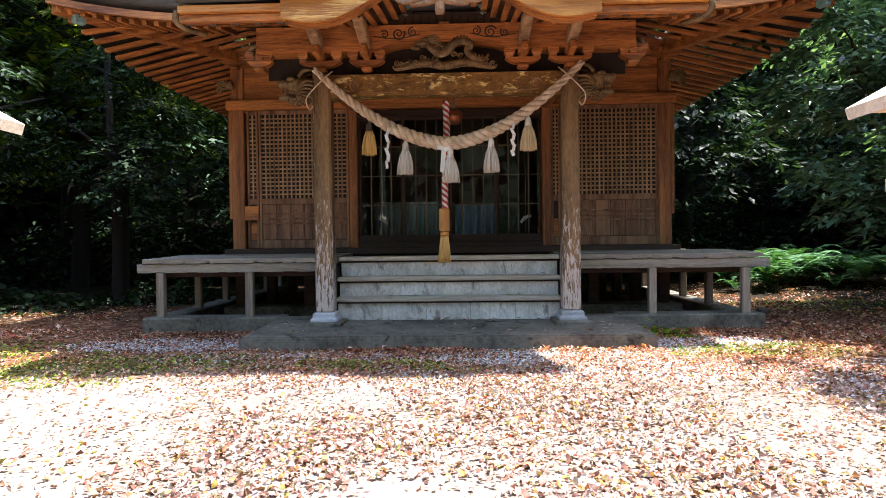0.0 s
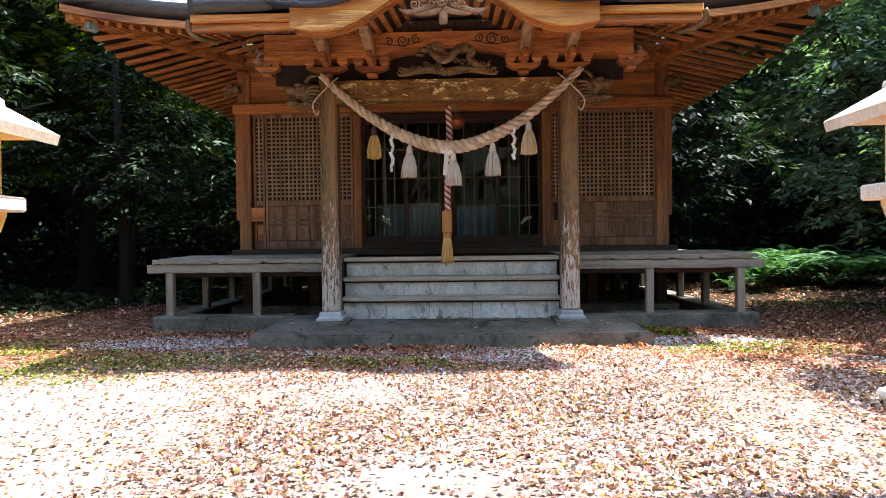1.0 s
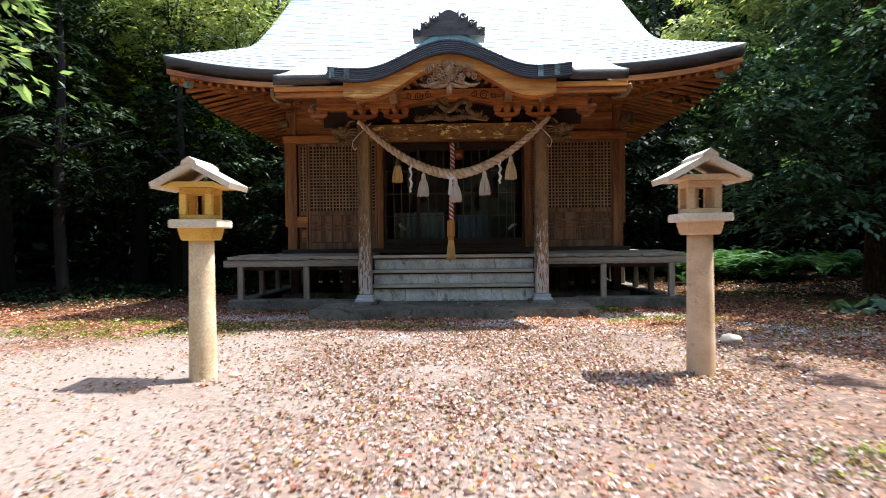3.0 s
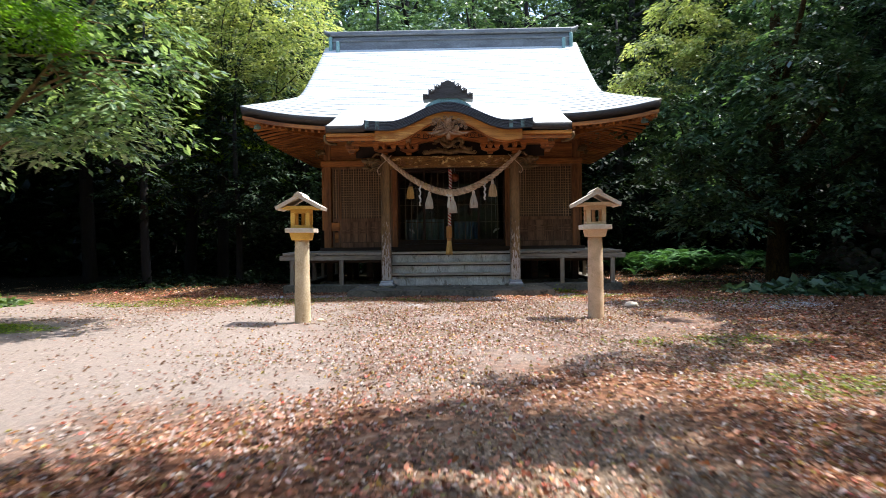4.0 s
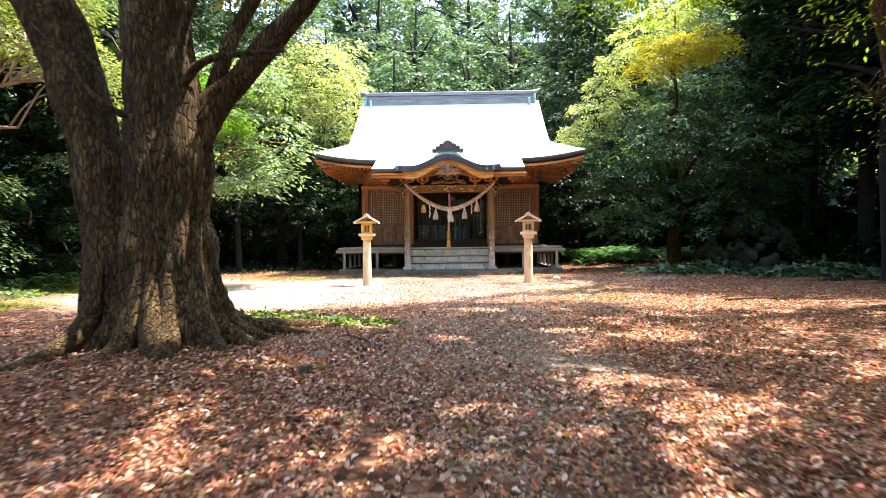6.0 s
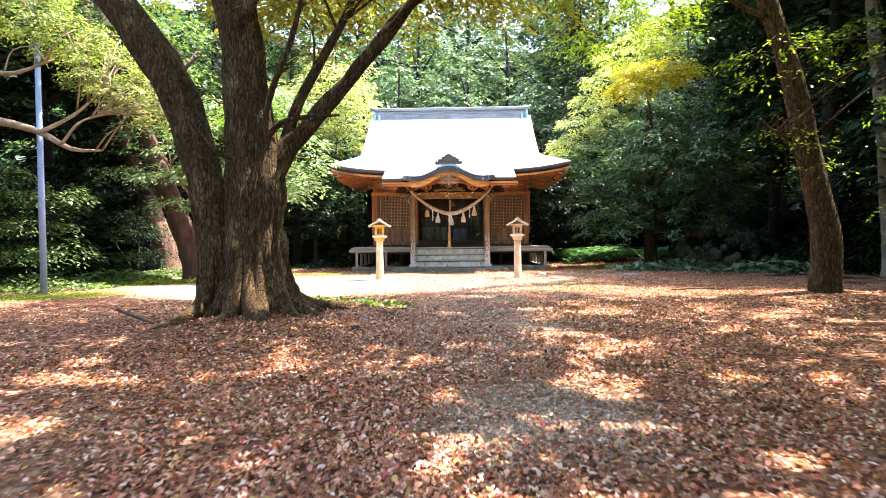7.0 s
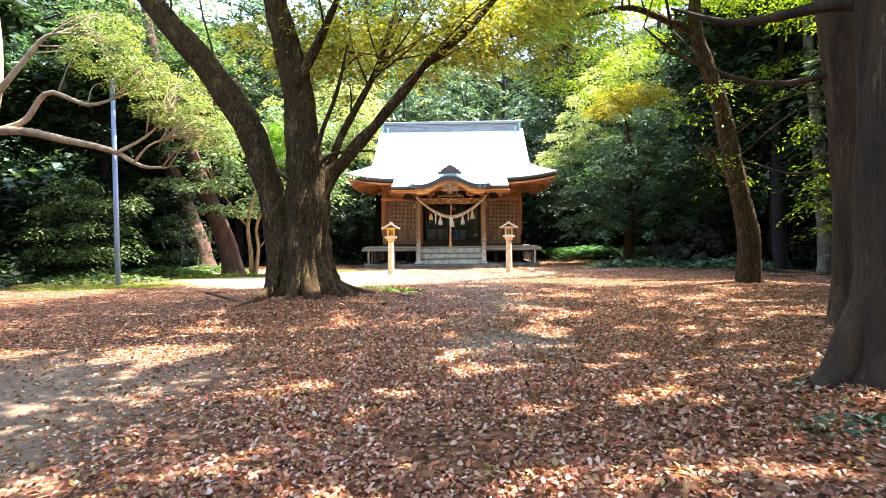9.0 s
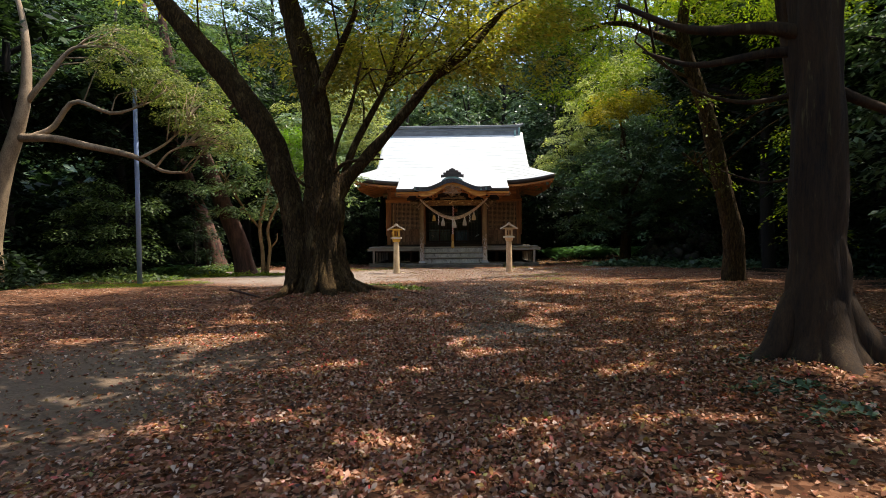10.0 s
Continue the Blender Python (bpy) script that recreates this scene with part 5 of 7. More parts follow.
for k, mt in enumerate((cloth_red, cloth_white, cloth_red, cloth_white)):
    rows = []
    for i in range(121):
        z = 2.56 - 1.21 * i / 120
        a = 2 * math.pi * (k / 4 + 9.0 * i / 120)
        sway = -0.02 * (i / 120) ** 2 + 0.008 * math.sin(i / 19)
        rows.append((sway + 0.021 * math.cos(a), 0.021 * math.sin(a), z, 0.018))
    part("strand", tube(rows, 7), mt, bell, smooth=True)
part("hook", tube([(0.022 * math.sin(t), 0, 2.60 + 0.045 * math.cos(t), 0.006) for t in np.linspace(-2.6, 2.6, 13)], 6), roof_ridge, bell, smooth=True)
g = lathe([(0.062, 0), (0.066, 0.012), (0.066, 0.235), (0.06, 0.25)], 6, at=(-0.03, 0, 1.125))
part("grip", g, oak, bell, "six-sided honey-coloured wooden grip")
bm = bmesh.new()
rr = random.Random(9)
for i in range(60):
    a, q = rr.uniform(0, 6.283), rr.random() ** 0.5
    tube(smooth_line([(-0.03 + 0.03 * q * math.cos(a), 0.03 * q * math.sin(a), 1.105, 0.009), (-0.032 + 0.05 * q * math.cos(a), 0.05 * q * math.sin(a), 0.965, 0.009), (-0.034 + 0.072 * q * math.cos(a), 0.072 * q * math.sin(a), 0.785 + rr.uniform(-0.012, 0.012), 0.006)], 5), 4, bm)
part("tassel", bm, straw_gold, bell, smooth=True)
part("tassel_band", tube([(-0.03, 0, 1.12, 0.045), (-0.03, 0, 1.095, 0.05), (-0.03, 0, 1.07, 0.045)], 10), oak, bell, smooth=True)
sb = thing("shrine_bell", "round copper shrine bell under the porch beam", "bell", at=(0.095, 0.16, 2.40))
part("body", lathe([(0.01, -0.09), (0.06, -0.075), (0.088, -0.035), (0.094, -0.008), (0.10, 0), (0.094, 0.008), (0.088, 0.035), (0.06, 0.075), (0.01, 0.09)], 20), copper_bell, sb, smooth=True)
part("loop", tube([(0.02 * math.cos(t), 0, 0.10 + 0.02 * math.sin(t), 0.006) for t in np.linspace(0, 6.283, 11)], 6), roof_ridge, sb, smooth=True)
part("hanger", tube([(0, 0, 0.115, 0.007), (0, 0, 0.22, 0.007)], 6), roof_ridge, sb)


# ---------- stone lanterns ----------
# inner parts are tinted warm: light bounced from the ground is put into colour
def lantern(x, y, turn, label, inner, shaft, lean=0.0):
    stone = lantern_mat
    ob = thing("stone_lantern", label, "stone lantern", "lanterns before the shrine")
    post = tube(smooth_line([(0, 0, -0.14, 0.112), (0, 0, 0.05, 0.110), (0, 0, 0.5, 0.104), (0, 0, 1.09, 0.096)], 18), 20, None, 0.02, 0.0, x)
    part("shaft", post, shaft, ob, smooth=True)
    cap = lathe([(0.112, 1.085), (0.122, 1.098), (0.138, 1.170), (0.138, 1.186)], square=True)
    part("capital", cap, inner, ob)
    part("platform", box(-0.192, 0.192, -0.192, 0.192, 1.186, 1.252, 0.008), stone, ob)
    fire = part("fire_box", box(-0.128, 0.128, -0.128, 0.128, 1.252, 1.290, 0.004), inner, ob)
    for a in (-1, 1):
        for b in (-1, 1):
            part("corner_post", box(a * 0.100 - 0.028, a * 0.100 + 0.028, b * 0.100 - 0.028, b * 0.100 + 0.028, 1.290, 1.455, 0.004), inner, fire)
    part("divider", box(-0.022, 0.022, 0.075, 0.115, 1.290, 1.455, 0.003), inner, fire)
    part("lintel", box(-0.128, 0.128, -0.128, 0.128, 1.455, 1.506, 0.004), inner, fire)
    # gabled roof, open under the gable
    d = 0.245
    bm = bmesh.new()
    for s in (-1, 1):
        a = [bm.verts.new((s * px, py, pz)) for py in (-d, d) for px, pz in ((0.312, 1.535), (0.298, 1.49), (0.0, 1.655), (0.0, 1.705))]
        f, b = a[:4], a[4:]
        for q in ((f[0], f[1], f[2], f[3]), (b[3], b[2], b[1], b[0])):
            bm.faces.new(q if s > 0 else q[::-1])
        for i in range(4):
            q = (f[i], b[i], b[(i + 1) % 4], f[(i + 1) % 4])
            bm.faces.new(q if s > 0 else q[::-1])
    part("roof", bm, stone, ob)
    bm = strip([(-0.16, 1.548), (0.16, 1.548)], [(-0.245, 1.507), (0.245, 1.507)], -0.19, 0.19)
    part("gable_block", bm, inner, ob)
    rc = strip([(-0.055, 1.700), (0.0, 1.738), (0.055, 1.700)], [(-0.062, 1.668), (0.0, 1.700), (0.062, 1.668)], -d - 0.012, d + 0.012)
    part("ridge_cap", rc, stone, ob)
    ob.matrix_basis = pose(x, y, 0.015, 0, lean, turn)
    return ob


lantern(-1.985, -4.50, 3.0, "stone lantern with ochre bounce-light tint, round post and gabled cap", lantern_ochre, post_mat, 0.3)
lantern(2.03, -4.50, -2.0, "beige stone lantern with speckled peach post and gabled cap", lantern_peach, post_peach, -0.2)

# ---------- pole and small post ----------
pole = thing("utility_pole", "slim blue-grey painted metal pole at the clearing's edge", "pole", at=(-9.03, -8.8, 0))
part("shaft", tube([(0, 0, -0.1, 0.072), (-0.02, 0, 3.0, 0.066), (-0.05, 0, 5.58, 0.058)], 14), pole_paint, pole, smooth=True)
part("cap", lathe([(0.062, 5.58), (0.066, 5.60), (0.04, 5.63)], 12, at=(-0.05, 0, 0)), pole_paint, pole, smooth=True)
part("clamp", tube([(-0.045, 0, 5.1, 0.075), (-0.045, 0, 5.2, 0.075)], 14), roof_ridge, pole)
mk = thing("marker_post", "short grey concrete marker post among ground plants", "post", at=(-10.0, -1.2, 0))
part("shaft", box(-0.06, 0.06, -0.06, 0.06, -0.1, 0.55, 0.015), plinth_mat, mk)


# ---------- trees ----------
def crown_spots(blobs, clumps, per, seed, spread=0.42, flat=0.35):
    """Leaves in drooping fans at the twig ends, in the outer shell of some ellipsoids: place, direction and normal of each leaf."""
    rng = np.random.default_rng(seed)
    vol = np.array([b[3] * b[4] * b[5] for b in blobs]) ** 0.7
    out = []
    for b, k in zip(blobs, np.maximum(1, (clumps * vol / vol.sum()).astype(int))):
        d = rng.normal(size=(k, 3))
        d /= np.linalg.norm(d, axis=1)[:, None]
        c = np.array(b[:3]) + d * rng.uniform(0.3, 1.08, (k, 1)) ** 0.6 * np.array(b[3:6])
        aim = np.arctan2(d[:, 1], d[:, 0]) + rng.normal(size=k) * 0.4
        reach, tilt = spread * 1.35 * rng.uniform(0.55, 1.35, k), rng.uniform(-0.15, 0.5, k)
        n = rng.poisson(per, k)
        m = n.sum()
        c, aim, reach, tilt = (np.repeat(q, n, 0) for q in (c, aim, reach, tilt))
        a, u = aim + rng.normal(size=m) * 0.75, rng.random(m) ** 0.7
        pos = c + np.c_[np.cos(a) * u * reach, np.sin(a) * u * reach, (tilt * u - flat * 1.7 * u * u) * reach + rng.normal(size=m) * 0.045]
        a2 = a + rng.normal(size=m) * 0.7
        way = np.c_[np.cos(a2), np.sin(a2), rng.normal(size=m) * 0.25 - 0.25]
        nor = np.c_[0.35 * np.cos(a) * u, 0.35 * np.sin(a) * u, np.ones(m)] + rng.normal(size=(m, 3)) * 0.30
        out.append(np.c_[pos, way, nor])
    return np.concatenate(out)


def canopy_spots(x0, x1, y0, y1, z, seed, fill=0.78, cell=1.05, per=140, hole=None):
    """High foliage in dense sprays with open gaps between them, added to block sun and sky."""
    rng = np.random.default_rng(seed)
    out = []
    for x in np.arange(x0, x1, cell):
        for y in np.arange(y0, y1, cell):
            if hole and hole[0] < x < hole[1] and hole[2] < y < hole[3]:
                continue
            if 0.5 + 0.75 * noise.noise((x * 0.42, y * 0.42, seed)) + 0.16 * (rng.random() - 0.5) < 0.5 + (fill - 0.5) * 0.55:
                c = np.array([x, y, z]) + rng.normal(size=3) * (0.22, 0.22, 0.45)
                a, q = rng.uniform(0, 6.283, per), np.sqrt(rng.random(per)) * 0.75
                out.append(c + np.c_[q * np.cos(a), q * np.sin(a), rng.normal(size=per) * 0.12])
    return np.concatenate(out)


# gaps in the canopy: x, y and half widths of the patches of sun that they let down to the ground
SUN_GAPS = [
    (1.42, -17.65, 0.42, 0.42), (1.72, -19.85, 0.22, 0.2), (-0.14, -20.7, 0.25, 0.17), (-2.85, -19.0, 0.75, 0.55), (0.66, -19.9, 0.36, 0.2),
    (-0.16, -22.8, 0.28, 0.16), (-4.5, -18.9, 0.4, 0.3), (-2.8, -21.1, 0.25, 0.14), (-1.75, -22.6, 0.2, 0.13), (1.9, -21.2, 0.22, 0.16), (3.1, -21.8, 0.35, 0.4),
    (-2.9, -17.35, 0.6, 0.26), (1.63, -15.0, 0.5, 0.25), (3.8, -14.65, 0.3, 0.25), (8.6, -9.8, 0.9, 0.8), (0.67, -10.3, 0.42, 0.25), (1.5, -12.4, 0.45, 0.18),
    (2.45, -11.7, 0.4, 0.4), (2.6, -12.8, 0.4, 0.5), (0.2, -13.0, 0.3, 0.2), (-2.0, -12.0, 1.3, 0.65), (4.6, -10.0, 0.5, 0.4), (-2.45, -14.5, 0.4, 0.3), (-3.2, -14.6, 0.3, 0.3),
]


def sun_reaches(px, py):
    """Whether open sky towards the sun lies over a spot of the ground: the clearing before the hall and the gaps."""
    rim = np.interp(px, (-9.0, -3.3, -1.0, 0.55, 1.5, 3.0, 3.7, 3.9), (-10.0, -10.3, -9.8, -8.2, -7.1, -6.2, -5.0, 9.0))
    rag = np.array([noise.noise((a * 1.7, b * 2.6, 4.0)) for a, b in zip(px, py)])
    lit = (py > rim + 0.7 * rag) & (py < 3.0) & ((px + 0.5 * rag < 2.4) | (py < -5.4) | (rag > -0.12))
    for x, y, rx, ry in SUN_GAPS:
        lit |= ((px - x) / rx) ** 2 + ((py - y) / ry) ** 2 < 1.1 + 0.9 * rag
    shady = (py > -17.2) & (px < 3.4)
    return lit | (rag > np.where(shady, 0.43, np.where(px > 1.5, 0.21, np.where(px < -1.2, 0.54, 0.37))))


def thinned(spots):
    """Leave out the leaves that would close the clearing or the gaps, as seen from the sun."""
    k = SUN_DIR / SUN_DIR.z
    return spots[~sun_reaches(spots[:, 0] - k.x * spots[:, 2], spots[:, 1] - k.y * spots[:, 2])]


def tree(name, label, stems, blobs, clumps, per, leaf, bark, seed, leaf_size=(0.13, 0.06), at=(0, 0, 0), sides=14, flute=0.05, group="", spread=0.42, twigs=0, ridges=0.0, slim=1.0):
    """stems: lists of x, y, z, radius; the first one is the trunk, the rest its limbs."""
    ob = thing(name, label, "tree", group, at=at)
    stems = [[(*q[:3], q[3] * slim) for q in st] for st in stems]
    trunk = part("trunk", tube(smooth_line(stems[0], 110 if ridges else 26), sides, None, 0.10, flute, seed, True, ridges), bark, ob, smooth=True)
    for k, st in enumerate(stems[1:]):
        thick = ridges and max(q[3] for q in st) > 0.18
        part("root" if st[-1][2] < 0.2 else "limb", tube(smooth_line(st, 70 if thick else 16), 40 if thick else 9, None, 0.10, 0.0, seed + k, True, ridges * 0.8 if thick else 0.0), bark, ob, smooth=True)
    if twigs:
        rr = random.Random(seed)
        bm = bmesh.new()
        outer = [Vector(q[:3]) for st in stems if max(k[2] for k in st) > 1.2 for q in smooth_line(st, 24)[9:]]
        for i in range(twigs):
            b = rr.choice(blobs)
            g = Vector((b[0] + rr.uniform(-0.8, 0.8) * b[3], b[1] + rr.uniform(-0.8, 0.8) * b[4], b[2] + rr.uniform(-0.6, 0.5) * b[5]))
            e = min(rr.sample(outer, min(14, len(outer))), key=lambda q: (q - g).length)
            mid = e.lerp(g, 0.5) + Vector((rr.uniform(-0.3, 0.3), rr.uniform(-0.3, 0.3), rr.uniform(0.0, 0.4)))
            tube(smooth_line([(*e, 0.022), (*mid, 0.014), (*g, 0.005)], 7), 5, bm)
        part("twig_tangle", bm, bark, ob, smooth=True)["kind"] = "stuff"
    spots = crown_spots(blobs, clumps, per, seed, spread)
    part("crown", leaves("crown", thinned(spots) if ridges else spots, *leaf_size, leaf, 0.6, seed), None, ob)
    return ob


def buttress(x, y, turn, tall):
    """A rib that runs down the trunk into a root."""
    c, s = math.cos(radians(turn)), math.sin(radians(turn))
    return [(x + d * c, y + d * s, z, r) for d, z, r in ((0.34, tall, 0.05), (0.39, tall * 0.66, 0.09), (0.47, tall * 0.36, 0.125), (0.62, 0.22, 0.125), (0.90, 0.08, 0.085), (1.25, -0.08, 0.04))]


# the great forked tree beside the path
bx, by = BIG
tree("forked_tree", "massive forked tree with furrowed bark and spreading roots", [
    [(-2.36, by, -0.20, 0.805), (-2.40, by, 0.28, 0.647), (-2.45, by, 0.67, 0.525), (-2.47, by, 1.28, 0.455), (-2.42, by, 2.07, 0.438), (-2.51, by, 2.95, 0.35), (-2.63, by, 4.17, 0.289), (-3.01, by, 5.66, 0.228), (-3.36, by, 7.32, 0.14)],
    [(-2.88, by - 0.04, -0.20, 0.507), (-2.94, by - 0.04, 0.58, 0.333), (-2.99, by, 1.28, 0.289), (-3.17, by, 2.16, 0.271), (-3.58, by, 3.38, 0.289), (-4.41, by, 4.56, 0.271), (-5.55, by, 5.92, 0.21), (-6.60, by, 7.32, 0.105)],
    [(-2.36, by + 0.04, 1.90, 0.245), (-2.01, by + 0.09, 2.42, 0.175), (-1.66, by + 0.09, 2.77, 0.131), (-0.96, by + 0.09, 3.56, 0.105), (-0.21, by + 0.09, 4.43, 0.0875), (0.58, by, 5.05, 0.07), (1.23, by, 5.75, 0.0438)],
    [(-2.09, by + 0.09, 2.33, 0.105), (-1.88, by + 0.18, 3.03, 0.0875), (-1.57, by + 0.26, 3.65, 0.0788), (-1.17, by + 0.35, 4.43, 0.0613), (-0.82, by + 0.44, 5.57, 0.035)],
    [(-2.24, by - 0.18, 2.29, 0.0613), (-2.14, by - 0.26, 3.03, 0.0525), (-1.83, by - 0.26, 3.82, 0.0438), (-1.61, by - 0.26, 4.70, 0.0262)],
    [(-2.23, by - 0.18, 2.51, 0.0525), (-1.88, by - 0.35, 2.73, 0.0438), (-1.17, by - 0.44, 2.77, 0.0175)],
    [(-2.53, by - 0.26, 2.20, 0.0438), (-2.84, by - 0.44, 2.38, 0.0306), (-3.36, by - 0.53, 3.03, 0.0105)],
    [(-2.58, by - 0.18, 4.00, 0.123), (-2.14, by - 0.35, 4.70, 0.0963), (-1.61, by - 0.70, 5.57, 0.0525)],
    [(-2.40, by + 0.02, 0.80, 0.16), (-2.12, by + 0.03, 0.38, 0.17), (-1.88, by - 0.02, 0.14, 0.09), (-1.68, by - 0.06, 0.02, 0.05), (-1.48, by - 0.10, -0.10, 0.03)],
    [(-2.44, by - 0.36, 0.95, 0.05), (-2.38, by - 0.48, 0.44, 0.12), (-2.26, by - 0.72, 0.17, 0.10), (-2.00, by - 1.10, 0.06, 0.05)],
    [(-2.94, by - 0.26, 0.95, 0.05), (-2.98, by - 0.40, 0.44, 0.11), (-3.12, by - 0.72, 0.17, 0.10), (-3.40, by - 1.10, 0.04, 0.05)],
    [(-2.35, -13.95, 0.80, 0.12), (-2.14, -13.55, 0.34, 0.13), (-2.04, -13.05, 0.17, 0.11), (-1.90, -12.68, 0.12, 0.095), (-1.62, -12.48, 0.09, 0.085), (-1.30, -12.37, 0.06, 0.07), (-0.98, -12.30, -0.02, 0.04)],
    [(-2.30, by + 0.05, 0.80, 0.12), (-2.00, by + 0.32, 0.34, 0.14), (-1.62, by + 0.62, 0.16, 0.09), (-1.22, by + 0.95, 0.05, 0.045)],
] + [buttress(-2.42, by, a, h) for a, h in ((-105, 1.4), (-68, 1.0), (-35, 1.3), (-8, 0.9), (22, 1.0), (-140, 1.2))], [(-6.08, by, 7.67, 2.27, 2.45, 1.31), (-3.27, by - 0.88, 8.02, 2.45, 2.27, 1.31), (-0.74, by + 0.44, 5.66, 1.75, 1.4, 0.875), (1.45, by + 0.18, 6.62, 1.84, 2.1, 1.05), (-1.35, by - 1.40, 6.80, 2.1, 1.75, 1.05), (0.23, by + 1.57, 5.40, 1.4, 1.05, 0.787), (-1.35, by + 1.05, 4.52, 1.05, 0.7, 0.525), (0.84, by + 0.53, 5.13, 0.787, 0.7, 0.438)],
    620, 34, leaf_gold, bark_a, 11, (0.12, 0.055), sides=64, flute=0.09, twigs=30, ridges=0.05, slim=0.86)
big = bpy.data.objects["forked_tree"]
part("bough_leaves", leaves("bough_leaves", thinned(crown_spots([(-1.61, by + 0.53, 4.87, 1.31, 0.787, 0.481), (-0.30, by + 0.26, 4.96, 1.14, 0.787, 0.438), (1.10, by + 0.35, 5.57, 1.14, 0.875, 0.438), (-2.93, by + 1.22, 5.40, 1.22, 0.875, 0.525), (0.40, by + 2.10, 4.87, 1.05, 0.7, 0.394), (-1.00, by + 2.45, 5.57, 1.4, 0.875, 0.438), (2.15, by + 1.75, 6.10, 1.22, 0.875, 0.438), (1.45, by + 1.40, 5.05, 1.05, 0.787, 0.35), (-2.40, by + 0.79, 4.70, 0.875, 0.612, 0.438)], 560, 30, 91, 0.36)), 0.11, 0.05, leaf_gold, 0.5, 91), None, big)
# mostly unseen leaves added high up to shade and dapple the ground
part("top_leaves", leaves("top_leaves", thinned(canopy_spots(-3.0, 5.0, -17.0, -7.6, 9.6, 92, 1.1, hole=(0.8, 3.6, -13.2, -11.4), per=250)), 0.21, 0.12, leaf_gold, 0.8, 92), None, big)

# near tree beside the path's other edge
nx, ny = NEAR
tree("stout_tree", "stout dark-barked tree with flared roots", [
    [(nx + 0.02, ny, -0.25, 0.60), (nx + 0.01, ny, 0.15, 0.43), (nx, ny, 0.45, 0.31), (nx, ny, 0.9, 0.235), (nx - 0.01, ny, 1.6, 0.213), (nx - 0.02, ny, 2.6, 0.205), (nx - 0.05, ny, 3.8, 0.195), (nx, ny, 6.0, 0.17), (nx + 0.3, ny, 8.0, 0.1)],
    [(nx - 0.09, ny, 2.86, 0.08), (nx - 0.40, ny + 0.05, 2.95, 0.06), (nx - 1.0, ny + 0.2, 3.0, 0.04), (nx - 1.55, ny + 0.4, 3.3, 0.022)],
    [(nx - 0.09, ny + 0.05, 2.74, 0.06), (nx - 0.36, ny + 0.12, 2.76, 0.045), (nx - 0.9, ny + 0.3, 2.72, 0.03), (nx - 1.3, ny + 0.5, 2.9, 0.012)],
    [(nx + 0.12, ny, 2.42, 0.055), (nx + 0.48, ny, 2.27, 0.044), (nx + 1.1, ny + 0.1, 2.13, 0.032), (nx + 1.7, ny, 2.57, 0.016)],
    [(nx, ny, 4.5, 0.13), (nx - 0.9, ny + 0.4, 5.6, 0.1), (nx - 2.2, ny + 0.6, 6.6, 0.05)],
    [(nx - 0.10, ny + 0.02, 0.95, 0.05), (nx - 0.24, ny + 0.02, 0.55, 0.12), (nx - 0.36, ny, 0.28, 0.12), (nx - 0.55, ny - 0.06, 0.16, 0.08), (nx - 0.85, ny - 0.2, 0.05, 0.035)],
    [(nx + 0.08, ny - 0.04, 1.0, 0.08), (nx + 0.15, ny - 0.08, 0.6, 0.14), (nx + 0.27, ny - 0.14, 0.34, 0.16), (nx + 0.5, ny - 0.26, 0.16, 0.13), (nx + 0.95, ny - 0.46, 0.0, 0.07)],
    [(nx + 0.0, ny - 0.08, 0.9, 0.09), (nx + 0.0, ny - 0.17, 0.5, 0.14), (nx - 0.02, ny - 0.3, 0.25, 0.15), (nx - 0.06, ny - 0.7, 0.04, 0.08)],
], [(nx - 1.8, ny + 0.8, 7.2, 2.6, 2.4, 1.3), (nx + 1.5, ny - 0.5, 7.8, 3.0, 3.0, 1.6), (nx + 0.6, ny + 2.4, 7.0, 2.2, 2.2, 1.3), (nx + 3.2, ny + 1.0, 6.0, 2.0, 2.0, 1.4)],
    560, 32, leaf_mid, bark_stout, 12, (0.12, 0.055), sides=48, flute=0.05, twigs=24, ridges=0.035, slim=0.92)
part("top_leaves", leaves("top_leaves", thinned(canopy_spots(-3.0, 10.0, -28.0, -17.0, 9.4, 93, 1.1, per=250)), 0.22, 0.125, leaf_mid, 0.8, 93), None, bpy.data.objects["stout_tree"])
# its neighbour further in
tree("brown_tree", "brown-barked tree leaning over the clearing's edge", [
    [(5.48, -17.5, -0.2, 0.38), (5.46, -17.5, 0.3, 0.30), (5.44, -17.52, 1.0, 0.26), (5.40, -17.55, 1.9, 0.245), (5.28, -17.65, 2.7, 0.235), (5.02, -17.85, 3.8, 0.225), (4.6, -18.1, 5.6, 0.18), (4.3, -18.2, 7.6, 0.1)],
    [(5.15, -17.75, 3.2, 0.05), (4.5, -17.4, 3.15, 0.035), (3.8, -17.2, 3.4, 0.02), (3.3, -17.0, 4.0, 0.01)],
    [(5.35, -17.6, 2.1, 0.03), (4.85, -17.2, 2.0, 0.02), (4.3, -17.0, 2.2, 0.008)],
    [(5.30, -17.55, 0.5, 0.1), (5.1, -17.7, 0.22, 0.08), (4.85, -17.9, 0.06, 0.03)],
], [(4.3, -18.2, 7.8, 2.2, 2.0, 1.1), (5.8, -17.0, 7.2, 2.0, 2.0, 1.1)],
    220, 30, leaf_mid, bark_stout, 14, (0.12, 0.055), sides=40, flute=0.05, twigs=10, ridges=0.02, slim=0.95)
fx, fy = FORK
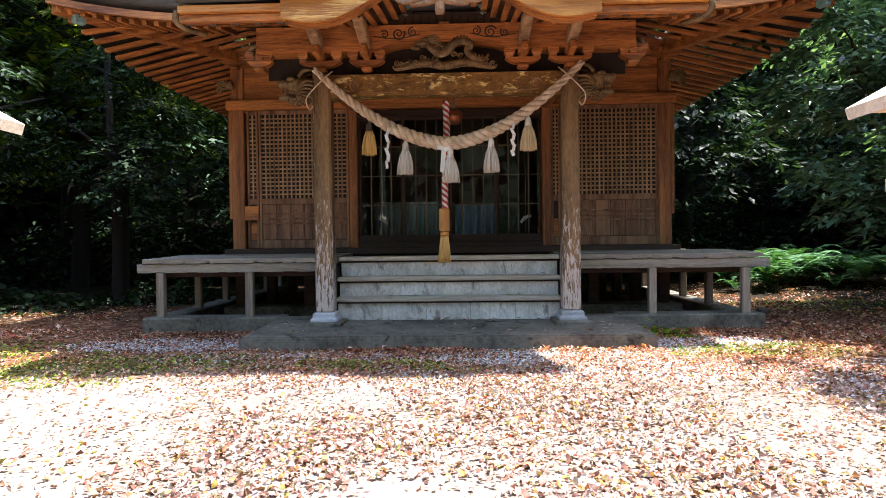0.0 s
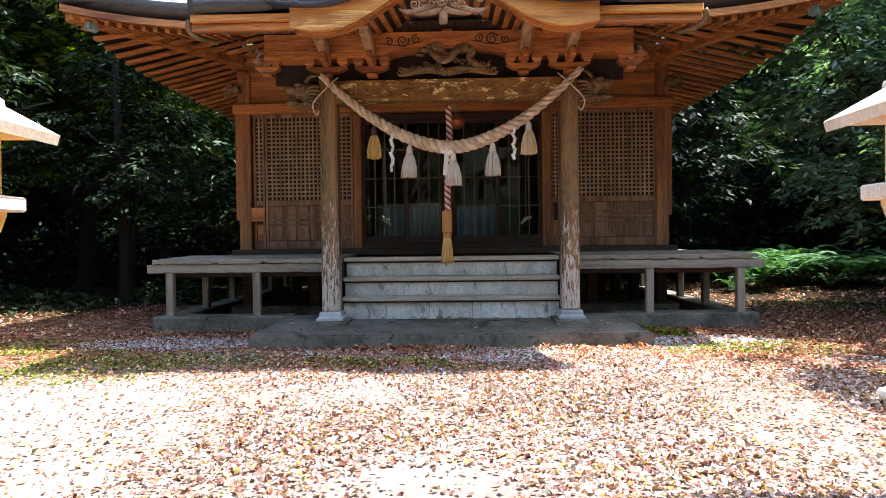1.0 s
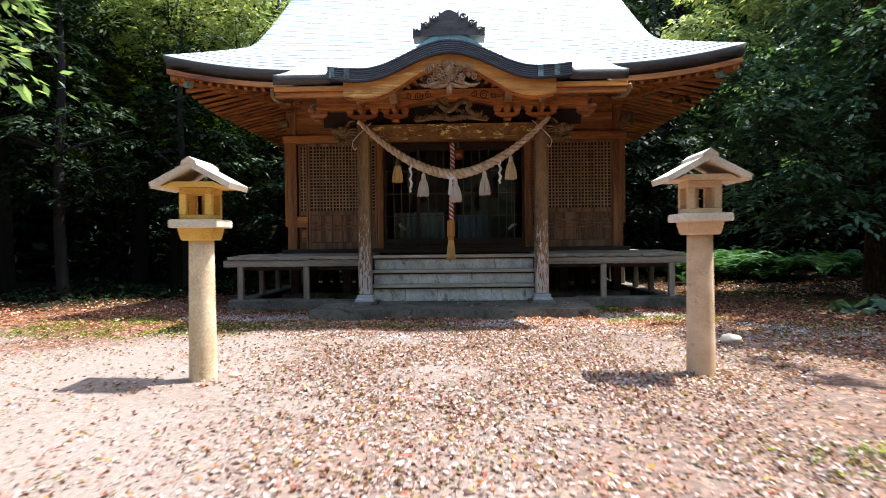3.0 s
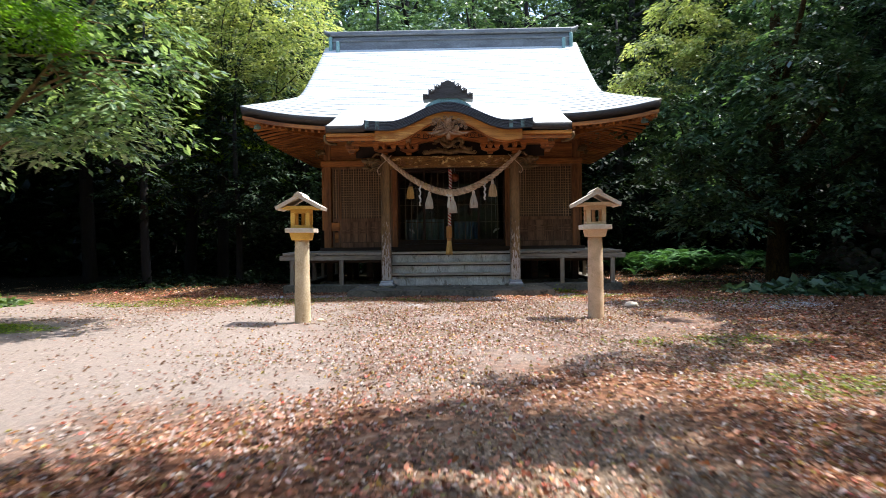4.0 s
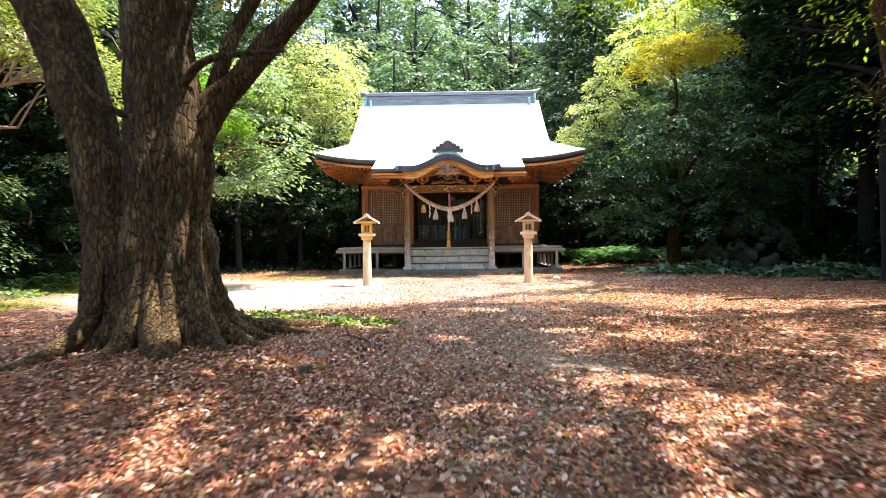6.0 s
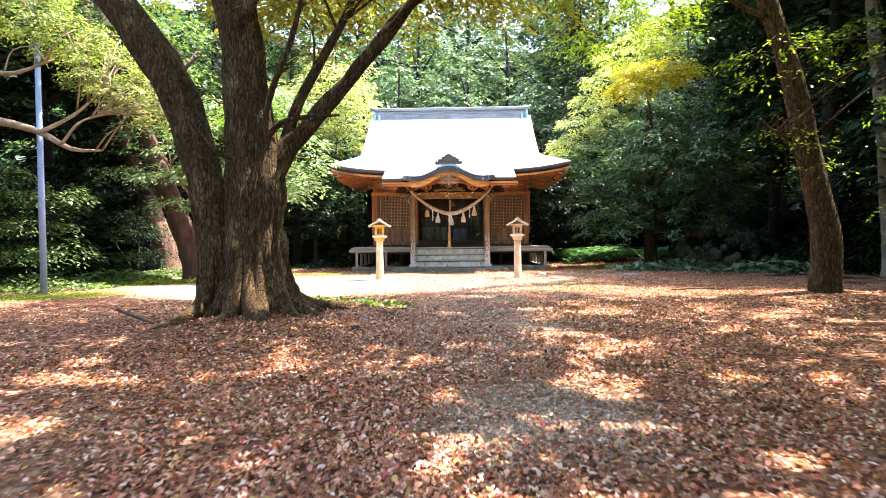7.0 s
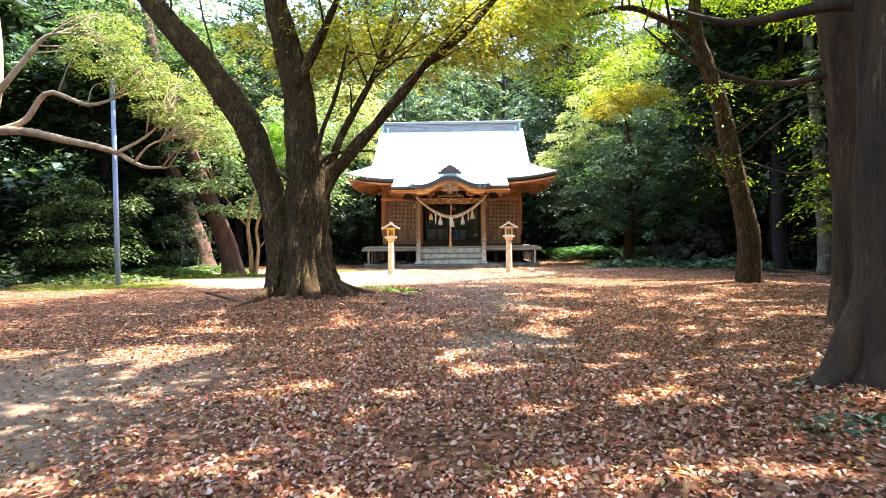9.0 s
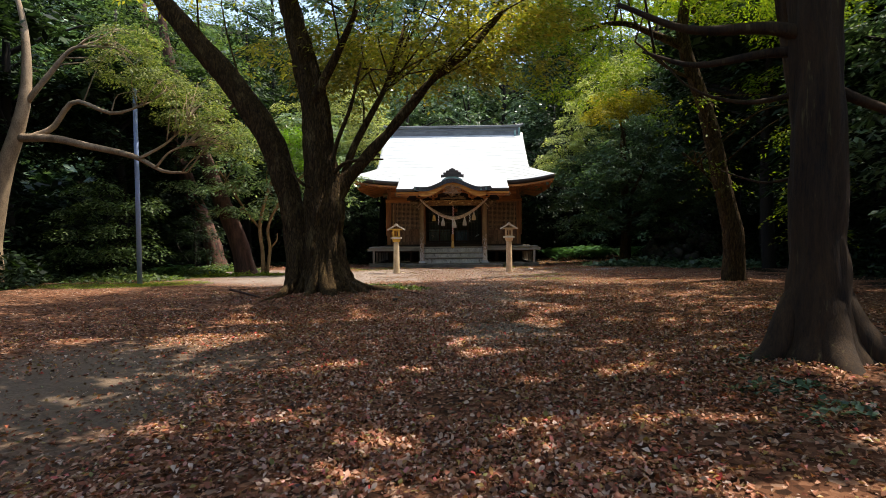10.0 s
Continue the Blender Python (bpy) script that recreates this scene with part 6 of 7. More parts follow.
tree("leaning_tree", "slender leaning tree with mottled bark and arching boughs", [
    [(fx + 0.05, fy, -0.2, 0.46), (fx + 0.03, fy, 0.3, 0.37), (fx, fy, 1.3, 0.33), (fx - 0.22, fy, 2.3, 0.29), (fx - 0.62, fy, 4.2, 0.25), (fx - 1.2, fy, 6.0, 0.20), (fx - 1.15, fy, 7.2, 0.15), (fx - 0.9, fy, 9.0, 0.07)],
    [(fx - 1.15, fy, 5.9, 0.15), (fx - 1.9, fy, 6.25, 0.12), (fx - 2.8, fy + 0.1, 6.6, 0.09), (fx - 4.2, fy + 0.3, 6.45, 0.05), (fx - 5.2, fy + 0.4, 6.9, 0.02)],
    [(fx - 0.9, fy, 5.1, 0.07), (fx - 1.7, fy - 0.2, 5.4, 0.055), (fx - 2.5, fy - 0.3, 6.0, 0.03)],
    [(fx - 0.1, fy, 2.0, 0.04), (fx - 0.5, fy - 0.25, 2.4, 0.026), (fx - 1.1, fy - 0.4, 3.0, 0.010)],
    [(fx - 1.0, fy, 6.8, 0.10), (fx - 0.2, fy, 7.6, 0.08), (fx + 1.2, fy - 0.2, 8.4, 0.04)],
], [(fx - 1.1, fy - 0.4, 3.0, 0.5, 0.5, 0.3), (fx - 0.45, fy - 0.3, 2.4, 0.35, 0.35, 0.25), (fx - 3.4, fy + 0.3, 7.4, 2.2, 2.4, 1.0), (fx - 1.0, fy, 8.9, 2.8, 2.8, 1.4), (fx + 1.4, fy - 0.3, 8.0, 2.4, 2.6, 1.5), (fx - 1.5, fy - 1.5, 4.0, 0.8, 0.7, 0.4), (fx - 2.2, fy - 2.4, 7.6, 1.8, 1.6, 0.8), (fx + 0.9, fy - 1.0, 4.4, 0.75, 0.6, 0.16)],
    480, 44, leaf_lime, bark_a, 13, (0.085, 0.038), sides=36, flute=0.04, twigs=26, ridges=0.025, slim=0.74)
lean = bpy.data.objects["leaning_tree"]
part("bough_leaves", leaves("bough_leaves", thinned(crown_spots([(fx - 4.6, fy + 0.6, 6.9, 1.4, 1.2, 0.5), (fx - 3.0, fy + 0.3, 7.1, 1.4, 1.2, 0.5), (fx - 1.7, fy - 0.4, 7.2, 1.2, 1.2, 0.5), (fx + 0.4, fy + 0.2, 7.4, 1.4, 1.4, 0.6), (fx - 2.6, fy + 1.6, 6.2, 1.0, 0.8, 0.4), (fx - 4.4, fy - 0.6, 6.0, 1.2, 0.9, 0.4), (fx - 3.4, fy + 1.4, 5.4, 1.2, 1.0, 0.45), (fx + 1.6, fy - 0.6, 6.2, 1.0, 0.8, 0.25), (fx + 0.9, fy - 0.9, 3.6, 0.6, 0.5, 0.14)], 620, 42, 94, 0.36)), 0.085, 0.037, leaf_lime, 0.5, 94), None, lean)
part("top_leaves", leaves("top_leaves", thinned(canopy_spots(5.0, 13.0, -17.0, -3.4, 10.4, 95, 1.0, per=250, hole=(5.4, 12.0, -12.6, -6.4))), 0.21, 0.12, leaf_lime, 0.8, 95), None, lean)
# unseen leaf sheet added to shade the ground beside the hall
part("top_leaves", leaves("top_leaves", thinned(canopy_spots(5.4, 11.0, -3.6, 0.5, 10.4, 106, 1.0, per=250)), 0.21, 0.12, leaf_lime, 0.8, 106), None, lean)
# reddish trunks behind the pole
for px, py, lean, r, sd in ((-9.9, -0.9, -1.3, 0.34, 21), (-7.6, -4.1, -1.35, 0.32, 22)):
    tree("cedar_tree", "tall reddish-barked cedar leaning over the clearing", [
        [(px + 0.12, py, -0.2, r * 1.5), (px, py, 0.35, r * 1.12), (px - 0.25, py, 1.3, r), (px + lean, py, 4.1, r * 0.8), (px + lean * 1.9, py - 0.3, 8.0, r * 0.5), (px + lean * 2.1, py - 0.3, 11.0, 0.1)],
        [(px + lean * 1.2, py, 5.0, 0.12), (px + lean * 1.0 + 1.0, py - 0.6, 5.8, 0.08), (px + lean + 2.0, py - 1.0, 6.4, 0.03)],
    ], [(px + lean * 1.8, py - 0.4, 9.0, 2.2, 2.2, 1.6), (px + lean * 1.3 + 0.6, py - 0.6, 6.8, 1.9, 1.9, 0.9)],
        240, 30, leaf_mid, bark_red, sd, (0.13, 0.055), flute=0.07, twigs=12)
# small pale-stemmed tree at the clearing's edge, with broad bright leaves
sx, sy = -6.75, -4.6
tree("pale_stemmed_tree", "small tree with several pale stems and glossy broad leaves", [
    [(sx, sy, -0.1, 0.13), (sx - 0.02, sy, 0.8, 0.10), (sx - 0.1, sy, 1.7, 0.09), (sx + 0.1, sy, 2.6, 0.075), (sx + 0.5, sy, 3.8, 0.05), (sx + 0.7, sy, 5.0, 0.02)],
    [(sx + 0.12, sy, -0.1, 0.10), (sx + 0.25, sy, 0.9, 0.08), (sx + 0.2, sy, 1.7, 0.07), (sx + 0.75, sy - 0.1, 2.7, 0.05), (sx + 1.6, sy - 0.2, 3.6, 0.02)],
    [(sx - 0.08, sy, 1.6, 0.06), (sx - 0.6, sy - 0.1, 2.3, 0.05), (sx - 1.3, sy - 0.2, 3.4, 0.02)],
    [(sx + 0.25, sy, 0.9, 0.05), (sx + 0.5, sy, 1.2, 0.035), (sx + 0.52, sy, 1.45, 0.02)],
], [(sx + a, sy + 0.35 * math.sin(7 * a), z, 0.72, 0.75, 0.20) for a, z in ((-1.35, 3.1), (-0.15, 4.35), (-0.35, 3.2), (2.4, 4.95), (2.1, 4.1), (2.7, 3.45), (2.55, 2.85), (1.7, 2.55), (0.5, 2.65), (-0.85, 2.25), (-1.15, 3.9), (1.6, 5.4), (-1.5, 5.15), (0.3, 5.2), (1.2, 3.5), (0.9, 4.4), (-2.4, 4.5), (-2.5, 3.3))],
    330, 36, leaf_gloss, bark_tan, 31, (0.15, 0.062), flute=0.0, sides=10, twigs=30, spread=0.42, slim=0.72)
part("young_leaves", leaves("young_leaves", crown_spots([(-5.1, -5.4, 3.9, 0.5, 0.45, 0.35), (-5.75, -5.3, 4.45, 0.5, 0.45, 0.3), (-5.3, -5.3, 4.9, 0.5, 0.4, 0.3)], 110, 42, 39, 0.26), 0.10, 0.03, leaf_young, 0.5, 39), None, bpy.data.objects["pale_stemmed_tree"], "bright lime-green feathery young leaves")
# pale-branched tree reaching in over the clearing
ax, ay = -12.2, -9.2
tree("pale_branched_tree", "low-branched tree with smooth pale crooked boughs", [
    [(ax - 0.9, ay, -0.2, 0.34), (ax - 0.9, ay, 1.2, 0.27), (ax - 0.5, ay, 3.2, 0.23), (ax - 0.1, ay, 4.35, 0.20), (ax + 0.2, ay, 5.6, 0.15), (ax + 0.2, ay, 7.2, 0.1), (ax - 0.1, ay, 8.6, 0.05)],
    [(ax - 0.2, ay, 4.2, 0.13), (ax + 1.0, ay - 0.1, 4.15, 0.11), (ax + 1.9, ay, 3.95, 0.10), (ax + 3.2, ay + 0.1, 3.65, 0.075), (ax + 4.1, ay, 3.2, 0.05), (ax + 4.8, ay, 3.15, 0.02)],
    [(ax + 0.3, ay, 4.2, 0.10), (ax + 0.9, ay + 0.1, 4.5, 0.085), (ax + 1.6, ay, 5.2, 0.07), (ax + 2.7, ay, 4.85, 0.05), (ax + 3.8, ay, 5.15, 0.02)],
    [(ax + 0.2, ay, 5.2, 0.09), (ax + 0.9, ay, 6.0, 0.075), (ax + 1.6, ay, 6.7, 0.05), (ax + 2.6, ay - 0.1, 6.7, 0.02)],
    [(ax + 3.4, ay, 3.55, 0.05), (ax + 4.1, ay + 0.2, 4.0, 0.035), (ax + 4.7, ay + 0.3, 4.6, 0.015)],
    [(ax + 3.9, ay, 3.3, 0.035), (ax + 4.4, ay - 0.2, 3.7, 0.025), (ax + 5.0, ay - 0.3, 3.9, 0.01)],
], [(ax + 3.0, ay + 0.2, 6.3, 1.0, 0.9, 0.45), (ax + 3.9, ay + 0.3, 5.7, 0.9, 0.9, 0.45), (ax + 4.8, ay + 0.2, 5.0, 0.85, 0.9, 0.42), (ax + 5.6, ay + 0.2, 4.4, 0.8, 0.8, 0.4), (ax + 6.2, ay + 0.1, 3.9, 0.6, 0.7, 0.3), (ax + 2.9, ay + 0.3, 7.1, 0.7, 0.8, 0.35), (ax + 4.4, ay + 1.2, 5.8, 1.0, 1.0, 0.4)],
    260, 58, leaf_bough, bark_pale, 32, (0.085, 0.040), flute=0.0, sides=12, twigs=70, spread=0.30)

# broad evergreen beside the hall, sun on its top painted in yellow-green leaves
ox, oy = 7.9, 2.3
broad = tree("broad_evergreen", "broad dark evergreen beside the hall, sun on its top painted yellow-green", [
    [(0, 0, -0.2, 0.30), (0, 0, 0.8, 0.24), (0.1, 0.1, 2.4, 0.2), (-0.1, 0, 4.4, 0.15), (0, 0, 7.2, 0.09), (0.1, 0, 9.2, 0.03)],
    [(0, 0, 1.6, 0.1), (-1.2, -0.4, 2.4, 0.07), (-2.4, -0.6, 3.2, 0.03)],
    [(0, 0, 1.9, 0.1), (1.2, -0.5, 2.7, 0.07), (2.3, -0.6, 3.5, 0.03)],
    [(0, 0, 2.6, 0.1), (0.2, -1.2, 3.5, 0.07), (0.2, -2.2, 4.0, 0.03)],
    [(0, 0, 4.2, 0.09), (-0.5, -1.8, 5.3, 0.06), (-1.1, -3.4, 6.0, 0.04), (-1.4, -4.4, 6.3, 0.015)],
], [(-1.6, -0.4, 2.6, 1.5, 1.5, 0.95), (1.6, -0.5, 3.0, 1.7, 1.5, 1.0), (0.0, -1.4, 3.4, 1.8, 1.3, 1.0), (-1.7, -0.2, 4.3, 1.4, 1.5, 0.9), (1.7, 0, 4.8, 1.8, 1.7, 1.0), (-0.2, -0.6, 5.2, 1.8, 1.7, 0.9), (3.4, 0.2, 3.6, 1.4, 1.4, 1.0), (-1.5, -0.9, 1.7, 1.3, 1.1, 0.6), (0.7, -1.3, 1.9, 1.5, 1.1, 0.7), (2.9, -0.6, 2.7, 1.2, 1.0, 0.45), (-2.6, -0.5, 3.5, 0.9, 1.0, 0.7), (-3.5, -0.3, 3.9, 0.6, 0.6, 0.4), (-2.4, -1.0, 2.6, 0.7, 0.7, 0.4), (-1.2, -1.2, 6.0, 0.7, 0.7, 0.4), (-0.6, -2.5, 4.5, 1.5, 1.1, 0.9), (1.8, -2.7, 4.3, 1.6, 1.1, 0.9)],
    390, 84, leaf_shade, bark_a, 35, (0.16, 0.075), at=(ox, oy, 0), sides=12, twigs=24, spread=0.40)
# pale leaf colour stands in for direct sun on flank and top
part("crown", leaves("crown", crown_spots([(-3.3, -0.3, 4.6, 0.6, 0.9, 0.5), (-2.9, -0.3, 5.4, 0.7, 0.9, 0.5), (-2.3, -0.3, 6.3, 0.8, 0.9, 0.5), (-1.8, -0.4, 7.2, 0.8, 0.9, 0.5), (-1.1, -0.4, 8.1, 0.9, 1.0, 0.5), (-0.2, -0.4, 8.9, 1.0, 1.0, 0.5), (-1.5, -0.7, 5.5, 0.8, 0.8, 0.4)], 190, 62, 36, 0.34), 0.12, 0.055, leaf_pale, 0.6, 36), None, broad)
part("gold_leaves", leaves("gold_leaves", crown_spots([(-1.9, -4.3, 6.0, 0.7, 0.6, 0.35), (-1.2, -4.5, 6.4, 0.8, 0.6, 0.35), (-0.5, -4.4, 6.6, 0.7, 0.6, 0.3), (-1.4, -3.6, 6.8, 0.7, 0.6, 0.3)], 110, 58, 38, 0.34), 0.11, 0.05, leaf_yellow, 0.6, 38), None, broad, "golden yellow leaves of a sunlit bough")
part("crown", leaves("crown", crown_spots([(1.6, -0.2, 6.4, 1.5, 1.3, 0.7), (2.0, 0, 7.8, 1.4, 1.3, 0.6), (0.3, 0.3, 7.2, 1.2, 1.0, 0.6)], 90, 60, 40, 0.40), 0.15, 0.07, leaf_shade, 0.6, 40), None, broad)
lx, ly = -3.9, 6.2
tall = tree("lime_leafed_tree", "tall pale yellow-green tree close behind the hall", [
    [(0, 0, -0.2, 0.24), (0, 0, 1.2, 0.19), (0.1, 0.1, 3.4, 0.15), (-0.1, 0, 6.4, 0.1), (0, 0, 9.2, 0.03)],
    [(0, 0, 3.0, 0.08), (1.0, -0.4, 3.9, 0.05), (1.7, -0.5, 4.6, 0.02)],
    [(0, 0, 3.6, 0.08), (-1.4, -0.8, 5.0, 0.05), (-2.8, -1.2, 6.2, 0.02)],
], [(-0.9, -1.4, 5.8, 1.2, 1.2, 0.7), (-2.7, -1.3, 6.2, 1.5, 1.3, 0.8), (-0.8, -1.5, 6.9, 1.3, 1.2, 0.8), (-2.4, -1.2, 7.0, 1.7, 1.5, 0.9), (-1.2, -1.4, 8.3, 1.6, 1.5, 1.0), (-3.7, -1.6, 7.5, 1.2, 1.2, 0.8)],
    420, 34, leaf_pale, bark_wood, 37, (0.14, 0.06), at=(lx, ly, 0), sides=12, twigs=14)

# forest trees: a few kinds, repeated round the clearing
def wood_tree(name, label, tall, wide, low, leaf, bark, seed, clumps=240, per=32, size=(0.235, 0.105)):
    rr = random.Random(seed)
    stems = [[(0, 0, -0.4, 0.26), (0.05, 0, 0.4, 0.2), (0.1, 0.05, tall * 0.3, 0.17), (-0.1, 0.1, tall * 0.6, 0.12), (0, 0, tall * 0.92, 0.04)]]
    for i in range(6):
        a, h = rr.uniform(0, 6.28), tall * rr.uniform(0.3, 0.75)
        w = wide * rr.uniform(0.5, 0.85)
        stems.append([(0, 0, h, 0.09), (0.5 * w * math.cos(a), 0.5 * w * math.sin(a), h + 0.5, 0.06), (w * math.cos(a), w * math.sin(a), h + 0.9, 0.02)])
    blobs = []
    for i in range(9):
        a, h = rr.uniform(0, 6.28), low + (tall - low) * (i + 0.5) / 9
        k = math.sin(math.pi * (0.25 + 0.72 * (h - low) / (tall - low)))
        q = wide * 0.55 * k * rr.uniform(0.5, 1)
        blobs.append((q * math.cos(a), q * math.sin(a), h, wide * 0.62 * k, wide * 0.62 * k, (tall - low) * 0.13))
    return tree(name, label, stems, blobs, clumps, per, leaf, bark, seed, size, sides=9, flute=0.03, group="trees of the surrounding wood", spread=0.5)


KINDS = [
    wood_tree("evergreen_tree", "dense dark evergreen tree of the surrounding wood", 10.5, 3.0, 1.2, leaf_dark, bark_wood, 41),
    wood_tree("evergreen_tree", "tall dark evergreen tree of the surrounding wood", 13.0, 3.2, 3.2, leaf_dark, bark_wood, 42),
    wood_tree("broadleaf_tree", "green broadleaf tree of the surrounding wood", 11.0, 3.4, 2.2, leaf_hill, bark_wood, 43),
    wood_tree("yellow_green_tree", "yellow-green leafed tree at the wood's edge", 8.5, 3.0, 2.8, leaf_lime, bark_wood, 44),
]
PLACES = [
    # kind, x, y, turn, size: behind the shrine
    (1, -10.5, 9.6, 10, 1.05), (2, -5.4, 9.6, 80, 0.95), (2, -2.8, 10.5, 140, 1.0), (2, 0.8, 11.5, 200, 1.0), (2, 3.6, 10.4, 30, 0.9), (1, 7.0, 11.5, 300, 1.0), (2, 10.2, 10.0, 20, 1.0),
    (1, -13.0, 12.5, 60, 1.1), (2, -6.8, 13.5, 250, 1.05), (2, -2.0, 15.0, 100, 1.1), (2, 3.2, 15.0, 170, 1.1), (1, 8.6, 14.5, 220, 1.15), (0, 13.5, 13.5, 90, 1.1),
    (2, -10.5, 18.5, 15, 1.2), (2, -4.6, 19.5, 75, 1.2), (2, 1.0, 19.5, 135, 1.2), (2, 6.4, 19.5, 195, 1.25), (2, 12.0, 19.0, 255, 1.2), (2, 0.0, 25.0, 35, 1.4), (2, -7.0, 25.0, 95, 1.4), (2, 7.5, 25.5, 155, 1.4), (2, -15.0, 24.0, 200, 1.4), (2, 16.0, 24.0, 255, 1.4), (2, -9.5, 30.5, 60, 1.7), (2, -3.5, 31.0, 20, 1.75), (2, 3.5, 31.0, 140, 1.75), (2, 10.0, 30.5, 220, 1.7),
    # edge trees on either side of the shrine
    (3, -8.8, 7.4, 0, 1.0), (1, -5.8, 3.7, 70, 0.46), (1, -7.7, 2.5, 190, 0.54), (1, -10.4, 4.6, 210, 0.95), (1, -7.4, 6.6, 45, 0.9), (1, -11.8, 1.4, 45, 0.9),
    (0, 5.6, 8.4, 240, 0.8), (1, 13.6, 4.2, 320, 1.25), (1, 13.2, 0.2, 20, 1.2), (1, 11.8, -3.2, 140, 1.15), (2, 9.6, 9.4, 60, 0.8), (0, 12.6, 5.6, 15, 0.9), (0, 15.2, 7.6, 110, 1.0),
    # one side of the clearing
    (0, 15.6, -1.5, 70, 1.2), (1, 16.2, 2.4, 130, 1.3), (0, 14.6, -5.2, 190, 1.2), (1, 16.4, -6.6, 250, 1.2), (0, 16.2, -8.0, 310, 1.2), (2, 11.2, -13.0, 15, 1.0), (0, 14.0, -12.4, 75, 1.0), (1, 11.0, -17.6, 135, 1.0), (0, 14.6, -17.0, 195, 1.0), (2, 10.4, -22.5, 255, 0.95), (0, 13.6, -23.0, 320, 1.0), (1, 18.5, -3.0, 30, 1.15), 
    # the other side
    (0, -12.6, -3.4, 40, 0.95), (1, -14.2, 0.6, 100, 1.05), (0, -14.6, -6.4, 160, 1.0), (1, -15.4, -11.6, 220, 1.05), (0, -13.6, -14.4, 280, 0.95), (2, -11.6, -18.0, 340, 1.0), (0, -14.4, -19.4, 25, 1.05), (2, -11.0, -23.6, 85, 1.0), (1, -18.0, -3.0, 145, 1.15), (0, -18.6, -9.0, 205, 1.15), (0, -17.0, 5.5, 325, 1.1),
    # behind the start of the path
    (2, -6.5, -32.0, 50, 1.0), (1, -1.0, -34.0, 110, 1.0), (2, 4.5, -32.0, 170, 1.0), (0, 9.5, -29.5, 230, 1.0), (0, -11.5, -29.5, 290, 1.0),
]
used = set()
for k, x, y, turn, size in PLACES:
    at = pose(x, y, ground_height(x, y) - 0.05, 0, 0, turn) @ Matrix.Scale(size, 4)
    if k in used:
        copy_thing(KINDS[k], at)
    else:
        used.add(k)
        KINDS[k].matrix_basis = at
# leaf sheets of no particular tree, added to darken the wood below
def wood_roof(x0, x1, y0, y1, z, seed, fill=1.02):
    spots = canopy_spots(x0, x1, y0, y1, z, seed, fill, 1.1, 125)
    tagged(part("leaf_canopy", leaves("leaf_canopy", spots, 0.36, 0.20, leaf_dark, 0.75, seed), None), "dark leaf canopy added over the wood to keep light out", "leaf canopy", kind="stuff")


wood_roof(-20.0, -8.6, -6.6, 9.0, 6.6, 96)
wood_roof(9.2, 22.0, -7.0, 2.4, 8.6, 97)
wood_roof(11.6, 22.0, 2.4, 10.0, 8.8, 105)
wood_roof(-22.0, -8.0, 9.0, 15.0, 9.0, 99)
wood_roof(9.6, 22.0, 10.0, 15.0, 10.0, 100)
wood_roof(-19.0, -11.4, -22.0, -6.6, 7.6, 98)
tree("pale_trunked_tree", "slim tree with lichen-pale trunk at the wood's edge", [[(0, 0, -0.2, 0.24), (0, 0, 0.8, 0.2), (-0.2, 0, 4.0, 0.17), (-0.55, 0, 7.6, 0.13), (-0.7, 0, 10.5, 0.05)], [(-0.2, 0, 4.2, 0.06), (0.8, -0.2, 5.0, 0.04), (1.5, -0.3, 5.6, 0.02)]],
     [(-0.6, 0, 9.6, 2.0, 2.0, 1.2), (-0.9, -0.5, 6.4, 1.4, 1.2, 0.4)], 150, 28, leaf_lime, bark_mottled, 51, (0.15, 0.07), at=(12.1, -5.3, ground_height(12.1, -5.3)), flute=0.0, twigs=10, slim=1.15)

tree("leafy_shrub", "full green leafy shrub under the wood's edge", [[(0, 0, -0.1, 0.07), (0.1, 0, 1.0, 0.05), (0.0, 0.1, 2.4, 0.02)], [(0, 0, 0.3, 0.04), (-0.7, 0, 1.0, 0.025), (-1.2, 0, 1.9, 0.01)], [(0, 0, 0.3, 0.04), (0.7, -0.1, 1.1, 0.025), (1.1, -0.1, 2.1, 0.01)]],
     [(dx, dy, z, 0.75, 0.6, 0.26) for dx, dy, z in ((-1.0, -0.3, 0.8), (0.2, -0.5, 0.9), (1.1, -0.2, 1.0), (-0.6, -0.4, 1.6), (0.6, -0.4, 1.7), (-1.1, 0.1, 2.2), (0.1, -0.2, 2.4), (1.0, 0.1, 2.4), (-0.3, 0.1, 3.1))],
     190, 44, leaf_mid, bark_wood, 53, (0.125, 0.055), at=(-11.5, -6.2, ground_height(-11.5, -6.2)), sides=8, flute=0.0, twigs=10)
tree("dark_shrub", "dark small-leaved shrub beside the reddish cedars", [[(0, 0, -0.1, 0.05), (0.1, 0, 0.8, 0.04), (0.0, 0.1, 1.7, 0.015)], [(0, 0, 0.2, 0.03), (-0.5, 0, 0.9, 0.02), (-0.7, 0, 1.4, 0.01)]],
     [(dx, 0.0, z, 0.55, 0.5, 0.2) for dx, z in ((-0.6, 0.7), (0.5, 0.8), (-0.5, 1.4), (0.4, 1.5), (0.0, 2.0))],
     90, 36, leaf_dark, bark_wood, 54, (0.10, 0.045), at=(-9.9, -3.2, ground_height(-9.9, -3.2)), sides=8, flute=0.0, twigs=6)
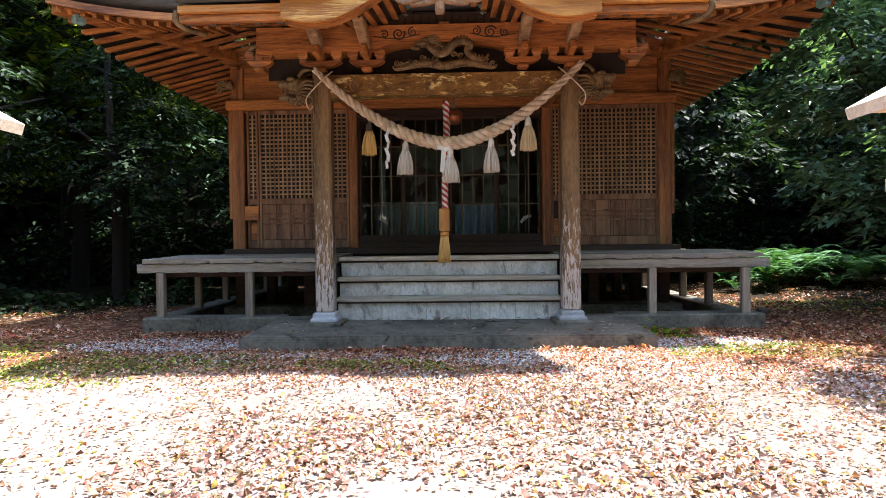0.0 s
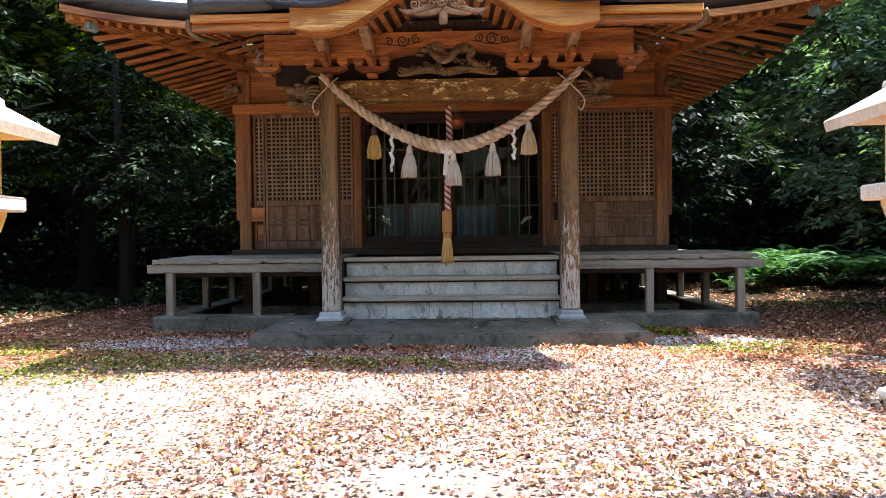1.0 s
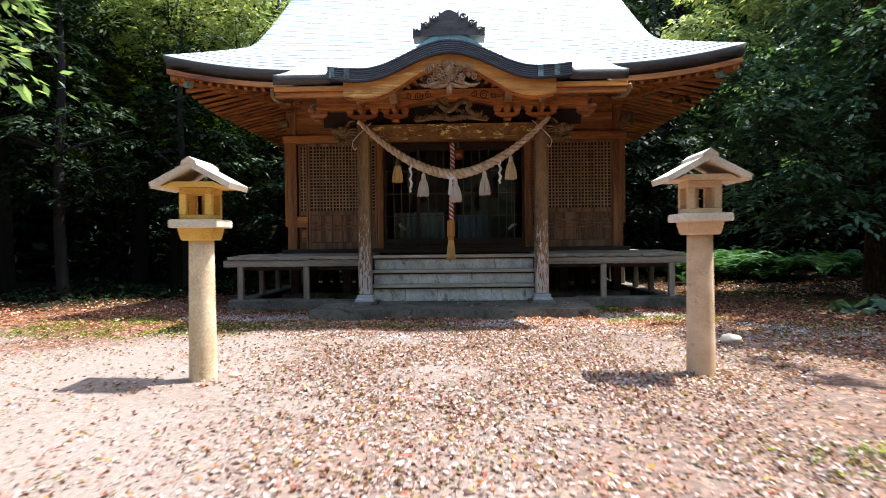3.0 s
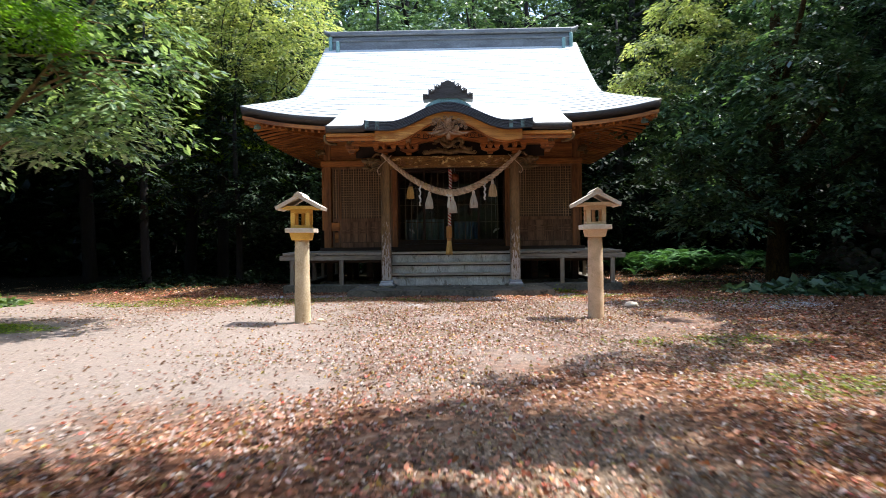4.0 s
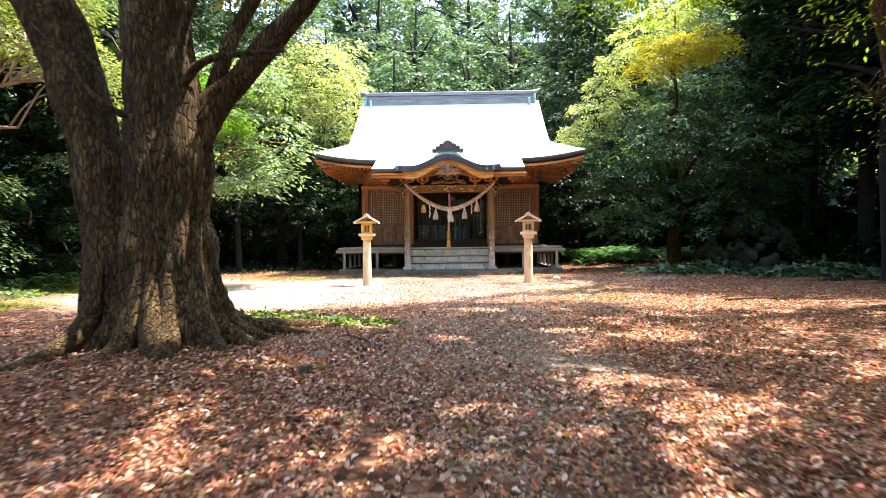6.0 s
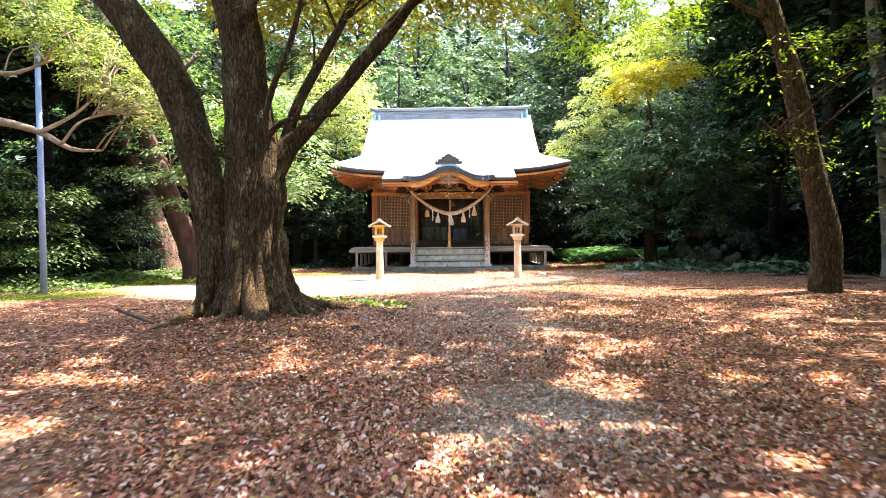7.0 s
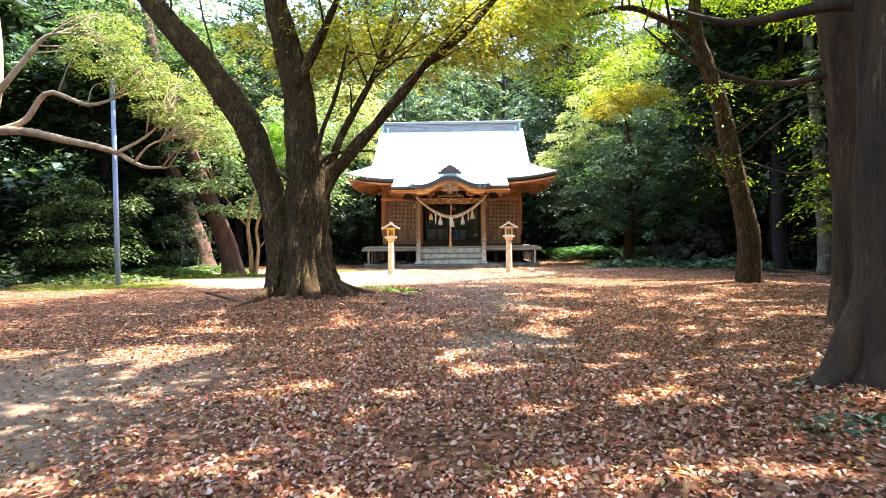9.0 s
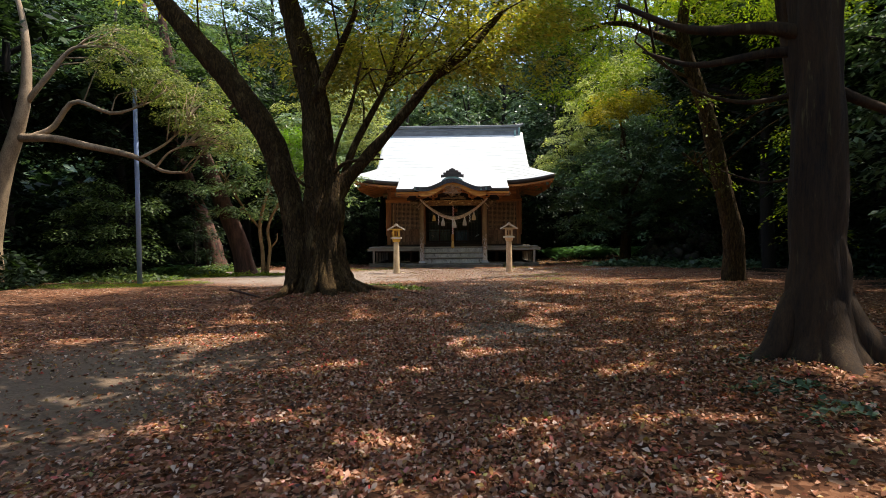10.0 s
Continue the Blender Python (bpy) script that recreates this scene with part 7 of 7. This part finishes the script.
tree("yellow_sapling", "thin sapling with bright yellow-green leaves among the trunks", [[(0, 0, -0.1, 0.03), (0.05, 0, 1.2, 0.022), (-0.05, 0, 2.6, 0.008)], [(0.03, 0, 1.0, 0.015), (0.4, 0, 1.6, 0.006)]],
     [(0.1, 0, 1.3, 0.35, 0.3, 0.2), (-0.15, 0, 1.9, 0.4, 0.3, 0.2), (0.15, 0, 2.4, 0.4, 0.3, 0.2), (-0.05, 0, 2.8, 0.25, 0.25, 0.15)],
     44, 22, leaf_lime, bark_wood, 55, (0.10, 0.045), at=(8.4, -12.0, ground_height(8.4, -12.0)), sides=6, flute=0.0, twigs=4)

# ---------- rock mound, ferns and ground plants ----------
mound = thing("rock_mound", "rounded heap of dark mossy stones under creepers", "rock pile", at=(10.0, 1.1, 0))
rr = random.Random(5)
for i in range(170):
    a, h = rr.uniform(0, 6.283), rr.random()
    rad = 1.55 * math.sqrt(max(0.0, 1 - h**1.6))
    bm = bmesh.new()
    bmesh.ops.create_icosphere(bm, subdivisions=1 + (i % 2), radius=rr.uniform(0.10, 0.25))
    for v in bm.verts:
        v.co *= 1 + 0.35 * noise.noise(v.co * 4 + Vector((i, 0, 0)))
    bmesh.ops.transform(bm, matrix=pose(rad * math.cos(a), rad * 0.8 * math.sin(a), 0.05 + h * 1.6, rr.uniform(0, 90), rr.uniform(0, 90), 0), verts=bm.verts)
    part("stone", bm, rock_mat, mound, smooth=True)
spots = crown_spots([(0, 0, 0.8, 1.75, 1.45, 1.15)], 190, 26, 6, 0.28)
part("creeper", leaves("creeper", spots[spots[:, 2] > 0.1], 0.1, 0.06, leaf_dark, 0.4, 6), None, mound)


def fern_mesh(seed):
    """A tuft of arching fronds with leaflets in two rows."""
    r = np.random.default_rng(seed)
    spots, dirs = [], []
    for k in range(13):
        a, L = r.uniform(0, 6.283), r.uniform(0.45, 0.8)
        for i in range(1, 22):
            u = i / 22
            c = np.array([math.cos(a) * L * u, math.sin(a) * L * u, 0.05 + L * (1.75 * u - 1.4 * u * u)])
            wdt = 0.15 * L * math.sin(math.pi * (0.12 + 0.88 * u)) + 0.02
            for s in (-1, 1):
                side = np.array([-math.sin(a) * s, math.cos(a) * s, -0.15])
                spots.append((c, side * wdt, np.array([math.cos(a), math.sin(a), 0.2]) * 0.046 * L))
    v, f = [], []
    for c, d, w in spots:
        n = len(v)
        v += [c - w * 0.5, c + d * 0.6 + w * 0.8, c + d, c + w * 0.6]
        f += [(n, n + 1, n + 2), (n, n + 3, n + 1)]
    me = bpy.data.meshes.new("fronds")
    me.from_pydata([tuple(p) for p in v], [], f)
    me.materials.append(fern_mat)
    return me


FRONDS = [fern_mesh(s) for s in (1, 2, 3)]
rr = random.Random(12)


def fern(x, y, size):
    ob = thing("fern", "bright green fern tuft at the wood's edge", "fern", "ferns by the wood", at=(x, y, ground_height(x, y)))
    fr = part("fronds", FRONDS[rr.randrange(3)], None, ob)
    fr.scale = (size,) * 3
    fr.rotation_euler = (0, 0, rr.uniform(0, 6.28))


for i in range(60):
    fern(rr.uniform(4.9, 9.8), rr.uniform(4.3, 7.8), rr.choice((0.5, 0.75, 1.0, 1.2)) * rr.uniform(0.8, 1.1))
for i in range(16):
    fern(rr.uniform(9.4, 12.5), rr.uniform(4.0, 6.5), rr.uniform(0.8, 1.3))
for i in range(10):
    fern(rr.uniform(-13, -9.5), rr.uniform(-7.0, -3.0), rr.uniform(0.5, 0.9))


def carpet(name, label, patches, count, size, material, seed, tall=0.25, ragged=0.0):
    r = np.random.default_rng(seed)
    pts = []
    for cx, cy, rx, ry in patches:
        k = count // len(patches)
        a, q = r.uniform(0, 6.283, k), np.sqrt(r.random(k))
        x, y = cx + rx * q * np.cos(a), cy + ry * q * np.sin(a)
        if ragged:
            lump = np.array([noise.noise((u * 2.6, v * 2.6, 5.0)) + 0.6 * noise.noise((u * 8.0, v * 8.0, 3.0)) for u, v in zip(x, y)])
            ok = lump + ragged * (0.75 - 1.25 * q ** 2) + 0.12 * r.normal(size=k) > 0
            x, y, q, k = x[ok], y[ok], q[ok], int(ok.sum())
        base = np.array([ground_height(u, v) for u, v in zip(x, y)])
        pts.append(np.c_[x, y, base + r.random(k) ** 1.4 * tall * (1.1 - q)])
    return tagged(part(name, leaves(name, np.concatenate(pts), *size, material, 0.7, seed), None), label, "ground plants", kind="stuff")


carpet("ground_cover", "broad-leaved low plants under the trees", [(8.0, -0.6, 2.6, 0.9), (10.6, -2.0, 2.2, 0.9), (12.2, 1.4, 1.4, 1.2)], 4600, (0.25, 0.18), leaf_hill, 61, 0.42)
carpet("ground_cover", "low leafy plants along the clearing's edge", [(-10.6, -7.2, 2.2, 1.5), (-9.6, -4.6, 1.4, 1.2), (-12.0, -5.4, 1.8, 1.8), (-9.3, -2.0, 1.6, 0.9)], 6500, (0.13, 0.08), leaf_mid, 62, 0.35)
carpet("ground_cover", "dark low plants behind the hall", [(-7.6, 3.2, 2.2, 1.4), (-5.2, 4.4, 1.4, 1.2)], 2200, (0.15, 0.09), leaf_dark, 63, 0.4)
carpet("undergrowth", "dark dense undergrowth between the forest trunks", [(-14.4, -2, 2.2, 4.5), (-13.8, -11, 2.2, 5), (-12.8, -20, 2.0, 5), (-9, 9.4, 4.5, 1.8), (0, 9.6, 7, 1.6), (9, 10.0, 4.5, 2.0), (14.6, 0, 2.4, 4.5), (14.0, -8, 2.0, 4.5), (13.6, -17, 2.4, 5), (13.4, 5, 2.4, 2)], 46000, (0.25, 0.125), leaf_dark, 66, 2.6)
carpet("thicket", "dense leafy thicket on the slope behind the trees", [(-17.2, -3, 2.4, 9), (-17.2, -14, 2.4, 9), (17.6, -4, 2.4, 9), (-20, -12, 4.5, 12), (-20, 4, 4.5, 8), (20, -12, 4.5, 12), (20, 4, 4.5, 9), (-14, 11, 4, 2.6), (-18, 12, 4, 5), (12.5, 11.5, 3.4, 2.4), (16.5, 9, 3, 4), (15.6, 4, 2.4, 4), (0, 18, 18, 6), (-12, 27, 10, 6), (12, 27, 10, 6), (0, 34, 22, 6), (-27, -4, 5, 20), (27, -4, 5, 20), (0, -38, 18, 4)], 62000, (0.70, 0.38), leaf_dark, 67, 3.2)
carpet("thicket", "leafy scrub covering the hillside", [(-26, 14, 5, 6), (-31, 22, 6, 6), (-36, 31, 7, 8), (-42, 40, 7, 8), (-22, 20, 5, 5), (21, 14, 4, 5), (25, 20, 5, 6), (31, 29, 7, 8), (24, 34, 6, 6), (-24, 34, 7, 6)], 26000, (0.80, 0.42), leaf_hill, 75, 3.6)
carpet("grass", "short bright grass and moss tufts", [(-9.6, -9.7, 2.4, 1.0), (-8.2, -9.0, 1.4, 0.8), (-6.2, -5.2, 1.2, 0.5)], 9000, (0.07, 0.012), leaf_lime, 64, 0.07)
carpet("weed", "sparse olive weeds creeping through gravel and leaves", [(-2.4, -1.5, 1.7, 0.5), (-0.6, -1.6, 1.1, 0.3), (-4.6, -0.9, 1.5, 0.7), (2.9, -0.9, 0.9, 0.5), (4.6, -2.2, 1.3, 0.8), (6.4, 0.2, 1.6, 1.1), (5.4, 2.6, 1.2, 1.0), (-3.4, -1.9, 1.5, 0.5), (-5.4, -1.8, 1.4, 0.7), (2.9, -6.4, 1.3, 0.5), (3.0, -8.4, 0.9, 0.5)], 30000, (0.04, 0.023), leaf_mossy, 72, 0.04, 0.30)
carpet("grass", "cushion of bright green moss by the great tree", [(-1.6, -11.6, 1.0, 0.62), (-2.4, -11.4, 1.1, 0.75), (-1.1, -11.9, 0.7, 0.4), (-3.1, -11.6, 1.0, 0.65)], 8200, (0.095, 0.042), leaf_moss, 68, 0.15, 0.14)
carpet("weed", "bright leafy weeds round the cedar foot", [(-7.0, -5.3, 1.2, 0.45), (-8.2, -5.4, 0.9, 0.5)], 900, (0.10, 0.06), leaf_lime, 71, 0.22)
carpet("weed", "low dark green weeds at the stout tree's foot", [(2.55, -22.15, 0.35, 0.2), (2.7, -22.6, 0.35, 0.2), (2.9, -21.35, 0.4, 0.25)], 420, (0.075, 0.045), leaf_hill, 73, 0.07, 0.3)
carpet("weed", "small green weeds beside the concrete slab", [(2.25, 0.1, 0.22, 0.2), (2.5, -0.1, 0.15, 0.12)], 90, (0.09, 0.06), leaf_lime, 65, 0.16)

# ---------- fallen leaves ----------
def litter():
    r = np.random.default_rng(77)
    near, wide = 800000, 80000
    x = np.r_[np.clip(r.normal(0.4, 3.0, near), -13, 13), r.uniform(-13, 13, wide)]
    y = np.r_[r.uniform(-25.2, 0.6, near), r.uniform(-27.5, 5.5, wide)]
    n = near + wide

    def oval(cx, cy, rx, ry):
        return np.exp(-(((x - cx) / rx) ** 4 + ((y - cy) / ry) ** 4))

    # density: thickest along the walk, thin on the sand, the gravel and the bare earth
    keep = np.exp(-((np.abs(x) / 8.0) ** 2.5)) * 0.75 + 0.25
    keep *= 1 - 0.9 * oval(-4.2, -7.4, 3.9, 3.2)
    keep *= 1 - 0.72 * oval(0.85, -11.6, 1.2, 4.2)
    keep *= 1 - 0.55 * oval(0.9, -18.4, 0.8, 1.2)
    keep *= 1 - 0.5 * oval(1.2, -7.4, 1.5, 2.6)
    keep *= 1 - 0.82 * oval(-3.0, -21.4, 1.6, 2.8)
    keep *= 1 - 0.75 * oval(-2.9, -3.4, 1.5, 1.9)
    lump = np.array([noise.noise((a * 0.8, b * 0.8, 2.0)) + 0.55 * noise.noise((a * 2.9, b * 2.9, 7.0)) for a, b in zip(x, y)])
    keep *= np.clip(0.62 + 1.0 * lump, 0.05, 1)
    free = ~((np.abs(x) < 3.7) & (y > 0.5)) & ~((np.abs(x) < 2.06) & (y > -0.78))
    ok = (r.random(n) < keep) & free
    x, y = x[ok], y[ok]
    z = np.array([ground_height(a, b) for a, b in zip(x, y)])
    return np.c_[x, y, z + r.uniform(0.001, 0.016, len(x))]


spots = litter()
r = np.random.default_rng(81)
# pale tones where sun falls, red-brown in shade: light partly put into leaf colour
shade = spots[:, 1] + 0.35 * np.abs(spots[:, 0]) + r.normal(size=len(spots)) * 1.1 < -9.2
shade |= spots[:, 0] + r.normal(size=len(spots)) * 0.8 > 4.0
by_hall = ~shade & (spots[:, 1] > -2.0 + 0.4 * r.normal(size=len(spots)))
pale, red = "pale dry leaves scattered before the shrine, sunlight put into their tone", "red-brown dry leaves strewn under the trees"
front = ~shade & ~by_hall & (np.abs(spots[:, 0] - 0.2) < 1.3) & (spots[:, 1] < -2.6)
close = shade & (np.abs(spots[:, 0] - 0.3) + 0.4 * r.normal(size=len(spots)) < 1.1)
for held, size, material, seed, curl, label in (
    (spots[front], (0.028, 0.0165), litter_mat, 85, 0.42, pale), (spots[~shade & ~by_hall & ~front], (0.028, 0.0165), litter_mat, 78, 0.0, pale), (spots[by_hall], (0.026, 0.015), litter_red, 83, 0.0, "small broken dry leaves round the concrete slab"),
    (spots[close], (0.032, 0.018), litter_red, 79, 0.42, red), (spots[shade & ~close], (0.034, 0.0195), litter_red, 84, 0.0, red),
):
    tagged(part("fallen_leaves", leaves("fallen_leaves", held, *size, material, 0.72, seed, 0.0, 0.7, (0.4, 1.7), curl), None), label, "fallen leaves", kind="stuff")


def pebbles(label, patches, count, size, material, seed):
    """Loose small stones: uneven pointed lumps half sunk in the ground."""
    r = np.random.default_rng(seed)
    c = []
    for cx, cy, rx, ry in patches:
        k = count // len(patches)
        a, q = r.uniform(0, 6.283, k), np.sqrt(r.random(k)) * r.uniform(0.6, 1.1, k)
        c.append(np.c_[cx + rx * q * np.cos(a), cy + ry * q * np.sin(a)])
    c = np.concatenate(c)
    n = len(c)
    z = np.array([ground_height(a, b) for a, b in c])
    shape = np.array([(1, 0, 0), (0, 1, 0), (-1, 0, 0), (0, -1, 0), (0, 0, 0.7)])
    v = shape[None] * size * r.uniform(0.5, 1.6, (n, 1, 1)) * r.uniform(0.7, 1.3, (n, 5, 1))
    t = r.uniform(0, 6.283, n)
    v = np.stack([v[..., 0] * np.cos(t)[:, None] - v[..., 1] * np.sin(t)[:, None], v[..., 0] * np.sin(t)[:, None] + v[..., 1] * np.cos(t)[:, None], v[..., 2]], 2)
    v += np.c_[c, z][:, None]
    f = np.array([(0, 1, 4), (1, 2, 4), (2, 3, 4), (3, 0, 4)])
    me = bpy.data.meshes.new("gravel")
    me.from_pydata(v.reshape(-1, 3).tolist(), [], (np.arange(n)[:, None, None] * 5 + f).reshape(-1, 3).tolist())
    me.materials.append(material)
    tagged(part("gravel", me, None), label, "gravel", kind="stuff")


pebbles("pale loose gravel along the concrete slab", [(-1.2, -1.25, 1.7, 0.5), (0.6, -1.2, 1.6, 0.45), (-2.9, -0.4, 1.2, 0.5), (2.6, -0.5, 0.9, 0.5), (3.4, -2.2, 1.2, 0.8), (-0.4, -2.3, 1.8, 0.5), (1.7, -1.9, 1.2, 0.5), (5.2, -2.6, 1.2, 0.9)], 16000, 0.011, pebble_pale, 90)
pebbles("dark grey gravel of the worn path", [(0.7, -10.6, 1.1, 1.8), (0.8, -13.6, 1.2, 2.0), (0.9, -16.2, 0.9, 1.2), (0.9, -18.5, 0.9, 1.1)], 12000, 0.014, pebble_dark, 91)
r = np.random.default_rng(82)
x, y = np.r_[r.uniform(3.8, 11.5, 21000), r.uniform(-8.5, -3.8, 6000), r.normal(0, 1.2, 2600)], np.r_[r.uniform(-3.0, 6.2, 21000), r.uniform(-1.0, 4.5, 6000), -0.80 - np.abs(r.normal(0, 0.09, 2600))]
lump = np.array([noise.noise((a * 1.1, b * 1.1, 4.0)) for a, b in zip(x, y)])
ok = (lump + 0.35 > r.random(len(x)) * 0.8) & ((np.abs(x) > 3.75) | (np.abs(x) < 2.0))
z = np.array([ground_height(a, b) for a, b in zip(x[ok], y[ok])])
tagged(part("fallen_leaves", leaves("fallen_leaves", np.c_[x[ok], y[ok], z + r.uniform(0.003, 0.02, ok.sum())], 0.048, 0.027, litter_red, 0.72, 86, 0.0, 0.7, (0.5, 1.6), 0.0), None), "brown dry leaves drifted beside the hall and its slab", "fallen leaves", kind="stuff")
r = np.random.default_rng(79)
px = np.r_[r.uniform(-1.95, 1.95, 60), r.normal(0.0, 0.7, 60), r.uniform(-1.2, 1.2, 26)]
py = np.r_[r.uniform(-0.7, 0.1, 60), r.uniform(0.12, 0.2, 60), r.choice([0.36, 0.58], 26)]
pz = np.where(py < 0.2, 0.115 + 0.035 * (py + 0.75) / 1.3, np.where(py < 0.4, 0.39, 0.61))
tagged(part("fallen_leaves", leaves("fallen_leaves", np.c_[px, py, pz], 0.07, 0.034, litter_mat, 0.9, 80, 0.0, 0.4), None), "a few dry leaves on the slab and steps", "fallen leaves", kind="stuff")


# ---------- loose stones and fallen sticks ----------
def loose_stone(x, y, size, material, label, seed):
    bm = bmesh.new()
    bmesh.ops.create_icosphere(bm, subdivisions=3, radius=1.0)
    for v in bm.verts:
        v.co *= 1 + 0.32 * noise.noise(v.co * 1.3 + Vector((seed, 0, 0))) + 0.10 * noise.noise(v.co * 4 + Vector((seed, 3, 0)))
        v.co = Vector((v.co.x * size, v.co.y * size * 0.7, v.co.z * size * 0.5))
    ob = tagged(part("stone", bm, material, smooth=True), label, "stone")
    ob.matrix_basis = pose(x, y, ground_height(x, y) + size * 0.18, 0, 0, 40 * seed)


loose_stone(4.25, 1.75, 0.12, rock_mat, "dark stone lying at the veranda's corner", 6)
loose_stone(-0.93, -14.37, 0.07, concrete, "fist-sized grey stone lying among fallen leaves", 1)
loose_stone(-0.93, -14.92, 0.085, rock_mat, "blackened stone lying among fallen leaves", 2)
loose_stone(2.95, -2.90, 0.13, lantern_mat, "flat pale stone lying near the lantern", 3)
loose_stone(-1.74, -4.44, 0.055, post_mat, "small brown stone at the lantern's foot", 4)


def stick(points, thick, seed, label):
    rr = random.Random(seed)
    line = smooth_line([(x, y, ground_height(x, y) + z, thick * (1 - 0.6 * i / len(points))) for i, (x, y, z) in enumerate(points)], 14)
    ob = thing("fallen_stick", label, "stick", "fallen sticks")
    part("stem", tube(line, 7, None, 0.15, 0.0, seed), bark_red, ob, smooth=True)
    a = line[6]
    part("twig", tube(smooth_line([(a[0], a[1], a[2], thick * 0.6), (a[0] + rr.uniform(-0.2, 0.2), a[1] + 0.15, a[2] + 0.05, thick * 0.4), (a[0] + rr.uniform(-0.4, 0.4), a[1] + 0.3, a[2] + 0.04, thick * 0.15)], 8), 6), bark_red, ob, smooth=True)


stick([(-4.4, -14.05, 0.16), (-4.0, -14.4, 0.10), (-3.55, -14.75, 0.02)], 0.028, 3, "bare broken stick leaning in the leaves by the great tree")
stick([(4.9, -9.1, 0.02), (5.4, -9.0, 0.05), (5.9, -8.88, 0.02)], 0.022, 4, "thin bare stick lying on red-brown leaves")
stick([(-0.9, -13.2, 0.02), (-0.6, -13.6, 0.04), (-0.5, -14.1, 0.02)], 0.018, 5, "short bare stick lying on red-brown leaves")
